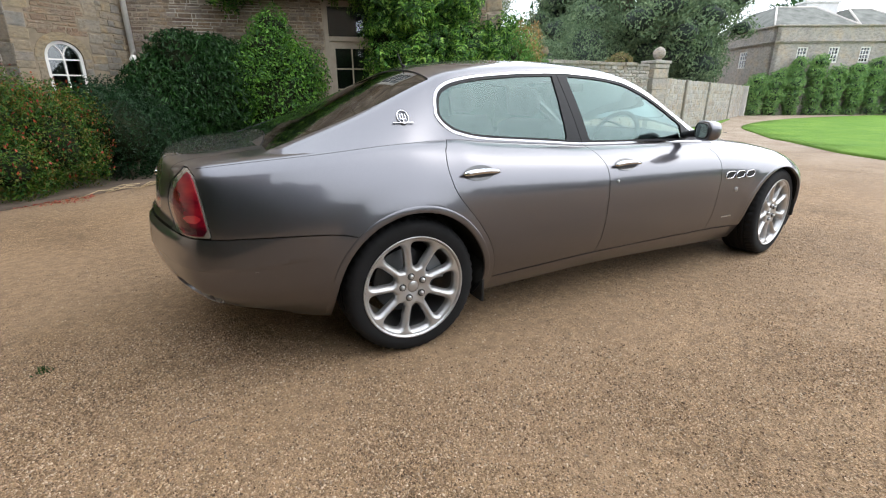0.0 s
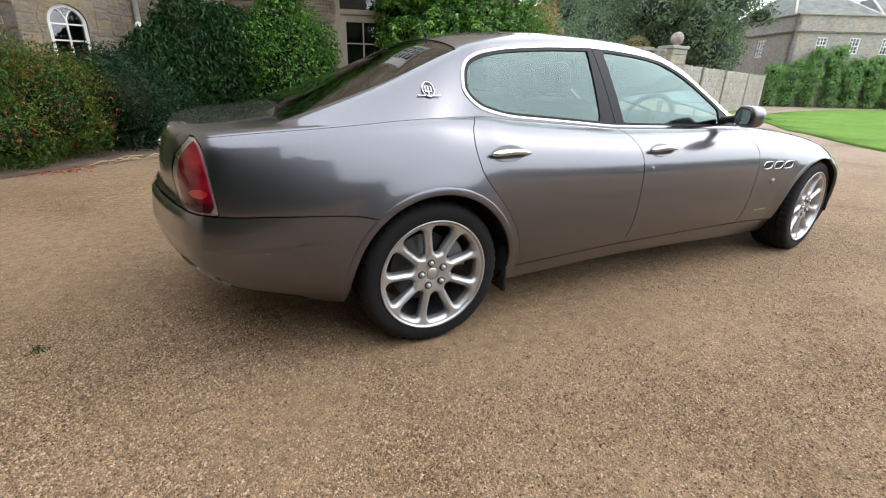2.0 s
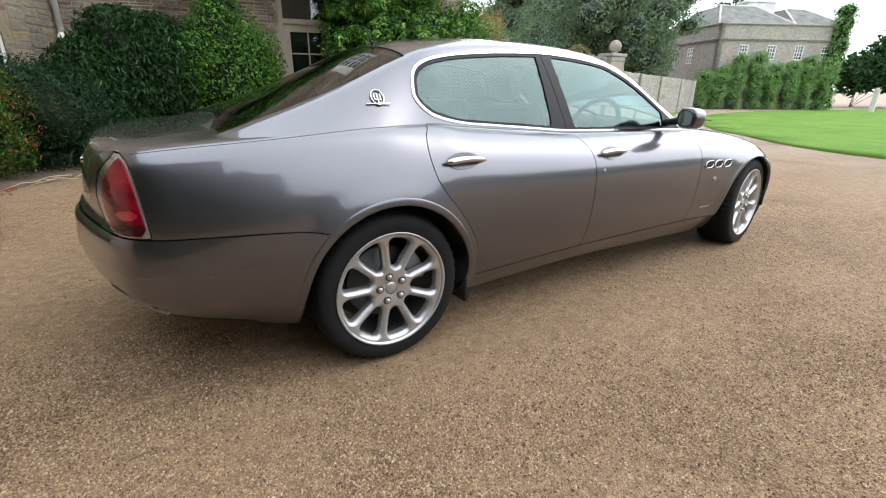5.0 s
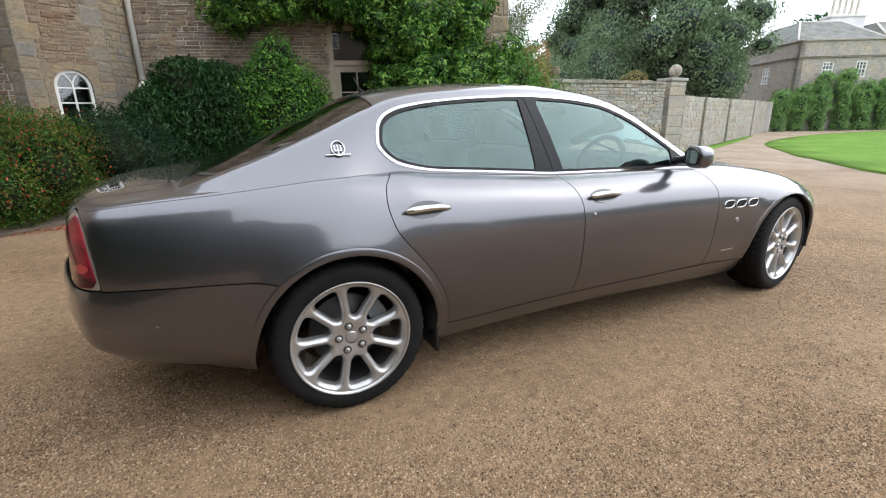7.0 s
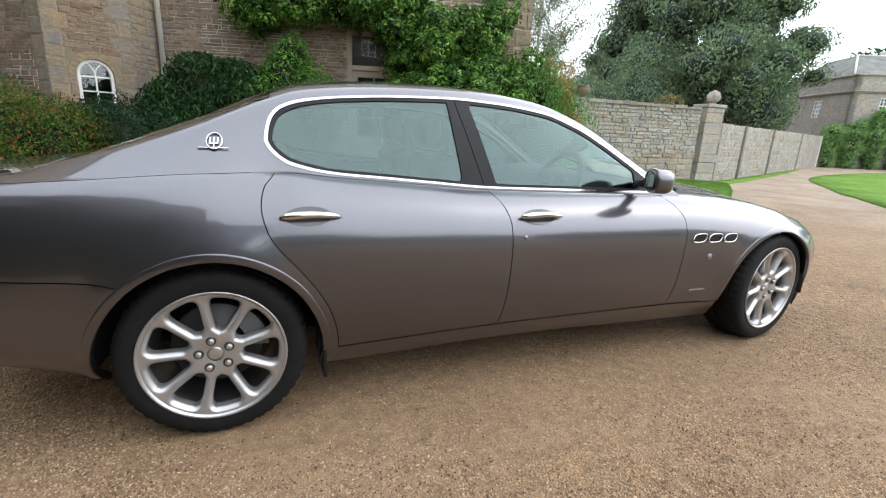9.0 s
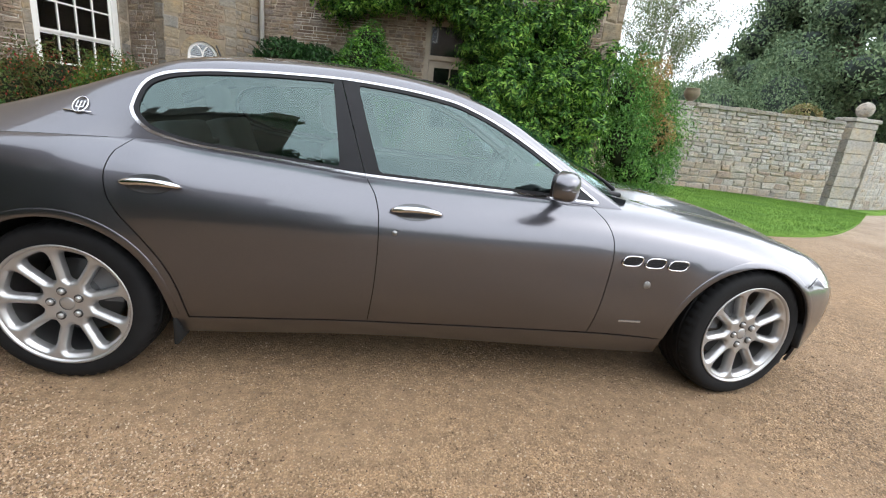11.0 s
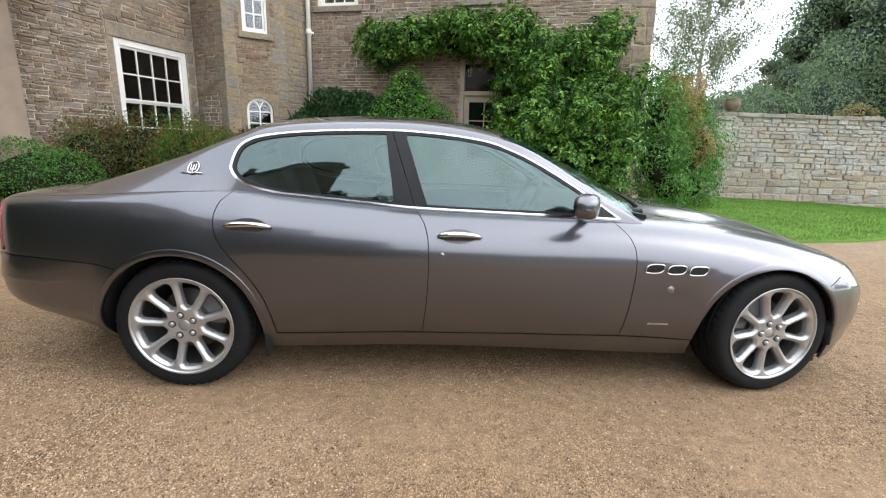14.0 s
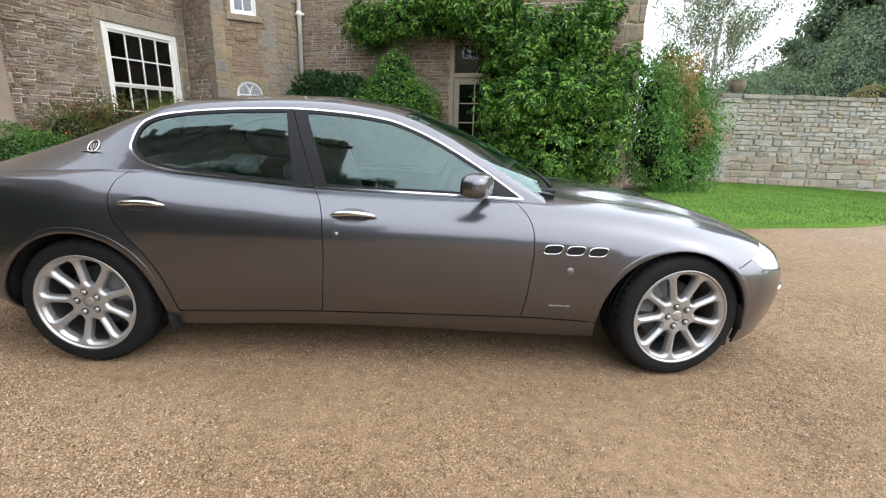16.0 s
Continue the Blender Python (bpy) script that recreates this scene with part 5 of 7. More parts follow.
def surface_matrix(x, z):
    """Local x forwards, local y up the panel and local z out of it."""
    p = Vector((x, side_y(x, z), z))
    px = (Vector((x + 0.02, side_y(x + 0.02, z), z)) - Vector((x - 0.02, side_y(x - 0.02, z), z))).normalized()
    pz = (Vector((x, side_y(x, z + 0.015), z + 0.015)) - Vector((x, side_y(x, z - 0.015), z - 0.015))).normalized()
    n = px.cross(pz).normalized()
    m = Matrix((px, n.cross(px), n)).transposed().to_4x4()
    m.translation = p
    return m


MIRROR = Matrix.Diagonal((1, -1, 1, 1))


def both_sides(make):
    """Runs a builder for the right side and again mirrored for the left."""
    for s, hand in ((Matrix.Identity(4), None), (MIRROR, "left")):
        make(s, hand)


def finish(bm, s):
    bmesh.ops.transform(bm, matrix=s, verts=bm.verts)
    bmesh.ops.recalc_face_normals(bm, faces=bm.faces)
    return bm


def door_handle(s, hand):
    for which, x, z in (("rear", 0.365, 0.864), ("front", 1.388, 0.83)):
        m = s @ surface_matrix(x, z)
        d = door_obs[which, hand]
        bm = bmesh.new()
        # near-flat oval on the door, painted dark as the scoop's shade
        rows = []
        for k in range(6):
            r = 1 - k / 6
            rows.append([bm.verts.new((0.088 * r * math.cos(a) - 0.008, 0.038 * r * math.sin(a) + 0.001, 0.0025 - 0.0 * r)) for a in [2 * math.pi * i / 28 for i in range(28)]])
        for p, q in zip(rows, rows[1:]):
            for i in range(28):
                bm.faces.new((p[i], p[(i + 1) % 28], q[(i + 1) % 28], q[i]))
        bm.faces.new(rows[-1])
        for v in bm.verts:
            r = math.hypot((v.co.x + 0.008) / 0.088, (v.co.y - 0.001) / 0.038)
            v.co.z = 0.0022 * r + 0.0008
        bmesh.ops.transform(bm, matrix=surface_matrix(x, z), verts=bm.verts)
        part("handle_scoop", finish(bm, s), handle_dark, d, "dark oval painted as the handle recess's shade")
        bm = bmesh.new()
        pts, rad = [], []
        for k in range(17):
            t = k / 16
            pts.append(Vector(((t - 0.5) * 0.222, 0.003 - 0.006 * (2 * t - 1) ** 2 - 0.004 * t, 0.012 + 0.022 * math.sin(math.pi * t) ** 0.6)))
            rad.append((0.0165 - 0.0045 * t) * (1 - abs(2 * t - 1) ** 6 * 0.7))
        tube(bm, pts, rad, 12)
        for v in bm.verts:
            v.co.z = 0.006 + (v.co.z - 0.006) * 0.85
        bmesh.ops.transform(bm, matrix=surface_matrix(x, z), verts=bm.verts)
        part("handle", finish(bm, s), chrome, d, "chrome pull handle")


# dark colour that stands in for shade in the handle scoop
handle_dark = plain("handle_recess_shade", (0.05, 0.05, 0.052), 0.3, 0.5, coat=1.0)
both_sides(door_handle)


def cabin_y(x, z):
    """The outer surface of the cabin on the right side."""
    sec = cabin_section(x)
    for a, b in zip(sec, sec[1:]):
        if a[1] <= z <= b[1]:
            return -(a[0] + (z - a[1]) / (b[1] - a[1]) * (b[0] - a[0]))
    return -sec[0][0]


def small_fittings(s, hand):
    bm = bmesh.new()
    lathe(bm, [(0.0005, 0.004), (0.006, 0.004), (0.0065, 0.0025), (0.0105, 0.0025), (0.0115, 0.0)], surface_matrix(1.302, 0.743), 18)
    part("door_lock", finish(bm, s), dark_metal, door_obs["front", hand], "small key lock")
    wing = [o for o in car.children if o.name.startswith("front_wing")][0 if hand is None else 1]
    for k in range(3):
        m = surface_matrix(2.381 + 0.1115 * k, 0.693 - 0.0035 * k)
        loop = []
        for i in range(36):
            a = 2 * math.pi * i / 36
            cx, cy = math.cos(a), math.sin(a)
            x = 0.045 * math.copysign(abs(cx) ** 0.55, cx)
            y = 0.0225 * math.copysign(abs(cy) ** 0.7, cy)
            loop.append(Vector((x + 0.42 * y, y, 0.0035)))
        bm = bmesh.new()
        tube(bm, loop, 0.0036, 8, True)
        bmesh.ops.transform(bm, matrix=m, verts=bm.verts)
        vent = part("vent", finish(bm, s), chrome, wing, "chrome-rimmed oval side vent")
        bm = bmesh.new()
        bm.faces.new([bm.verts.new(v - Vector((0, 0, 0.0005))) for v in loop])
        bmesh.ops.transform(bm, matrix=m, verts=bm.verts)
        part("vent_recess", finish(bm, s), black_trim, vent, "black vent opening", smooth=False)
        bm = bmesh.new()
        for i in range(5):
            y = -0.015 + 0.0075 * i
            w = 0.042 * (1 - (y / 0.024) ** 2) ** 0.5
            box(bm, (-w + 0.42 * y, y - 0.0008, 0.0035), (w + 0.42 * y, y + 0.0008, 0.0045))
        bmesh.ops.transform(bm, matrix=m, verts=bm.verts)
        part("vent_mesh", finish(bm, s), black_trim, vent, smooth=False)
    bm = bmesh.new()
    lathe(bm, [(0.0005, 0.007), (0.010, 0.0065), (0.0155, 0.004), (0.0175, 0.004), (0.019, 0.0)], surface_matrix(2.474, 0.584), 24)
    part("wing_badge", finish(bm, s), dark_metal, wing, "small round silver badge")
    bm = bmesh.new()
    box(bm, (-0.055, -0.0022, 0.0), (0.055, 0.0022, 0.0025))
    for k in range(11):
        box(bm, (-0.052 + 0.01 * k, -0.0045 + 0.001 * (k % 3), 0.0), (-0.048 + 0.01 * k, 0.0045 + 0.002 * (k % 2), 0.003))
    bmesh.ops.transform(bm, matrix=surface_matrix(2.44, 0.392), verts=bm.verts)
    part("script_badge", finish(bm, s), alloy, wing, "thin silver script strip", smooth=False)
    # oval badge on the rear pillar, as plain rings and bars
    q = [o for o in car.children if o.name.startswith("rear_wing")][0 if hand is None else 1]
    sec = cabin_section(0.042)
    zz = 1.122
    for a, b in zip(sec, sec[1:]):
        if a[1] <= zz <= b[1]:
            t = (zz - a[1]) / (b[1] - a[1])
            yy = -(a[0] + t * (b[0] - a[0]))
            up = Vector((0, -(b[0] - a[0]), b[1] - a[1])).normalized()
            break
    fx = Vector((0.04, 0.5 * (cabin_y(0.082, zz) - cabin_y(0.002, zz)), 0)).normalized()
    nn = fx.cross(up).normalized()
    m = Matrix((fx, nn.cross(fx), nn)).transposed().to_4x4()
    m.translation = Vector((0.042, yy, zz)) + nn * 0.0025
    bm = bmesh.new()
    tube(bm, [Vector((0.027 * math.cos(2 * math.pi * k / 36), 0.037 * math.sin(2 * math.pi * k / 36), 0.003)) for k in range(36)], 0.0032, 8, True)
    box(bm, (-0.055, -0.0335, 0.0), (0.05, -0.029, 0.005), None, 0.001)
    bmesh.ops.transform(bm, matrix=m, verts=bm.verts)
    badge = part("pillar_badge", finish(bm, s), chrome, q, "silver oval badge on a thin bar")
    bm = bmesh.new()
    for x in (-0.013, 0.0, 0.013):
        box(bm, (x - 0.0022, -0.012, 0.0), (x + 0.0022, 0.017, 0.004))
    box(bm, (-0.015, -0.014, 0.0), (0.015, -0.009, 0.004))
    box(bm, (-0.0022, -0.028, 0.0), (0.0022, -0.014, 0.004))
    bmesh.ops.transform(bm, matrix=m, verts=bm.verts)
    part("badge_bars", finish(bm, s), chrome, badge, smooth=False)


both_sides(small_fittings)


def shoulder_seam(s, hand):
    wing = [o for o in car.children if o.name.startswith("rear_wing")][0 if hand is None else 1]
    pts = []
    for k in range(40):
        x = 0.16 - 1.0 * k / 39
        z = z_shoulder(x) - 0.006
        pts.append((x, side_y(x, z) - 0.0004, z))
    bm = bmesh.new()
    tube(bm, pts, 0.0013, 6)
    part("seam", finish(bm, s), black_inside, wing, "fine dark joint along the shoulder")


both_sides(shoulder_seam)


def arch_lips(s, hand):
    """The flat rolled edge round each wheel arch."""
    for cx, cz, rx, rz, spans in ((0.006, 0.31, 0.41 / 1.04, 0.41, ((1, 118), (118.5, 186))), (3.034, 0.312, 0.391, 0.391, ((2, 48), (48.5, 178)))):
        for a0, a1 in spans:
            bm = bmesh.new()
            rows = []
            for k in range(41):
                a = math.radians(a0 + (a1 - a0) * k / 40)
                row = []
                for d, o in ((-0.002, -0.012), (-0.001, -0.0005), (0.003, 0.0008), (0.014, 0.0014), (0.024, 0.0016), (0.029, 0.001), (0.033, -0.0015)):
                    x, z = cx + (rx + d) * math.cos(a), cz + (rz + d) * math.sin(a)
                    e = max(0, d) / 0.12
                    row.append(bm.verts.new((x, -half_width(x, z) - 0.008 * (1 - e) ** 2 * (1 + 2 * e) - o, z)))
                rows.append(row)
            for p, q in zip(rows, rows[1:]):
                for i in range(len(p) - 1):
                    bm.faces.new((p[i], q[i], q[i + 1], p[i + 1]))
            part("arch_lip", finish(bm, s), paint, car, "rolled painted lip of the wheel arch")


both_sides(arch_lips)


def door_mirror(s, hand):
    d = door_obs["front", hand]
    c = Vector((1.985, -0.935, 1.003))
    turn = Matrix.Translation(c) @ pose(0, 0, 0, 0, 2, -18) @ Matrix.Translation(-c)
    bm = bmesh.new()
    bmesh.ops.create_icosphere(bm, subdivisions=4, radius=1.0)
    for v in bm.verts:
        p = v.co.copy()
        sx = math.copysign(abs(p.x) ** (0.75 if p.x > 0 else 0.35), p.x) * (0.062 if p.x > 0 else 0.042)
        sy = math.copysign(abs(p.y) ** 0.55, p.y) * 0.092
        sz = math.copysign(abs(p.z) ** 0.6, p.z) * (0.062 - 0.012 * (p.y < 0) * abs(p.y))
        v.co = c + Vector((sx + 0.02 * p.y, sy, sz))
    bmesh.ops.transform(bm, matrix=turn, verts=bm.verts)
    mm = part("door_mirror", finish(bm, s), paint, d, "grey rounded door mirror housing")
    def oval(bm, x, ry, rz):
        ring = []
        for i in range(32):
            a = 2 * math.pi * i / 32
            y, z = (r * math.copysign(abs(f) ** 0.65, f) for r, f in ((ry, math.cos(a)), (rz, math.sin(a))))
            ring.append(bm.verts.new(c + Vector((x + 0.2 * y, y, z))))
        return ring
    for nm, rings, mat, words in (("mirror_gasket", ((-0.03, 0.079, 0.049), (-0.0455, 0.077, 0.047), (-0.0455, 0.071, 0.041), (-0.042, 0.07, 0.04)), black_trim, "black rubber edge round the mirror"), ("mirror_glass", ((-0.0432, 0.0705, 0.0405),), mirror_glass, "mirror glass darkened for the dark view it reflects")):
        bm = bmesh.new()
        rows = [oval(bm, *r) for r in rings]
        for p, q in zip(rows, rows[1:]):
            for i in range(32):
                bm.faces.new((p[i], p[(i + 1) % 32], q[(i + 1) % 32], q[i]))
        if len(rows) == 1:
            bm.faces.new(rows[0])
        bmesh.ops.transform(bm, matrix=turn, verts=bm.verts)
        part(nm, finish(bm, s), mat, mm, words, smooth=False)
    bm = bmesh.new()
    tube(bm, [(1.995, -0.86, 0.985), (2.02, -0.80, 0.975), (2.06, -0.735, 0.962)], [0.022, 0.022, 0.026], 12)
    part("mirror_arm", finish(bm, s), black_trim, mm, "black mirror arm")
    bm = bmesh.new()
    box(bm, (c.x - 0.02, c.y - 0.101, c.z - 0.004), (c.x + 0.05, c.y - 0.09, c.z + 0.0))
    bmesh.ops.transform(bm, matrix=turn, verts=bm.verts)
    part("repeater", finish(bm, s), lens_glass, mm, smooth=False)


both_sides(door_mirror)


# ---- wheels ----
def wheel(phase, bolt_phase):
    """A wheel about the origin, its outer face towards -y: tyre, nine-spoke rim, bolts, disc and caliper."""
    w = new("wheel")
    ax = pose(0, 0, 0, 90)  # local z along -y
    bm = bmesh.new()
    half = 0.125
    prof = [(0.235, -0.1), (0.246, -0.118), (0.29, -half), (0.32, -half + 0.006), (0.334, -0.105), (0.3385, -0.085)]
    for g in (-0.06, -0.02, 0.02, 0.06):
        prof += [(0.3405, g - 0.009), (0.333, g - 0.005), (0.333, g + 0.005), (0.3405, g + 0.009)]
    prof += [(0.3385, 0.085), (0.334, 0.105), (0.32, half - 0.006), (0.312, half - 0.002), (0.3, half + 0.0015), (0.283, half + 0.0015), (0.27, half), (0.256, 0.121), (0.243, 0.111), (0.235, 0.1)]
    lathe(bm, prof, ax, 144)
    for v in bm.verts:
        p = Vector((v.co.x, v.co.z))
        r = p.length
        if r > 0.3335 and abs(v.co.y) > 0.055:
            k = round(math.degrees(math.atan2(p.y, p.x)) / 2.5)
            if k % 3 == 0:
                v.co.x *= 0.98
                v.co.z *= 0.98
    bmesh.ops.recalc_face_normals(bm, faces=bm.faces)
    tyre = part("tyre", bm, rubber, w, "black road tyre with a moulded sidewall")
    sharp(tyre, 30)
    bm = bmesh.new()
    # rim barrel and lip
    # the barrel's colour carries the shade behind the spokes
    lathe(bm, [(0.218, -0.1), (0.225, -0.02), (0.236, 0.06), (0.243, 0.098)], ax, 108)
    part("rim_barrel", bm, barrel_mat, w, "rim barrel painted darker as shaded alloy")
    bm = bmesh.new()
    lathe(bm, [(0.243, 0.098), (0.262, 0.119), (0.268, 0.1235), (0.2685, 0.127), (0.2645, 0.1285), (0.259, 0.1245), (0.2535, 0.113)], ax, 108)
    part("rim_lip", bm, alloy, w, "bright rim lip")
    # spoked face out of a polar grid with nine rounded windows cut out
    n_sp = 9
    step = 2 * math.pi / n_sp

    def window(r, a):
        k = (a - math.radians(phase) - step / 2 + step / 2) % step - step / 2
        k = ((a - math.radians(phase)) % step) - step / 2
        s = abs(r * k)
        hw = r * step / 2 - (0.0185 + 0.012 * max(0, (0.11 - r) / 0.05) + 0.012 * max(0, (r - 0.19) / 0.05) ** 2)
        p, q, rad = hw - s, min(r - 0.098, 0.236 - r), 0.018
        if p < rad and q < rad:
            return rad - math.hypot(rad - p, rad - q)
        return min(p, q)

    def face_z(r):
        return 0.104 + 0.014 * (r / 0.25) ** 2 - 0.012 * max(0, 1 - r / 0.1) ** 2

    rs = list(np.linspace(0.03, 0.09, 8)) + list(np.linspace(0.095, 0.255, 44))
    na = 360
    polys = []
    for r0, r1 in zip(rs, rs[1:]):
        for k in range(na):
            a0, a1 = 2 * math.pi * k / na, 2 * math.pi * (k + 1) / na
            polys.append([(r0, a0, 0), (r1, a0, 0), (r1, a1, 0), (r0, a1, 0)])
    polys = clip(polys, lambda r, a, h: -window(r, a))
    bm = bmesh.new()
    seen = {}

    def vert(r, a):
        key = (round(r, 5), round(a % (2 * math.pi), 4) % 6.2832)
        if key not in seen:
            d = -window(r, a)
            h = face_z(r) - 0.016 * (1 - min(d / 0.019, 1)) ** 2 * (1 if 0.088 < r < 0.245 else 0.5)
            seen[key] = bm.verts.new((r * math.cos(a), -h, r * math.sin(a)))
        return seen[key]
    for p in polys:
        vs = []
        for r, a, _ in p:
            v = vert(r, a)
            if v not in vs:
                vs.append(v)
        if len(vs) > 2:
            try:
                bm.faces.new(vs)
            except ValueError:
                pass
    bmesh.ops.remove_doubles(bm, verts=bm.verts, dist=0.0002)
    bm.normal_update()
    if sum(f.normal.y for f in bm.faces) > 0:
        bmesh.ops.reverse_faces(bm, faces=bm.faces)
    edges = [e for e in bm.edges if e.is_boundary and 0.06 < math.hypot(e.verts[0].co.x, e.verts[0].co.z) < 0.25]
    out = bmesh.ops.extrude_edge_only(bm, edges=edges)
    for v in out["geom"]:
        if isinstance(v, bmesh.types.BMVert):
            v.co.y += 0.03
            v.co.x *= 0.995
            v.co.z *= 0.995
    part("spokes", bm, alloy, w, "silver nine-spoke wheel face")
    bm = bmesh.new()
    lathe(bm, [(0.0005, 0.1), (0.022, 0.0995), (0.0285, 0.0965), (0.031, 0.09)], ax, 32)
    part("centre_cap", bm, alloy, w, "plain centre cap")
    for k in range(5):
        a = math.radians(bolt_phase + 72 * k)
        m = Matrix.Translation((0.057 * math.cos(a), 0, 0.057 * math.sin(a))) @ ax
        bm = bmesh.new()
        lathe(bm, [(0.0115, 0.1), (0.0112, 0.112), (0.009, 0.1155), (0.0005, 0.1158)], m, 18)
        bolt = part("wheel_bolt", bm, alloy, w, "steel wheel bolt")
        # raised ring painted dark as the recess's shade
        bm = bmesh.new()
        lathe(bm, [(0.0185, 0.0985), (0.0182, 0.1062), (0.0168, 0.1066), (0.0112, 0.1045)], m, 18)
        part("bolt_recess", bm, bolt_mat, bolt, "dark ring round the bolt")
    for o in w.children:
        if o.name.startswith(("rim_", "spokes")):
            for v in o.data.vertices:
                v.co.x *= 0.966
                v.co.z *= 0.966
    bm = bmesh.new()
    lathe(bm, [(0.08, -0.03), (0.163, -0.03), (0.165, -0.026), (0.165, -0.004), (0.163, 0.0), (0.075, 0.0), (0.07, 0.05), (0.0005, 0.06)], ax, 64)
    part("brake_disc", bm, disc_metal, w, "grey steel brake disc")
    return w


def caliper(w, angle):
    bm = bmesh.new()
    for k in range(9):
        a0, a1 = math.radians(angle - 26 + 52 * k / 9), math.radians(angle - 26 + 52 * (k + 1) / 9)
        q = [(r, a, h) for h in (0.005, 0.05) for r, a in ((0.115, a0), (0.19, a0), (0.19, a1), (0.115, a1))]
        vs = [bm.verts.new((r * math.cos(a), -h, r * math.sin(a))) for r, a, h in q]
        for f in ((0, 1, 2, 3), (7, 6, 5, 4), (0, 4, 5, 1), (1, 5, 6, 2), (2, 6, 7, 3), (3, 7, 4, 0)):
            bm.faces.new([vs[i] for i in f])
    bmesh.ops.remove_doubles(bm, verts=bm.verts, dist=0.0005)
    bmesh.ops.recalc_face_normals(bm, faces=bm.faces)
    part("caliper", bm, caliper_mat, w, "dark brake caliper", smooth=False)


for x, y, phase, bolts, steer, cal in ((0.0, -0.765, 97, 101, 0, 25), (AXLE_F, -0.765, 106, 108, 7, 150)):
    for s in (1, -1):
        w = wheel(phase, bolts)
        caliper(w, cal)
        w.parent = car
        w.matrix_basis = pose(x, y * s, R_TYRE, 0, 0, steer if s == 1 else steer + 180)
        if s == -1 and steer == 0:
            w.matrix_basis = pose(x, y * s, R_TYRE, 0, 0, 180)

# ---- what else shows on the car ----
for s in (-1, 1):
    for k in (0, 1):
        m = pose(-0.807 + 0.045 * k, s * (0.605 + 0.085 * k), 0.43, 0, -90, 0) @ pose(0, 0, 0, -22 * s)
        bm = bmesh.new()
        lathe(bm, [(0.036, 0.0), (0.038, 0.086), (0.0405, 0.09), (0.036, 0.09), (0.034, 0.03)], m, 28)
        tip = part("exhaust_tip", bm, dark_metal, car, "dark steel exhaust tip")
        bm = bmesh.new()
        lathe(bm, [(0.0345, 0.04), (0.0005, 0.035)], m, 28)
        part("bore", bm, black_inside, tip, "sooty black bore")
    bm = bmesh.new()
    tube(bm, [(-0.936, s * 0.735, 0.545), (-0.889, s * 0.8, 0.545), (-0.78, s * 0.857, 0.548), (-0.68, s * 0.882, 0.55)], [0.004, 0.009, 0.009, 0.003], 8)
    part("bumper_strip", bm, paint, car, "slim raised bumper rib")
for s in (-1, 1):
    bm = bmesh.new()
    tube(bm, [(3.70, s * 0.7, 0.446), (3.755, s * 0.64, 0.442), (3.82, s * 0.555, 0.438), (3.905, s * 0.36, 0.438)], [0.004, 0.012, 0.012, 0.01], 8)
    part("bumper_bar", bm, chrome, car, "short chrome bar on the front bumper")
bm = bmesh.new()
box(bm, (-1.024, -0.14, 0.862), (-1.0, 0.14, 0.884), None, 0.004)
part("boot_strip", bm, chrome, car, "chrome strip on the boot lid")
for s in (-1, 1):
    bm = bmesh.new()
    tube(bm, [(2.44, s * 0.3 - 0.18, 0.955), (2.42, s * 0.3 - 0.1, 0.985), (2.38, s * 0.3 + 0.06, 1.025), (2.345, s * 0.3 + 0.24, 1.04)], [0.012, 0.009, 0.007, 0.005], 8)
    part("wiper", bm, black_trim, car, "black windscreen wiper")
bm = bmesh.new()
box(bm, (2.3, -0.54, 0.92), (2.46, 0.54, 0.948), None, 0.01)
part("scuttle", bm, black_trim, car, "black plastic scuttle panel")
bm = bmesh.new()
tube(bm, [(0.36, 0.0, 1.385), (0.345, 0.0, 1.4), (0.32, 0.0, 1.46)], [0.014, 0.005, 0.0035], 8)
part("roof_aerial", bm, black_trim, car, "small roof aerial")
for s in (-1, 1):
    bm = bmesh.new()
    box(bm, (0.395, s * 0.7 - 0.045, 0.18), (0.402, s * 0.7 + 0.045, 0.28), pose(0, 0, 0), 0.002)
    part("mud_flap", bm, black_trim, car, "black mud flap", smooth=False)
    bm = bmesh.new()
    box(bm, (3.33, s * 0.76 - 0.07, 0.155), (3.39, s * 0.76 + 0.07, 0.2), None, 0.012)
    part("air_deflector", bm, black_trim, car, "black lip under the front bumper", smooth=False)


# ---- seats and dashboard ----
def cushion(bm, lo, hi, m, puff=0.02, bevel=0.05):
    vs = box(bm, lo, hi, m, bevel)
    return vs


def seat(x, y, name):
    st = new(name)
    st.parent = car
    st["label"] = "grey leather car seat with a headrest"
    for nm, lo, hi, m in (("cushion", (-0.26, -0.25, 0), (0.26, 0.25, 0.16), pose(x, y, 0.42, 0, -8, 0)), ("backrest", (-0.08, -0.25, 0), (0.08, 0.25, 0.6), pose(x - 0.3, y, 0.5, 0, -18, 0)), ("headrest", (-0.05, -0.13, 0), (0.05, 0.13, 0.17), pose(x - 0.5, y, 1.1, 0, -12, 0))):
        bm = bmesh.new()
        cushion(bm, lo, hi, m, bevel=0.045)
        part(nm, bm, leather, st)


for y in (-0.37, 0.37):
    seat(1.5, y, "front_seat")
    seat(0.72, y, "rear_seat")
bm = bmesh.new()
prof = [(2.42, 0.93), (2.2, 0.965), (1.98, 0.955), (1.9, 0.92), (1.88, 0.82), (1.98, 0.7), (2.05, 0.45), (2.42, 0.45)]
rows = [[bm.verts.new((x, y, z)) for x, z in prof] for y in (-0.66, -0.4, 0.0, 0.4, 0.66)]
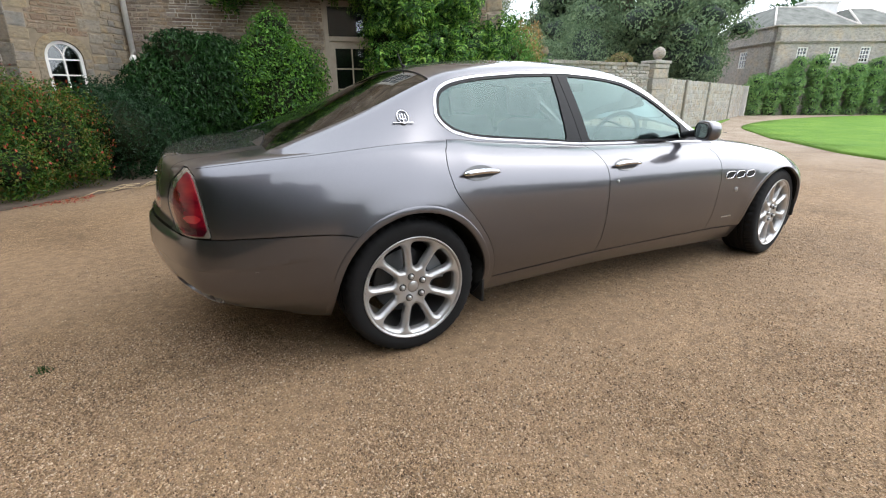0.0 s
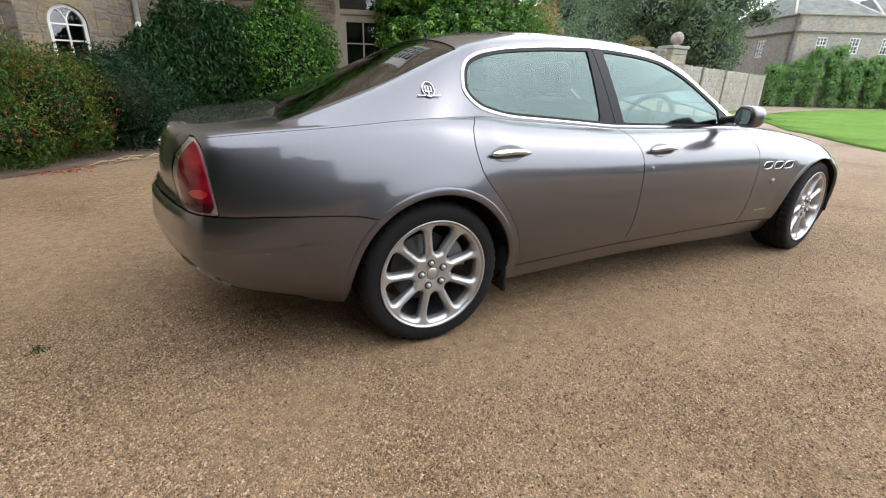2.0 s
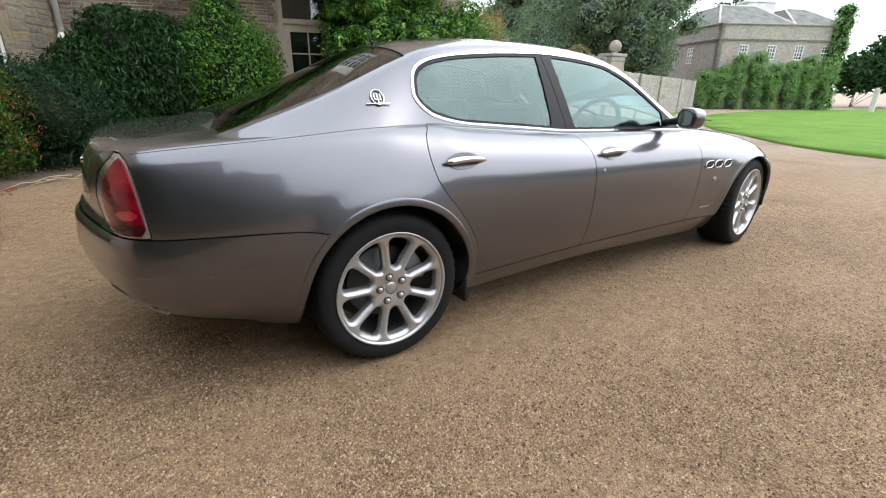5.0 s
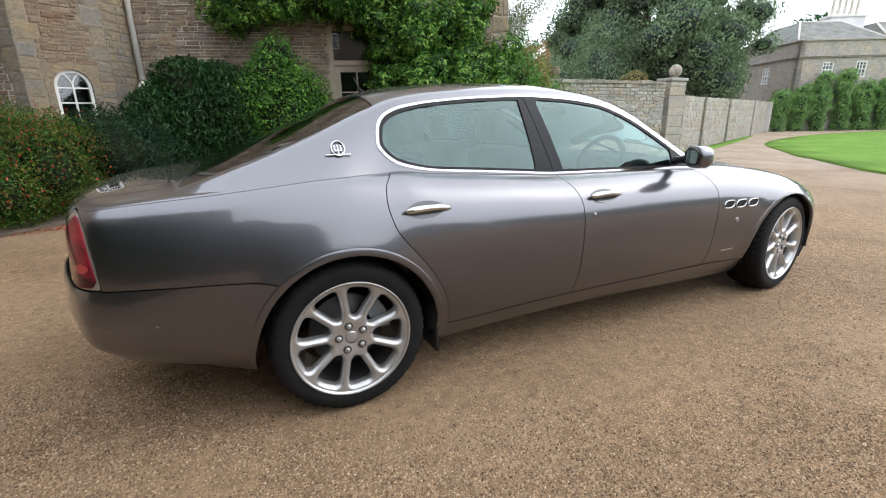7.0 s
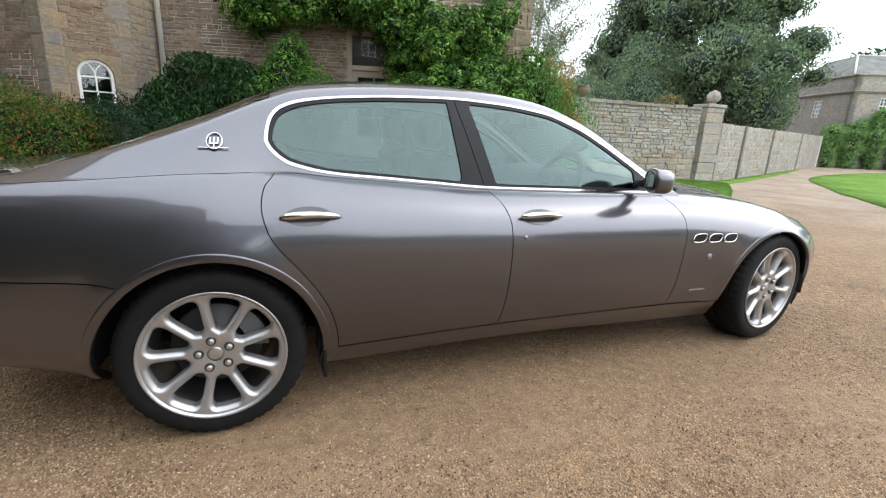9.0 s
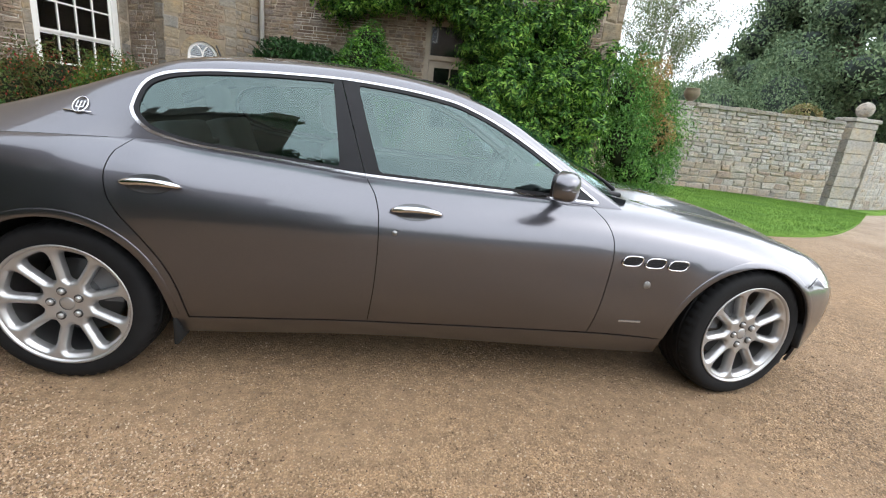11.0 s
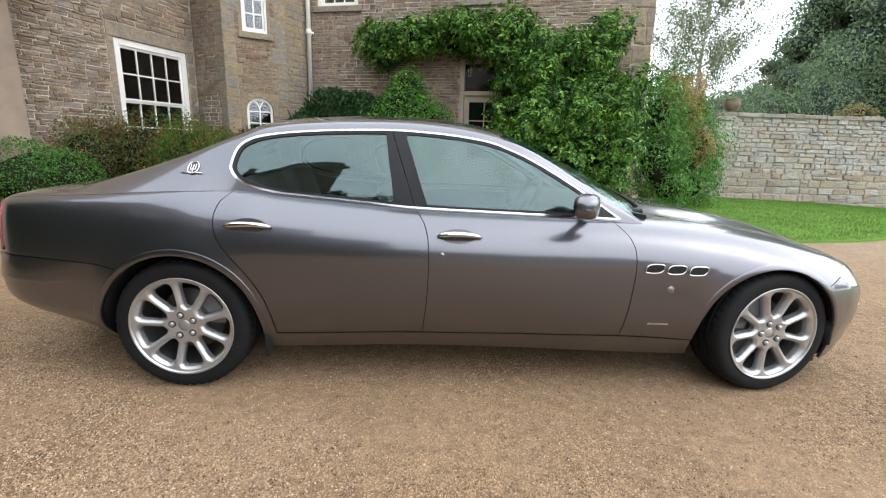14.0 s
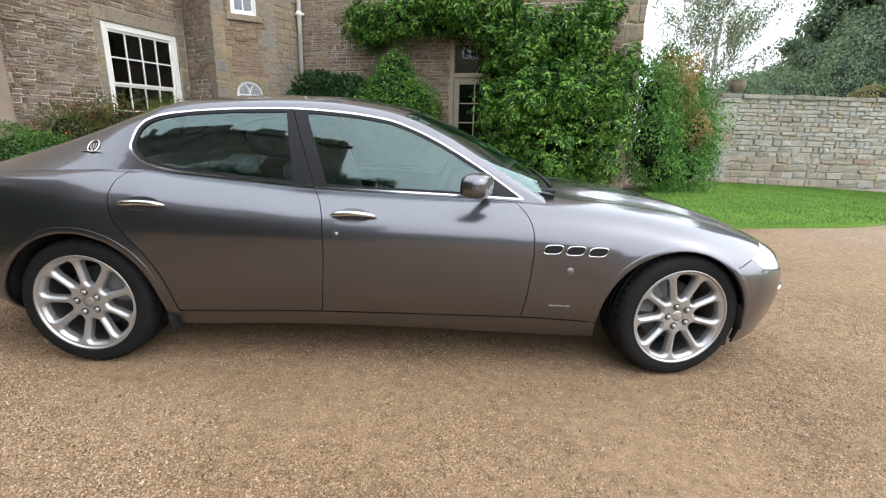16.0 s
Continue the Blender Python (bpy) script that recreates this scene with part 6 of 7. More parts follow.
for a, b in zip(rows, rows[1:]):
    for i in range(len(prof)):
        j = (i + 1) % len(prof)
        bm.faces.new((a[i], b[i], b[j], a[j]))
bm.faces.new(rows[0][::-1])
bm.faces.new(rows[-1])
part("dashboard", bm, dash_mat, car, "dark dashboard")
sm = pose(1.8, -0.37, 0.93, 0, -64, 0)
bm = bmesh.new()
tube(bm, [sm @ Vector((0.185 * math.cos(2 * math.pi * k / 40), 0.185 * math.sin(2 * math.pi * k / 40), 0)) for k in range(40)], 0.016, 10, True)
sw = part("steering_wheel", bm, dash_mat, car, "dark leather steering wheel")
bm = bmesh.new()
lathe(bm, [(0.0005, 0.02), (0.05, 0.018), (0.065, 0.0), (0.06, -0.03)], sm, 24)
for a in (90, 0, 180):
    box(bm, (0.04, -0.022, -0.012), (0.18, 0.022, 0.004), sm @ pose(0, 0, 0, 0, 0, a + 90), 0.004)
part("hub", bm, dash_mat, sw)
bm = bmesh.new()
box(bm, (0.9, -0.11, 0.4), (2.0, 0.11, 0.68), None, 0.04)
part("centre_console", bm, dash_mat, car, "dark centre console")
bm = bmesh.new()
box(bm, (-0.4, -0.66, 0.94), (0.28, 0.66, 0.97), None, 0.01)
part("parcel_shelf", bm, leather, car, "grey parcel shelf")
bm = bmesh.new()
box(bm, (1.72, -0.09, 1.24), (1.75, 0.13, 1.3), None, 0.012)
part("inner_mirror", bm, black_trim, car, "dark interior mirror")

# ---- plants ----
def lumps(d, rng, n=7, scale=2.6):
    """Smooth unevenness over directions."""
    out = np.zeros(len(d))
    for _ in range(n):
        k = rng.normal(size=3) * scale
        out += np.sin(d @ k + rng.uniform(0, 6.28))
    return out / n


def leaf_points(blobs, n, rng, shell=0.22, rough=0.3):
    """Places and outward directions of leaves over a crown of overlapping round masses."""
    b = np.array(blobs, float)
    area = (b[:, 3] * b[:, 4] + b[:, 4] * b[:, 5] + b[:, 3] * b[:, 5])
    pick = rng.choice(len(b), n, p=area / area.sum())
    d = rng.normal(size=(n, 3))
    d /= np.linalg.norm(d, axis=1)[:, None]
    r = 1 - np.abs(rng.normal(size=n)) * shell
    out = np.zeros((n, 3))
    for i in range(len(b)):
        m = pick == i
        if m.any():
            out[m] = b[i, :3] + d[m] * b[i, 3:6] * (r[m] * (1 + rough * lumps(d[m], rng)))[:, None]
    keep = np.ones(n, bool)
    for i in range(len(b)):
        q = ((out - b[i, :3]) / b[i, 3:6])
        keep &= (q ** 2).sum(1) > 0.36
    return out[keep], d[keep]


def leaf_mesh(name, pos, out_dir, size, mat, rng, droop=0.3, width=0.42, spread=0.7, up=0.0, vary=0.35, along=None):
    """One folded, pointed leaf at each place."""
    n = len(pos)
    nrm = out_dir + rng.normal(size=(n, 3)) * spread
    nrm[:, 2] += up
    nrm /= np.linalg.norm(nrm, axis=1)[:, None]
    axis = rng.normal(size=(n, 3))
    axis[:, 2] -= droop * 2
    if along is not None:
        axis = along + rng.normal(size=(n, 3)) * 0.25
    axis -= nrm * (axis * nrm).sum(1)[:, None]
    axis /= np.linalg.norm(axis, axis=1)[:, None] + 1e-9
    cross = np.cross(nrm, axis)
    L = size * rng.uniform(1 - vary, 1 + vary, n)[:, None]
    W = L * width
    fold = nrm * L * 0.1
    v = np.stack([pos - axis * L * 0.5, pos + cross * W * 0.5 + fold - axis * L * 0.08, pos + axis * L * 0.5 - nrm * L * 0.12, pos - cross * W * 0.5 + fold - axis * L * 0.08], 1).reshape(-1, 3)
    me = bpy.data.meshes.new(name)
    me.vertices.add(4 * n)
    me.vertices.foreach_set("co", v.astype(np.float32).ravel())
    me.loops.add(6 * n)
    base = np.arange(n)[:, None] * 4
    me.loops.foreach_set("vertex_index", (base + np.array([0, 1, 2, 0, 2, 3])).ravel().astype(np.int32))
    me.polygons.add(2 * n)
    me.polygons.foreach_set("loop_start", np.arange(0, 6 * n, 3, dtype=np.int32))
    me.materials.append(mat)
    me.update(calc_edges=True)
    return me


def under(ob, parent, label="", kind="stuff"):
    ob.parent = parent
    ob.matrix_parent_inverse = parent.matrix_world.inverted()
    return tagged(ob, label, kind=kind)


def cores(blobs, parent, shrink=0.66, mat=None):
    """Solid cores of a crown, their dark colour standing in for its inner shade."""
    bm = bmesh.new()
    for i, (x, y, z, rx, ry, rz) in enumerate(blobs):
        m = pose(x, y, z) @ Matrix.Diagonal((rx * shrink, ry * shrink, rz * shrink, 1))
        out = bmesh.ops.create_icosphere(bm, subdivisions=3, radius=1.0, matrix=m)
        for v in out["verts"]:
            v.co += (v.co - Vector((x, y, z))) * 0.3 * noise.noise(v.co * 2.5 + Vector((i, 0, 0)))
    under(part("shade_core", bm, mat or core_shade), parent, "solid dark core painted as the shade inside the crown")


def stems(parent, base, tops, r, mat, rng):
    bm = bmesh.new()
    for t in tops:
        a, c = Vector(base) + Vector((rng.uniform(-1, 1) * r * 3, rng.uniform(-1, 1) * r * 3, 0)), Vector(t)
        mid = (a + c) / 2 + Vector((rng.uniform(-0.15, 0.15), rng.uniform(-0.15, 0.15), rng.uniform(0, 0.2)))
        pts = [a.lerp(mid, k / 4) if k < 4 else mid.lerp(c, (k - 4) / 4) for k in range(9)]
        tube(bm, pts, [r * (1 - 0.1 * k) for k in range(9)], 7)
    under(part("stems", bm, mat), parent, "brown branching stems", "")


def shrub(name, label, category, blobs, n, size, mat, seed, extra=(), group="", **kw):
    rng = np.random.default_rng(seed)
    x, y = blobs[0][0], blobs[0][1]
    t = thing(name, label, category, group, at=(x, y, ground_z(x, y)))
    core, inner = kw.pop("core", 0.66), kw.pop("inner", None)
    pos, d = leaf_points(blobs, n, rng, kw.pop("shell", 0.22), kw.pop("rough", 0.3))
    ok = pos[:, 2] > ground_z(x, y) + 0.03
    under(new("foliage", leaf_mesh("foliage", pos[ok], d[ok], size, mat, rng, **kw)), t, "dense leaves")
    for nm, m, count, sz, lab in extra:
        p2, d2 = leaf_points(blobs, count, rng, 0.12)
        ok = p2[:, 2] > 0.25
        under(new(nm, leaf_mesh(nm, p2[ok] + d2[ok] * 0.04, d2[ok], sz, m, rng, droop=1.5, width=0.6)), t, lab)
    cores(blobs, t, core, inner)
    stems(t, (x, y, ground_z(x, y) - 0.02), [(b[0], b[1], b[2]) for b in blobs[:6]], 0.03, bark_mat, random.Random(seed))
    return t


shrub("laurel_bush", "large dark green narrow-leaved evergreen bush", "bush",
      [(-0.75, 7.35, 1.15, 0.95, 0.8, 1.15), (-1.25, 7.15, 1.0, 0.75, 0.7, 1.0), (-0.25, 7.4, 1.2, 0.7, 0.7, 1.1), (-0.85, 7.3, 1.8, 0.55, 0.55, 0.6), (-0.3, 7.5, 1.85, 0.5, 0.5, 0.5)],
      30000, 0.1, laurel_leaf, 1, droop=-1.0, width=0.28, spread=1.1, up=0.25)
shrub("bright_bush", "bright green leafy bush with a pointed top", "bush",
      [(0.85, 7.3, 1.2, 0.95, 0.75, 1.2), (0.62, 7.35, 1.9, 0.68, 0.6, 0.7), (1.15, 7.35, 1.6, 0.62, 0.55, 0.6), (0.78, 7.4, 2.4, 0.42, 0.38, 0.45), (0.3, 7.2, 1.5, 0.5, 0.5, 0.7)],
      21000, 0.066, bright_leaf, 2, width=0.45, spread=0.8, droop=-0.3)
shrub("fuchsia_bush", "loose green shrub with hanging red flowers", "bush",
      [(-3.0, 5.2, 0.7, 0.75, 0.75, 0.75), (-2.5, 5.1, 0.65, 0.6, 0.6, 0.7), (-3.2, 5.9, 0.85, 0.7, 0.7, 0.75), (-2.5, 5.6, 0.75, 0.6, 0.5, 0.7), (-2.9, 4.6, 0.4, 0.5, 0.5, 0.45)],
      60000, 0.043, fuchsia_leaf, 3, (("bloom", flower_mat, 1500, 0.04, "small hanging red flowers"),), rough=0.55, spread=1.0, shell=0.42, width=0.36, core=0.48)
shrub("fuchsia_bush", "loose reddish shrub with small red flowers", "bush",
      [(-4.35, 6.6, 0.7, 0.5, 0.8, 0.65), (-4.0, 7.2, 0.65, 0.5, 0.6, 0.6), (-4.6, 5.8, 0.85, 0.5, 0.6, 0.75), (-3.85, 5.5, 0.85, 0.6, 0.65, 0.75), (-4.4, 4.95, 0.8, 0.5, 0.6, 0.72)],
      30000, 0.05, brown_leaf, 4, (("bloom", flower_mat, 1500, 0.036, "small red flowers"),), rough=0.5, spread=0.9, shell=0.3)
shrub("mound_bush", "dark green feathery mounded bush", "bush",
      [(-1.85, 6.0, 0.7, 0.75, 0.75, 0.75), (-2.2, 6.5, 0.8, 0.8, 0.7, 0.75), (-1.5, 6.3, 0.6, 0.6, 0.6, 0.6)],
      24000, 0.055, mound_dark, 5, rough=0.35, width=0.3, core=0.58)
shrub("round_bush", "clipped rounded light green bush", "bush",
      [(-4.75, 3.95, 0.55, 0.62, 0.62, 0.62), (-4.3, 4.2, 0.5, 0.5, 0.5, 0.55)], 9000, 0.045, clipped_leaf, 6, rough=0.15, shell=0.12)
shrub("rust_bush", "loose shrub of green and rust-coloured leaves", "bush",
      [(7.2, 7.7, 1.0, 0.95, 0.8, 1.05), (7.0, 7.8, 2.0, 0.75, 0.7, 0.8), (7.75, 8.0, 1.3, 0.75, 0.7, 1.0), (6.5, 7.3, 1.3, 0.6, 0.6, 1.1), (7.6, 8.2, 2.2, 0.5, 0.5, 0.6), (6.9, 7.9, 2.75, 0.4, 0.4, 0.5), (6.3, 7.15, 2.0, 0.5, 0.5, 0.8), (6.25, 7.0, 0.9, 0.6, 0.6, 0.9), (7.35, 7.45, 0.45, 0.85, 0.6, 0.6), (6.6, 6.95, 0.45, 0.6, 0.5, 0.6)],
      56000, 0.075, rust_leaf, 7, rough=0.7, shell=0.5, width=0.35, droop=-0.6, core=0.42)

rust_bush = bpy.data.objects["rust_bush"]
rust_rng = np.random.default_rng(19)
rp, rd = leaf_points([(7.05, 7.5, 2.1, 0.5, 0.5, 0.5), (7.45, 7.45, 1.35, 0.4, 0.5, 0.55), (6.7, 7.3, 2.5, 0.35, 0.4, 0.4), (7.3, 7.7, 2.7, 0.3, 0.3, 0.35)], 6500, rust_rng, 0.5, 0.8)
under(new("rust_sprays", leaf_mesh("rust_sprays", rp, rd, 0.075, rust_tip, rust_rng, droop=-0.6, width=0.32)), rust_bush, "rust-coloured leafy tips")


def wisteria():
    """A wall climber: arching sprays of paired leaflets over the front and above the door."""
    rng = np.random.default_rng(11)
    t = thing("wisteria", "large green wisteria climbing over the house front and door", "climber", at=FACADE.at(5.6, 0, 0.3))
    # masses along the front: along, up, out, half sizes
    mass = [(2.0, 3.3, 0.3, 0.36, 0.35, 0.36), (2.4, 3.5, 0.32, 0.5, 0.4, 0.36), (3.0, 3.58, 0.35, 0.6, 0.45, 0.38), (3.7, 3.62, 0.38, 0.65, 0.45, 0.4), (4.4, 3.5, 0.42, 0.55, 0.5, 0.42),
            (5.1, 3.2, 0.45, 0.6, 0.55, 0.6), (5.7, 3.0, 0.5, 0.65, 0.6, 0.7), (6.4, 3.0, 0.45, 0.6, 0.55, 0.7), (6.95, 3.3, 0.35, 0.42, 0.45, 0.55), (5.3, 2.2, 0.55, 0.6, 0.65, 0.8), (6.1, 2.0, 0.65, 0.75, 0.75, 0.9),
            (6.9, 2.1, 0.55, 0.6, 0.65, 0.9), (5.4, 1.1, 0.6, 0.6, 0.7, 0.9), (6.2, 1.0, 0.8, 0.8, 0.85, 1.0), (7.1, 1.1, 0.65, 0.7, 0.7, 1.0), (7.5, 2.1, 0.3, 0.4, 0.5, 0.8), (5.0, 2.75, 0.4, 0.3, 0.45, 0.4)]
    lump = random.Random(8)
    for s, h, o, a, b, c in list(mass):
        for _ in range(5):
            mass.append((s + lump.uniform(-a, a) * 0.9, h + lump.uniform(-0.35 * c if s < 4.6 else -c, c) * 0.9, o + b * lump.uniform(0.7, 1.05), lump.uniform(0.18, 0.32), lump.uniform(0.14, 0.26), lump.uniform(0.18, 0.34)))
    big = mass[:17]
    m = FACADE.matrix()
    turn = np.array(m.to_3x3())
    local = np.array([(s, -o, h, a, b, c) for s, h, o, a, b, c in mass])
    pos, d = leaf_points(local, 11000, rng, 0.3, 0.4)
    front = pos[:, 1] < 0.02
    pos, d = pos[front], d[front]
    allp, alld, alla = [], [], []
    n = len(pos)
    ax = rng.normal(size=(n, 3)) * 0.7 + d * 0.6
    ax[:, 2] -= 0.75
    ax /= np.linalg.norm(ax, axis=1)[:, None]
    sidev = np.cross(ax, d)
    sidev /= np.linalg.norm(sidev, axis=1)[:, None] + 1e-9
    for k in range(4):
        for sgn in (-1, 1):
            allp.append(pos + ax * (0.03 + 0.045 * k) + sidev * sgn * 0.04 + rng.normal(size=(n, 3)) * 0.006)
            alld.append(d + np.array([0, 0, 0.5]))
            alla.append(sidev * sgn + ax * 0.5 - np.array([0, 0, 0.25]))
    allp.append(pos + ax * 0.22)
    alld.append(d)
    alla.append(ax)
    P, D, A = np.concatenate(allp), np.concatenate(alld), np.concatenate(alla)
    P = P @ turn.T + np.array(m.translation)
    D, A = D @ turn.T, A @ turn.T
    ok = P[:, 2] > 0.02
    under(new("foliage", leaf_mesh("foliage", P[ok], D[ok], 0.092, wisteria_leaf, rng, width=0.36, spread=0.2, along=A[ok])), t, "drooping sprays of paired leaflets")
    # solid lumps painted near-black as the shade behind the leaves
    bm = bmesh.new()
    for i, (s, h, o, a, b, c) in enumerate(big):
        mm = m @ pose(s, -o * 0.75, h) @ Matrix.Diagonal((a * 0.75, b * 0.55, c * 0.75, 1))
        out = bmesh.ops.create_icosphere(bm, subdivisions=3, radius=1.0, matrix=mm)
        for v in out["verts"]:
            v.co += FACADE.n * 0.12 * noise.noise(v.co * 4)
    under(part("shade_core", bm, core_shade), t, "solid dark core painted as the shade behind the leaves")
    bm = bmesh.new()
    for s, bend in ((5.35, -1.0), (5.5, 0.4), (5.25, -0.2)):
        pts = [m @ Vector((s + bend * 0.3 * math.sin(k * 0.6) + bend * max(0, k - 5) * 0.25, -0.12 - 0.03 * math.sin(k), 0.0 + 0.36 * k if k < 9 else 3.2)) for k in range(9)]
        tube(bm, pts, [0.06 - 0.004 * k for k in range(9)], 8)
    under(part("stems", bm, bark_mat), t, "twisting woody stems", "")


wisteria()


# ---- trees ----
def limb(bm, a, b, r0, r1, rng, bend=0.12, sides=7, n=7):
    a, b = Vector(a), Vector(b)
    L = (b - a).length
    off = Vector([rng.uniform(-1, 1) * bend * L for _ in range(3)])
    pts = [a.lerp(b, k / n) + off * math.sin(math.pi * k / n) for k in range(n + 1)]
    tube(bm, pts, [r0 + (r1 - r0) * k / n for k in range(n + 1)], sides)
    return pts


def yew(x, y, h, spread, seed, label, n=34000, size=0.2, name="yew_tree"):
    rng, nr = random.Random(seed), np.random.default_rng(seed)
    g = ground_z(x, y)
    t = thing(name, label, "tree", at=(x, y, g))
    bm = bmesh.new()
    tips = []
    limb(bm, (x, y, g - 0.1), (x, y, g + h * 0.85), 0.5, 0.08, rng, 0.03, 12)
    blobs = []
    for k in range(240):
        f = 0.1 + 0.88 * (k / 240)
        a = k * 2.4 + rng.uniform(-0.4, 0.4)
        reach = spread * (0.5 + 0.5 * math.sin(math.pi * min(1, f / 0.8))) * (1 - 0.7 * max(0, f - 0.4) / 0.6) * rng.uniform(0.4, 1.0) ** 0.6
        p = (x + reach * math.cos(a), y + reach * math.sin(a), g + h * f + rng.uniform(-0.3, 0.3))
        if k % 3 == 0:
            limb(bm, (x, y, g + h * f * 0.8), p, 0.1, 0.02, rng, 0.08, 5)
        s = rng.uniform(0.6, 1.1) * spread / 7.0
        blobs.append((*p, s * 1.6, s * 1.6, s * 1.15))
    part("trunk", bm, bark_mat, t, "dark brown trunk and limbs")
    pos, d = leaf_points(blobs, n, nr, 0.3, 0.5)
    ok = pos[:, 2] > g + 0.3
    under(new("crown", leaf_mesh("crown", pos[ok], d[ok], size, hazy_yew_leaf, nr, droop=0.5, width=0.42, spread=0.6, up=0.2)), t, "dense dark needle foliage in layered clumps")
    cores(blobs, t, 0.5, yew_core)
    return t


yew(33.3, 27.5, 20.5, 8.6, 21, "huge dark evergreen tree behind the garden wall", 230000, 0.24)


def birch(x, y, h, seed):
    """An airy tree with thin hanging twigs."""
    rng, nr = random.Random(seed), np.random.default_rng(seed)
    g = ground_z(x, y)
    t = thing("birch_tree", "tall airy birch with thin hanging twigs", "tree", at=(x, y, g))
    bm = bmesh.new()
    trunk = limb(bm, (x, y, g - 0.1), (x + 0.5, y, g + h), 0.2, 0.03, rng, 0.03, 10, 12)
    pts, dirs = [], []
    for k in range(60):
        f = 0.2 + 0.78 * k / 60
        base = trunk[int(f * 12)]
        a = k * 2.39
        reach = 5.6 * math.sin(math.pi * min(1, 0.25 + f * 0.75)) * rng.uniform(0.5, 1.1) + 0.3
        tip = base + Vector((reach * math.cos(a), reach * math.sin(a), reach * rng.uniform(0.3, 0.8)))
        way = limb(bm, base, tip, 0.045, 0.012, rng, 0.1, 5)
        for q in way[2:]:
            for _ in range(4):
                p0 = q + Vector((rng.uniform(-0.3, 0.3), rng.uniform(-0.3, 0.3), rng.uniform(-0.1, 0.2)))
                drop = rng.uniform(0.8, 2.2)
                sway = Vector((rng.uniform(-0.3, 0.3), rng.uniform(-0.3, 0.3), 0))
                tube(bm, [p0, p0 + sway * 0.5 - Vector((0, 0, drop * 0.5)), p0 + sway - Vector((0, 0, drop))], [0.008, 0.006, 0.004], 3)
                m = 36
                for i in range(m):
                    f2 = (i + rng.random()) / m
                    pts.append(p0 + sway * f2 - Vector((0, 0, drop * f2)) + Vector((rng.gauss(0, 0.22), rng.gauss(0, 0.22), rng.uniform(-0.1, 0.3))))
    part("trunk", bm, birch_bark, t, "pale trunk, limbs and hanging twigs")
    P = np.array([tuple(p) for p in pts])
    D = nr.normal(size=P.shape)
    under(new("crown", leaf_mesh("crown", P, D, 0.135, birch_leaf, nr, droop=1.2, width=0.6, spread=0.8)), t, "sparse small hanging leaves")


birch(22.9, 34.6, 20.0, 31)
shrub("garden_tree", "leafy garden trees behind the wall", "tree",
      [(21.0, 24.5, 2.6, 3.0, 2.0, 2.8), (17.0, 21.5, 2.2, 2.4, 1.8, 2.3), (25.0, 24.0, 3.6, 3.0, 2.0, 3.4), (14.0, 20.0, 1.8, 2.0, 1.6, 2.0)], 40000, 0.16, hazy_yew_leaf, 41, rough=0.5, core=0.6, inner=yew_core)
shrub("wall_climber", "dry buff climber spilling over the garden wall", "climber",
      [(15.2, 11.75, 2.35, 0.75, 0.45, 0.55), (14.4, 11.75, 2.1, 0.6, 0.4, 0.5)], 3500, 0.1, leaf_material("dry_leaf", [(0.25, 0.2, 0.1), (0.3, 0.24, 0.13), (0.16, 0.17, 0.06)]), 42, rough=0.6)


def house_climbers():
    rng = random.Random(51)
    f = Vector((0.883, -0.469, 0))
    n = Vector((-0.469, -0.883, 0))
    for i in range(8):
        o = Vector((45.6, 22.2, -0.6)) + f * (-1.4 + 1.75 * i) + n * 0.75
        h = rng.uniform(3.6, 4.9) if i else 3.2
        blobs = []
        for k in range(6):
            z = h * (k + 0.5) / 6
            blobs.append((o.x + f.x * rng.uniform(-0.25, 0.25), o.y + f.y * rng.uniform(-0.25, 0.25), o.z + z, (0.42, 0.5, 0.72, 1.0, 1.05, 0.75)[k] * rng.uniform(0.8, 1.2), 0.75, 0.62))
        shrub("house_climber", "bushy green climber against the far house", "climber", blobs, 5600, 0.19, hazy_climber_leaf, 60 + i, group="climbers along the far house", rough=0.6, shell=0.3, core=0.5, inner=yew_core)
    o = Vector((45.6, 22.2, -0.6)) + f * 11.5 + n * 0.4
    blobs = [(o.x + rng.uniform(-0.25, 0.25), o.y + rng.uniform(-0.2, 0.2), o.z + 0.6 + 1.0 * k, 1.15 - 0.04 * k, 1.0, 0.8) for k in range(9)]
    shrub("ivy", "tall ivy covering the corner of the far house", "climber", blobs, 5000, 0.22, hazy_climber_leaf, 69, rough=0.35)


house_climbers()
for k, (x, y, r, h) in enumerate(((64, 30, 7, 11), (75, 12, 8, 10), (78, -4, 8, 9), (40, 40, 8, 13), (10, 42, 9, 12), (58, 44, 9, 14), (70, 15.5, 5, 7))):
    rr = random.Random(70 + k)
    blobs = [(x + rr.uniform(-r, r) * 0.6, y + rr.uniform(-r, r) * 0.6, h * rr.uniform(0.3, 0.75), r * 0.5, r * 0.5, h * 0.28) for _ in range(7)]
    shrub("distant_tree", "hazy broadleaved tree in the distance", "tree", blobs, 5000, 0.6, mound_leaf, 80 + k, group="trees in the distance", rough=0.4)


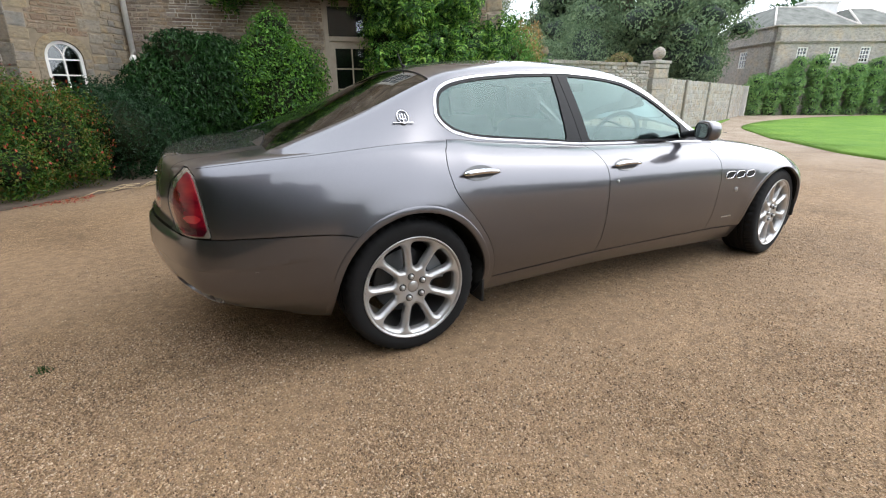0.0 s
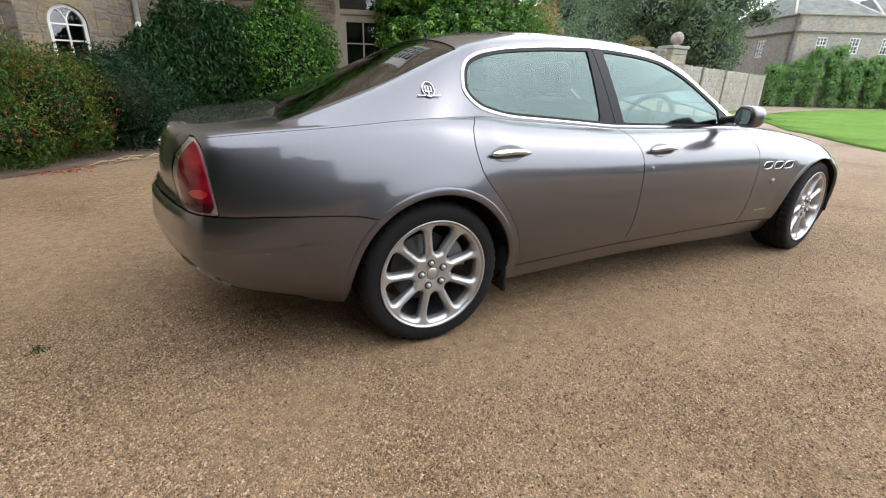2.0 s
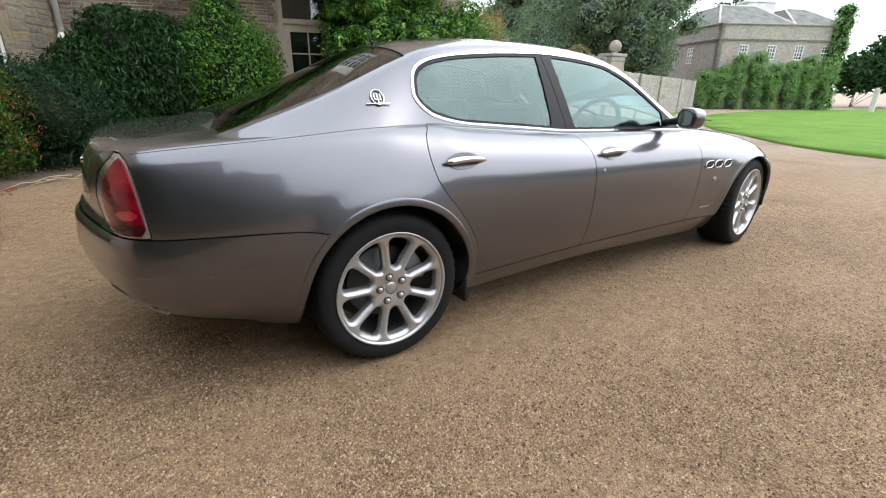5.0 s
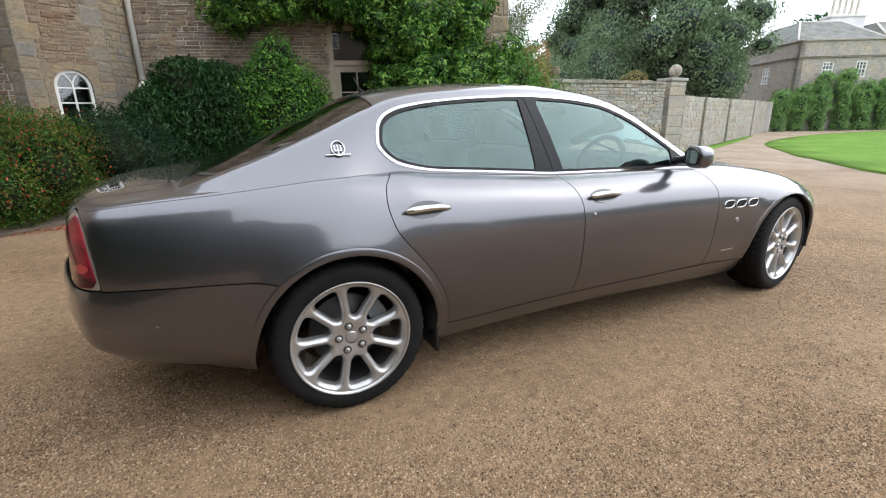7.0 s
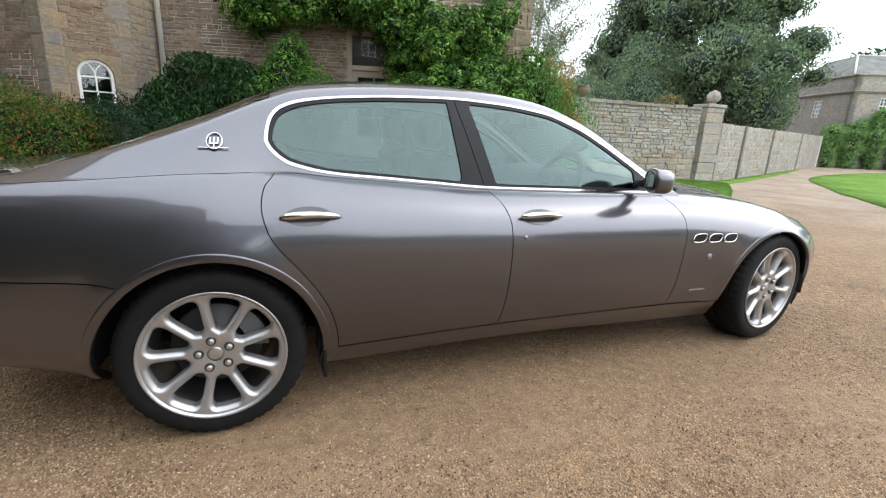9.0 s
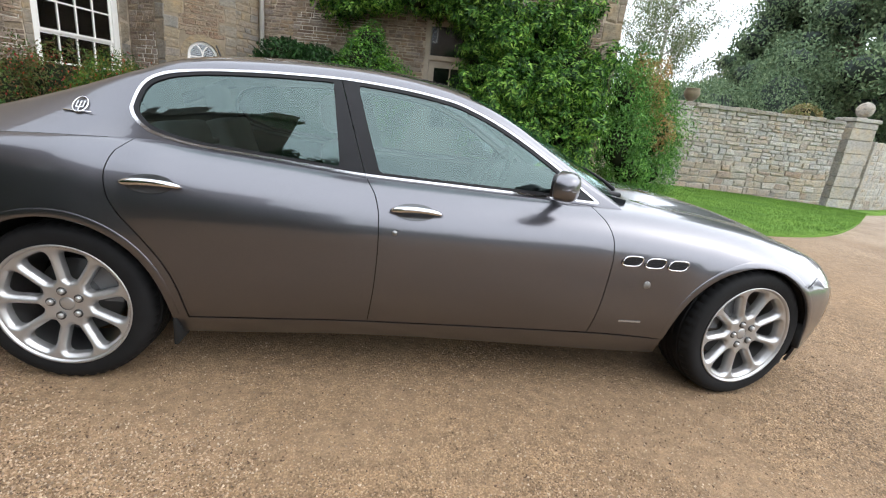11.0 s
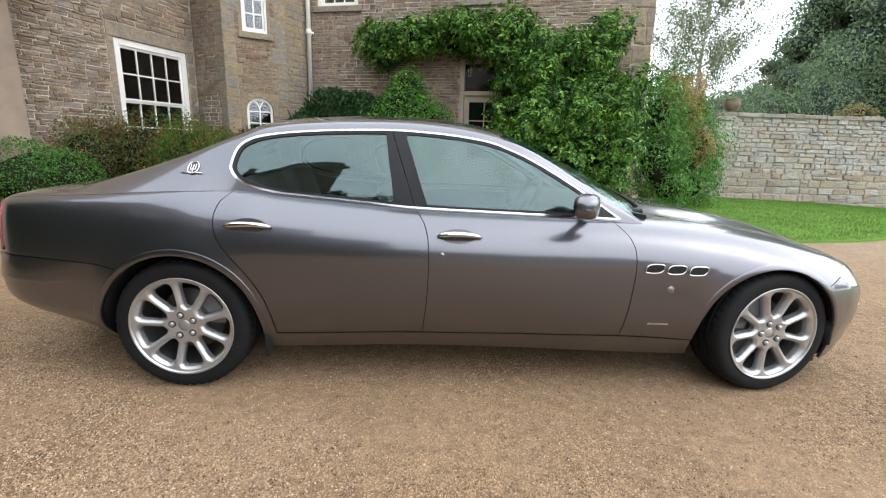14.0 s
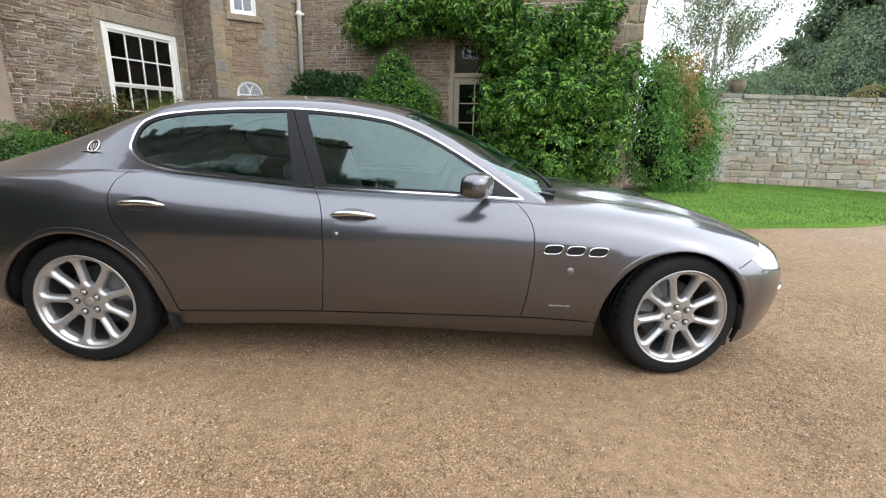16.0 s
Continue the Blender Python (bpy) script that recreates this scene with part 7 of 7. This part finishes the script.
# ---- what stands behind the camera ----
def rear_range():
    """The range across the yard: a long stone front that runs away at a slant, with a parapet and a corner stack."""
    b = thing("stone_range", "tall brown stone building across the yard", "house", at=(-4, -9, 0))
    front = Plane((-1.5, -11.9), (-10.4, -3.6))
    m = front.matrix()
    holes = [(s, s + 1.0, z, z + 1.7) for s in (2.2, 5.2, 8.2) for z in (1.3, 5.2)]
    bm = bmesh.new()
    ss = sorted({0.0, front.length, *[v for o in holes for v in o[:2]]})
    hs = sorted({-0.5, 8.8, *[v for o in holes for v in o[2:4]]})
    for i in range(len(ss) - 1):
        for j in range(len(hs) - 1):
            cs, ch = (ss[i] + ss[i + 1]) / 2, (hs[j] + hs[j + 1]) / 2
            if not any(o[0] < cs < o[1] and o[2] < ch < o[3] for o in holes):
                box(bm, (ss[i], 0, hs[j]), (ss[i + 1], 0.45, hs[j + 1]), m)
    bmesh.ops.remove_doubles(bm, verts=bm.verts, dist=0.0005)
    part("wall", bm, shaded_yard_stone, b, smooth=False)
    bm = bmesh.new()
    box(bm, (0.0, 0.46, -0.5), (front.length, 6.0, 8.8), m)
    part("inner_wall", bm, shade_stone, b, smooth=False)
    for a_, b_, c, d in holes:
        bm = bmesh.new()
        for lo, hi in (((a_, 0.1, c), (a_ + 0.1, 0.2, d)), ((b_ - 0.1, 0.1, c), (b_, 0.2, d)), ((a_ + 0.1, 0.1, d - 0.1), (b_ - 0.1, 0.2, d)), ((a_ + 0.1, 0.1, c), (b_ - 0.1, 0.2, c + 0.09)),
                       ((a_ + 0.1, 0.12, (c + d) / 2 - 0.04), (b_ - 0.1, 0.18, (c + d) / 2 + 0.04)), (((a_ + b_) / 2 - 0.025, 0.12, c + 0.09), ((a_ + b_) / 2 + 0.025, 0.17, d - 0.1))):
            box(bm, lo, hi, m)
        w = part("window", bm, white_paint, b, smooth=False)
        bm = bmesh.new()
        box(bm, (a_ + 0.05, 0.14, c + 0.05), (b_ - 0.05, 0.15, d - 0.05), m)
        part("pane", bm, window_glass, w, smooth=False)
    bm = bmesh.new()
    box(bm, (-0.15, -0.15, 8.805), (front.length, 6.1, 9.0), m, 0.03)
    for k in range(6):
        box(bm, (0.1 + 2.1 * k, -0.1, 9.0), (1.2 + 2.1 * k, 0.35, 9.45), m, 0.03)
    part("parapet", bm, shaded_yard_stone, b, smooth=False)
    bm = bmesh.new()
    vs = [bm.verts.new(m @ Vector(p)) for p in ((0.2, 0.6, 9.002), (front.length, 0.6, 9.002), (front.length, 3.2, 10.6), (1.8, 3.2, 10.6), (0.2, 5.8, 9.002), (front.length, 5.8, 9.002))]
    for q in ((0, 1, 2, 3), (3, 2, 5, 4), (0, 3, 4), (1, 5, 2), (0, 4, 5, 1)):
        bm.faces.new([vs[i] for i in q])
    bmesh.ops.recalc_face_normals(bm, faces=bm.faces)
    part("roof", bm, slate_mat, b, smooth=False)


rear_range()
for k in range(6):
    rr = random.Random(90 + k)
    x, y = 2.5 + 5.5 * k, -17 + rr.uniform(-2, 2)
    tall = (3.0, 2.6, 2.4, 2.8, 2.2, 2.6)[k]
    blobs = [(x + rr.uniform(-2, 2), y + rr.uniform(-1, 1), tall * rr.uniform(0.2, 0.6), 2.4, 1.6, 0.8 * tall) for _ in range(5)]
    shrub("yard_tree", "dark green trees along the far side of the yard", "tree", blobs, 3200, 0.3, hazy_yew_leaf, 100 + k, inner=tree_core, group="trees across the yard", rough=0.4)


def clipped_hedge():
    """A rough dark evergreen hedge before the stone range."""
    h = thing("hedge", "tall dark evergreen hedge along the stone range", "hedge", at=(-3.5, -6.8, 0))
    rng = np.random.default_rng(77)
    row = Plane((0.1, -9.3), (-7.6, -2.2))
    n = 30000
    s, w = rng.uniform(0, row.length, n), rng.uniform(0, 1, n)
    top = 3.7 + 0.35 * np.sin(s * 1.7) + 0.25 * np.sin(s * 4.1 + 1) + 0.15 * np.sin(s * 9.3)
    face = rng.random(n) < 0.75
    out = np.where(face, 0.75, rng.uniform(-0.75, 0.75, n)) + rng.normal(size=n) * 0.1
    z = np.where(face, w * top, top + rng.normal(size=n) * 0.08)
    u, nn = np.array(row.u), np.array(row.n)
    P = np.array(row.a) + s[:, None] * u + out[:, None] * nn
    P[:, 2] = z
    D = np.where(face[:, None], nn + np.array([0, 0, 0.2]), np.array([0, 0, 1.0]))
    under(new("foliage", leaf_mesh("foliage", P, D, 0.13, laurel_leaf, rng)), h, "dense dark leaves")
    # near-black box painted as the hedge's inner shade
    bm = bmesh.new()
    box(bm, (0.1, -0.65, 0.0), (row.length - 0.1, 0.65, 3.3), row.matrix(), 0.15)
    under(part("shade_core", bm, core_shade), h, "solid dark core painted as the shade behind the leaves")


clipped_hedge()

# ---- gravel, grass and litter ----
def pebbles():
    """Loose stones of the gravel: squashed, uneven little lumps, densest where the yard is nearest."""
    rng = np.random.default_rng(5)
    n = 900000
    x = rng.uniform(-3.4, 5.5, n)
    y = rng.uniform(-2.9, 1.4, n)
    # deep loose gravel away from the car, worn sandy tracks beside it
    lane = -1.3 + 0.22 * np.sin(x * 1.3 + 0.5) + 0.12 * np.sin(x * 3.7)
    lane = np.where(x < 0.2, lane + 1.6 * np.clip((0.2 - x) / 1.2, 0, 1), lane)
    deep = np.clip((lane - y) / 0.45, 0, 1)
    clump = np.sin(x * 2.7 + 1.1 * np.sin(y * 3.1)) * np.sin(y * 4.3 + 1.0 + 0.7 * np.sin(x * 1.9)) + 0.5 * np.sin(x * 7.1 + y * 5.3) * np.sin(x * 3.9 - y * 6.7)
    far = np.clip((np.hypot(x - 0.8, y + 1.9) - 2.6) / 2.0, 0, 1)
    deep = deep * np.where(x > 0.6, 1 - np.clip((x - 0.6) / 0.8, 0, 1) * np.clip(0.55 - 0.6 * clump, 0.05, 0.8), 1)
    keep = rng.random(n) < (0.1 + 0.1 * np.clip(clump, 0, 1) + deep * np.clip(0.68 + 0.3 * clump, 0.25, 0.9)) * (1 - 0.75 * far)
    x, y = x[keep], y[keep]
    n = len(x)
    size = 0.0022 + 0.0031 * rng.random(n) ** 1.5
    big = rng.random(n) < 0.006
    size[big] *= 1.6
    dirs = np.array([(1, 0, 0), (0, 1, 0), (-1, 0, 0), (0, -1, 0), (0, 0, 1)], float)
    v = dirs[None] * (size[:, None, None] * rng.uniform(0.7, 1.3, (n, 5, 1)))
    v = v + rng.normal(size=(n, 5, 3)) * size[:, None, None] * 0.25
    v[:, :, 2] *= 1.0
    a = rng.uniform(0, 6.28, n)
    c, s = np.cos(a)[:, None], np.sin(a)[:, None]
    vx, vy = v[:, :, 0] * c - v[:, :, 1] * s, v[:, :, 0] * s + v[:, :, 1] * c
    gz = np.array([ground_z(p, q) for p, q in zip(x, y)])
    P = np.stack([vx + x[:, None], vy + y[:, None], v[:, :, 2] + (gz + size * 0.2)[:, None]], 2).reshape(-1, 3)
    tri = np.array([(0, 1, 4), (1, 2, 4), (2, 3, 4), (3, 0, 4)])
    F = (np.arange(n)[:, None, None] * 5 + tri[None]).reshape(-1)
    me = bpy.data.meshes.new("pebbles")
    me.vertices.add(5 * n)
    me.vertices.foreach_set("co", P.astype(np.float32).ravel())
    me.loops.add(len(F))
    me.loops.foreach_set("vertex_index", F.astype(np.int32))
    me.polygons.add(len(F) // 3)
    me.polygons.foreach_set("loop_start", np.arange(0, len(F), 3, dtype=np.int32))
    me.materials.append(pebble_mat)
    me.polygons.foreach_set("use_smooth", np.zeros(len(F) // 3, dtype=bool))
    me.update(calc_edges=True)
    tagged(new("pebbles", me), "loose buff and grey gravel stones on the yard", "gravel", kind="stuff")


pebbles()


def grass(poly, n, lift, height, x0, x1, y0, y1, label, seed):
    rng = np.random.default_rng(seed)
    pts = []
    while len(pts) < n:
        x, y = rng.uniform(x0, x1), rng.uniform(y0, y1)
        if inside(poly, x, y):
            pts.append((x, y, ground_z(x, y) + lift + height * 0.35))
    P = np.array(pts)
    D = rng.normal(size=P.shape) * [1, 1, 0.2]
    D /= np.linalg.norm(D, axis=1)[:, None]
    tagged(new("grass", leaf_mesh("grass", P, D, height, grass_blade, rng, droop=-2.5, width=0.14, spread=0.3)), label, "grass", kind="stuff")


grass(LAWN_A, 45000, 0.035, 0.035, 5, 17, 3, 11, "short green grass blades of the lawn", 7)


def dirt_ridges():
    """Low ridges of scraped-up gravel beside the car."""
    rng = random.Random(12)
    bm = bmesh.new()
    for k in range(6):
        x, y = 1.3 + 0.06 * k + rng.uniform(-0.02, 0.02), -0.74 + rng.uniform(-0.04, 0.03)
        a, length = rng.uniform(1.0, 1.9), rng.uniform(0.05, 0.11)
        d = Vector((math.cos(a), -math.sin(a), 0))
        pts = [Vector((x, y, 0.001)) + d * length * (i / 5 - 0.5) + Vector((rng.uniform(-0.006, 0.006), rng.uniform(-0.006, 0.006), rng.uniform(0, 0.003))) for i in range(6)]
        tube(bm, pts, [0.003, 0.007, 0.009, 0.009, 0.007, 0.003], 6)
    for v in bm.verts:
        v.co.z *= 0.4
    tagged(part("dirt_ridges", bm, gravel_mat), "small scraped-up ridges of damp gravel", "gravel", kind="stuff")


dirt_ridges()


def fallen_petals():
    """Dropped red petals on the gravel before the flowering shrub."""
    rng = np.random.default_rng(23)
    n = 420
    u, v = rng.random(n), rng.normal(size=n)
    x, y = -3.6 + 1.5 * u, 4.12 + 0.28 * u + 0.13 * v
    P = np.array([(a, b, ground_z(a, b) + 0.012) for a, b in zip(x, y)])
    D = rng.normal(size=P.shape) * [0.25, 0.25, 0] + [0, 0, 1.0]
    A = rng.normal(size=P.shape) * [1, 1, 0.05]
    o = new("petals", leaf_mesh("petals", P, D, 0.034, flower_mat, rng, width=0.6, spread=0.1, along=A))
    tagged(o, "fallen red petals on the gravel edge", "petals", kind="stuff")


fallen_petals()


def twig():
    t = thing("twig", "thin dark dry twig lying on the gravel", "twig", at=(-1.0, -0.96, 0))
    bm = bmesh.new()
    tube(bm, [(-1.025, -0.97, 0.006), (-1.0, -0.966, 0.01), (-0.975, -0.96, 0.008), (-0.945, -0.955, 0.006)], [0.0015, 0.0022, 0.002, 0.0012], 5)
    tube(bm, [(-0.99, -0.963, 0.009), (-0.975, -0.975, 0.009)], 0.001, 5)
    part("stem", bm, bark_mat, t)


twig()


def weed(x, y, seed):
    rng = np.random.default_rng(seed)
    P = np.array([(x, y, 0.012)]) + rng.normal(size=(34, 3)) * [0.02, 0.02, 0.003]
    D = rng.normal(size=P.shape) * [1, 1, 0.2]
    D /= np.linalg.norm(D, axis=1)[:, None]
    t = thing("weed", "small green weed growing in the gravel", "weed", at=(x, y, 0))
    under(new("blades", leaf_mesh("blades", P, D, 0.022, mound_leaf, rng, droop=-1.5, width=0.25, spread=0.4)), t, "short green blades")


weed(-1.625, -0.23, 4)


def straw():
    """Dry stalks that lie along the bed's edge."""
    rng = random.Random(3)
    bm = bmesh.new()
    for k in range(16):
        t = rng.random()
        a = Vector((-2.3 + 1.2 * t, 4.5 + 0.75 * t, 0.02)) + Vector((rng.uniform(-0.1, 0.1), rng.uniform(-0.12, 0.1), 0))
        b = a + Vector((rng.uniform(0.2, 0.6), rng.uniform(0.0, 0.3), rng.uniform(0, 0.03)))
        tube(bm, [a, (a + b) / 2 + Vector((0, 0, 0.03)), b], 0.005, 5)
    tagged(part("dry_stalks", bm, plain("dry_stalk", (0.4, 0.3, 0.17), 0.8)), "dry pale stalks lying along the bed edge", "litter", kind="stuff")


straw()


# ---- stones of the walls ----
def stone_shapes(count, seed):
    """Unit blocks: a dressed or broken front face set in from the joint, with skewed corners."""
    rng = random.Random(seed)
    out = []
    for k in range(count):
        v = []
        j = lambda a: rng.uniform(-a, a)
        corners = [(-0.5, -0.5), (0.5, -0.5), (0.5, 0.5), (-0.5, 0.5)]
        skew = [(x * (1 + j(0.13)), z * (1 + j(0.28))) for x, z in corners]
        v += [(x, 0.3, z) for x, z in skew]
        v += [(x * 0.97, -0.45, z * 0.93) for x, z in skew]
        v += [(x * rng.uniform(0.84, 0.92), -1 + j(0.3), z * rng.uniform(0.7, 0.84)) for x, z in skew]
        v.append((j(0.15), -1.15 + j(0.3), j(0.12)))
        f = [(i, (i + 1) % 4, 4 + (i + 1) % 4, 4 + i) for i in range(4)] + [(4 + i, 4 + (i + 1) % 4, 8 + (i + 1) % 4, 8 + i) for i in range(4)] + [(8 + i, 8 + (i + 1) % 4, 12) for i in range(4)]
        out.append((v, f))
    return out


def lay_stones(owner, face, s0, s1, z0, z1, mat, rest_mat, course, length, proud, limit, seed, skip=(), order=None, name="stone", joint=(0.004, 0.02), tilt=3.5, white=()):
    """Random courses of stones over a wall face, round its openings."""
    rng = random.Random(seed)
    if mat is ashlar_mat:
        joint, tilt = (0.002, 0.006), 0.4
    shapes = stone_shapes(14, seed)
    meshes = []
    rows = []
    z = z0
    while z < z1:
        h = rng.uniform(*course)
        s = s0 - rng.uniform(0, length[0] * 0.4)
        row = []
        while s < s1:
            w = rng.uniform(*length) * (1.0 if rng.random() > 0.2 else 0.55)
            a, b = max(s, s0), min(s + w, s1)
            parts = [(a, b)]
            for o in skip:
                if z + h * 0.5 > o[2] and z + h * 0.5 < o[3]:
                    parts = [q for p in parts for q in ((p[0], min(p[1], o[0])), (max(p[0], o[1]), p[1])) if q[1] - q[0] > 0.02]
            for p in parts:
                if p[1] - p[0] > 0.05:
                    if h > course[1] * 0.8 and rng.random() < 0.25:
                        row += [(p[0], p[1], z, h * 0.5), (p[0], p[1], z + h * 0.5, h * 0.5)]
                    else:
                        row.append((p[0], p[1], z, h * rng.uniform(0.94, 1.0)))
            s += w
        rows += row
        z += h
    if order:
        rows.sort(key=order)
    for v, f in shapes:
        meshes.append(mesh_of(name, v, f, mat))
    base = face.matrix()
    vv, ff = [], []
    lime = bmesh.new()
    for i, (a, b, zz, h) in enumerate(rows):
        for w0, w1, h0, h1, chance in white:
            if w0 < a < w1 and h0 < zz < h1 and rng.random() < chance * (1.4 * noise.noise(Vector((a * 1.6, zz * 2.2, seed))) + 0.75):
                d = rng.uniform(0.004, 0.008)
                box(lime, (a, -proud[1] * 0.8, zz - d), (b, 0.0, zz + d), base)
                if rng.random() < 0.7:
                    box(lime, (b - d, -proud[1] * 0.8, zz), (b + d, 0.0, zz + h), base)
        gap = rng.uniform(*joint)
        m = base @ Matrix.Translation(((a + b) / 2, 0.0, zz + h / 2)) @ pose(0, 0, 0, 0, rng.uniform(-tilt, tilt), 0) @ Matrix.Diagonal((b - a - gap, rng.uniform(*proud), h - gap, 1))
        if i < limit:
            ob = new(name, rng.choice(meshes))
            ob.parent = owner
            ob.matrix_basis = owner.matrix_world.inverted() @ m
        else:
            v, f = rng.choice(shapes)
            k = len(vv)
            vv += [m @ Vector(p) for p in v]
            ff += [tuple(q + k for q in p) for p in f]
    if white:
        ob = part("pointing", lime, lime_mat, owner, "pale raised lime pointing in the joints", smooth=False)
        ob["kind"] = "stuff"
    else:
        lime.free()
    if vv:
        ob = new("stones", mesh_of("stones", vv, ff, rest_mat))
        ob.parent = owner
        ob["kind"] = "stuff"


def wall_named(name):
    return bpy.data.objects[name]


bpy.context.view_layer.update()
# house front: rubble between the corner stones
door_gap = (DOOR[0] - 0.02, DOOR[1] + 0.02, -1, DOOR[3] + 0.27)
up_gaps = [(o[0] - 0.02, o[1] + 0.02, o[2] - 0.14, o[3] + 0.27) for o in UPPER]
lay_stones(wall_named("wall_front"), FACADE, 0.08, FACADE.length - 0.36, 1.2, 5.4, rubble_mat, rubble_rest, (0.04, 0.115), (0.08, 0.4), (0.004, 0.016), 300, 1, [door_gap, *up_gaps],
           order=lambda r: (0 if r[0] < 1.9 or r[2] > 3.6 else 1, r[2]), white=[(0.8, 2.6, 2.0, 3.6, 0.8), (1.0, 7.0, 3.6, 5.4, 0.4)])
lay_stones(wall_named("wall_wing"), WING, 3.3, SASH[0] - 0.16, 1.0, 5.2, rubble_mat, rubble_rest, (0.035, 0.105), (0.08, 0.34), (0.006, 0.026), 300, 2, [(SASH[0] - 0.14, SASH[1] + 0.2, -1, SASH[3] + 0.27)], tilt=5, white=[(3.4, 5.2, 1.2, 2.6, 0.45), (3.4, 5.2, 2.6, 4.6, 0.12)])
lay_stones(wall_named("wall_wing"), WING, SASH[0] - 0.16, WING.length - 0.02, SASH[3] + 0.27, 5.2, rubble_mat, rubble_rest, (0.08, 0.16), (0.2, 0.5), (0.008, 0.022), 60, 3)
# dressed jambs beside the tall sash window
for a, b in ((SASH[0] - 0.15, SASH[0] - 0.01), (SASH[1] + 0.01, WING.length - 0.03)):
    lay_stones(wall_named("wall_wing"), WING, a, b, 0.9, SASH[3], ashlar_mat, ashlar_rest, (0.3, 0.45), (0.3, 0.4), (0.006, 0.01), 30, 4, name="jamb_stone")
lay_stones(wall_named("wall_turret_left"), TURRET_L, 0.02, TURRET_L.length - 0.26, 1.0, 5.2, rubble_mat, rubble_rest, (0.05, 0.12), (0.12, 0.36), (0.004, 0.014), 120, 5, white=[(0.1, 0.9, 1.2, 2.1, 1.3), (0.1, 0.9, 2.1, 3.2, 0.3)])
lay_stones(wall_named("wall_turret_left"), TURRET_L, TURRET_L.length - 0.25, TURRET_L.length + 0.012, 1.0, 5.2, ashlar_mat, ashlar_rest, (0.28, 0.4), (0.5, 0.6), (0.008, 0.014), 30, 6, name="corner_stone")
arch_gap = (ARCH[0] - 0.12, ARCH[1] + 0.12, ARCH[2] - 0.13, ARCH[3] + 0.13)
tw_gap = (TURRET_WIN[0] - 0.06, TURRET_WIN[1] + 0.06, TURRET_WIN[2] - 0.14, TURRET_WIN[3] + 0.1)
arch_band = (ARCH[0] - 0.13, ARCH[1] + 0.13, ARCH[2] - 0.13, ARCH[3] + 0.13)
quoins = []
zq, kq = 1.0, 0
quoin_rng = random.Random(8)
while zq < 5.3:
    hq = quoin_rng.uniform(0.26, 0.4)
    quoins.append((zq, zq + hq, 0.36 if kq % 2 else 0.25, 0.34 if kq % 2 == 0 else 0.22))
    zq, kq = zq + hq, kq + 1
for z0, z1, wl_, wr_ in quoins:
    for a, b in ((-0.012, wl_ - 0.005), (TURRET_M.length - wr_ + 0.005, TURRET_M.length + 0.012)):
        lay_stones(wall_named("wall_turret"), TURRET_M, a, b, z0, z1 - 0.004, ashlar_mat, ashlar_rest, (z1 - z0, z1 - z0 + 0.001), (0.6, 0.7), (0.004, 0.008), 2, int(z0 * 100), [arch_band], name="corner_stone")
    lay_stones(wall_named("wall_turret"), TURRET_M, wl_ + 0.004, TURRET_M.length - wr_ - 0.004, z0, z1, red_rubble, red_rest, (0.05, 0.11), (0.14, 0.42), (0.006, 0.016), 12, 700 + int(z0 * 100), [arch_gap, tw_gap])
lay_stones(wall_named("wall_turret"), TURRET_M, ARCH[0] - 0.12, ARCH[0] - 0.005, 0.95, 1.86, ashlar_mat, ashlar_rest, (0.2, 0.32), (0.3, 0.4), (0.006, 0.01), 10, 10, name="jamb_stone")
lay_stones(wall_named("wall_turret"), TURRET_M, ARCH[1] + 0.005, ARCH[1] + 0.12, 0.95, 1.86, ashlar_mat, ashlar_rest, (0.2, 0.32), (0.3, 0.4), (0.006, 0.01), 10, 12, name="jamb_stone")
lay_stones(wall_named("wall_turret_right"), TURRET_R, 0.0, TURRET_R.length, 1.0, 5.2, ashlar_mat, ashlar_rest, (0.1, 0.2), (0.25, 0.5), (0.006, 0.014), 60, 11)
# pale corner blocks at the end of the house front
lay_stones(wall_named("wall_front"), FACADE, FACADE.length - 0.35, FACADE.length + 0.02, 1.0, 5.6, ashlar_mat, ashlar_rest, (0.28, 0.42), (0.6, 0.7), (0.016, 0.024), 20, 13, name="corner_stone")
lay_stones(wall_named("wall_side"), HOUSE_SIDE, -0.02, 2.2, 1.5, 5.4, rubble_mat, rubble_rest, (0.1, 0.2), (0.25, 0.5), (0.01, 0.02), 0, 14)
# garden wall
lay_stones(wall_named("wall_garden"), GARDEN_WALL, 0.44, GARDEN_WALL.length, -0.5, 0.62, garden_warm, garden_warm_rest, (0.12, 0.26), (0.2, 0.7), (0.014, 0.045), 140, 15, joint=(0.002, 0.012))
lay_stones(wall_named("wall_garden"), GARDEN_WALL, 0.44, GARDEN_WALL.length, 0.63, 2.28, garden_mat, garden_rest, (0.07, 0.2), (0.13, 0.55), (0.014, 0.05), 160, 19, order=lambda r: -r[2], joint=(0.002, 0.014))
lay_stones(wall_named("wall_low"), LOW_WALL, 0.0, LOW_WALL.length, -0.7, 1.86, garden_mat, garden_rest, (0.16, 0.3), (0.3, 0.75), (0.008, 0.025), 0, 16, joint=(0.002, 0.01))
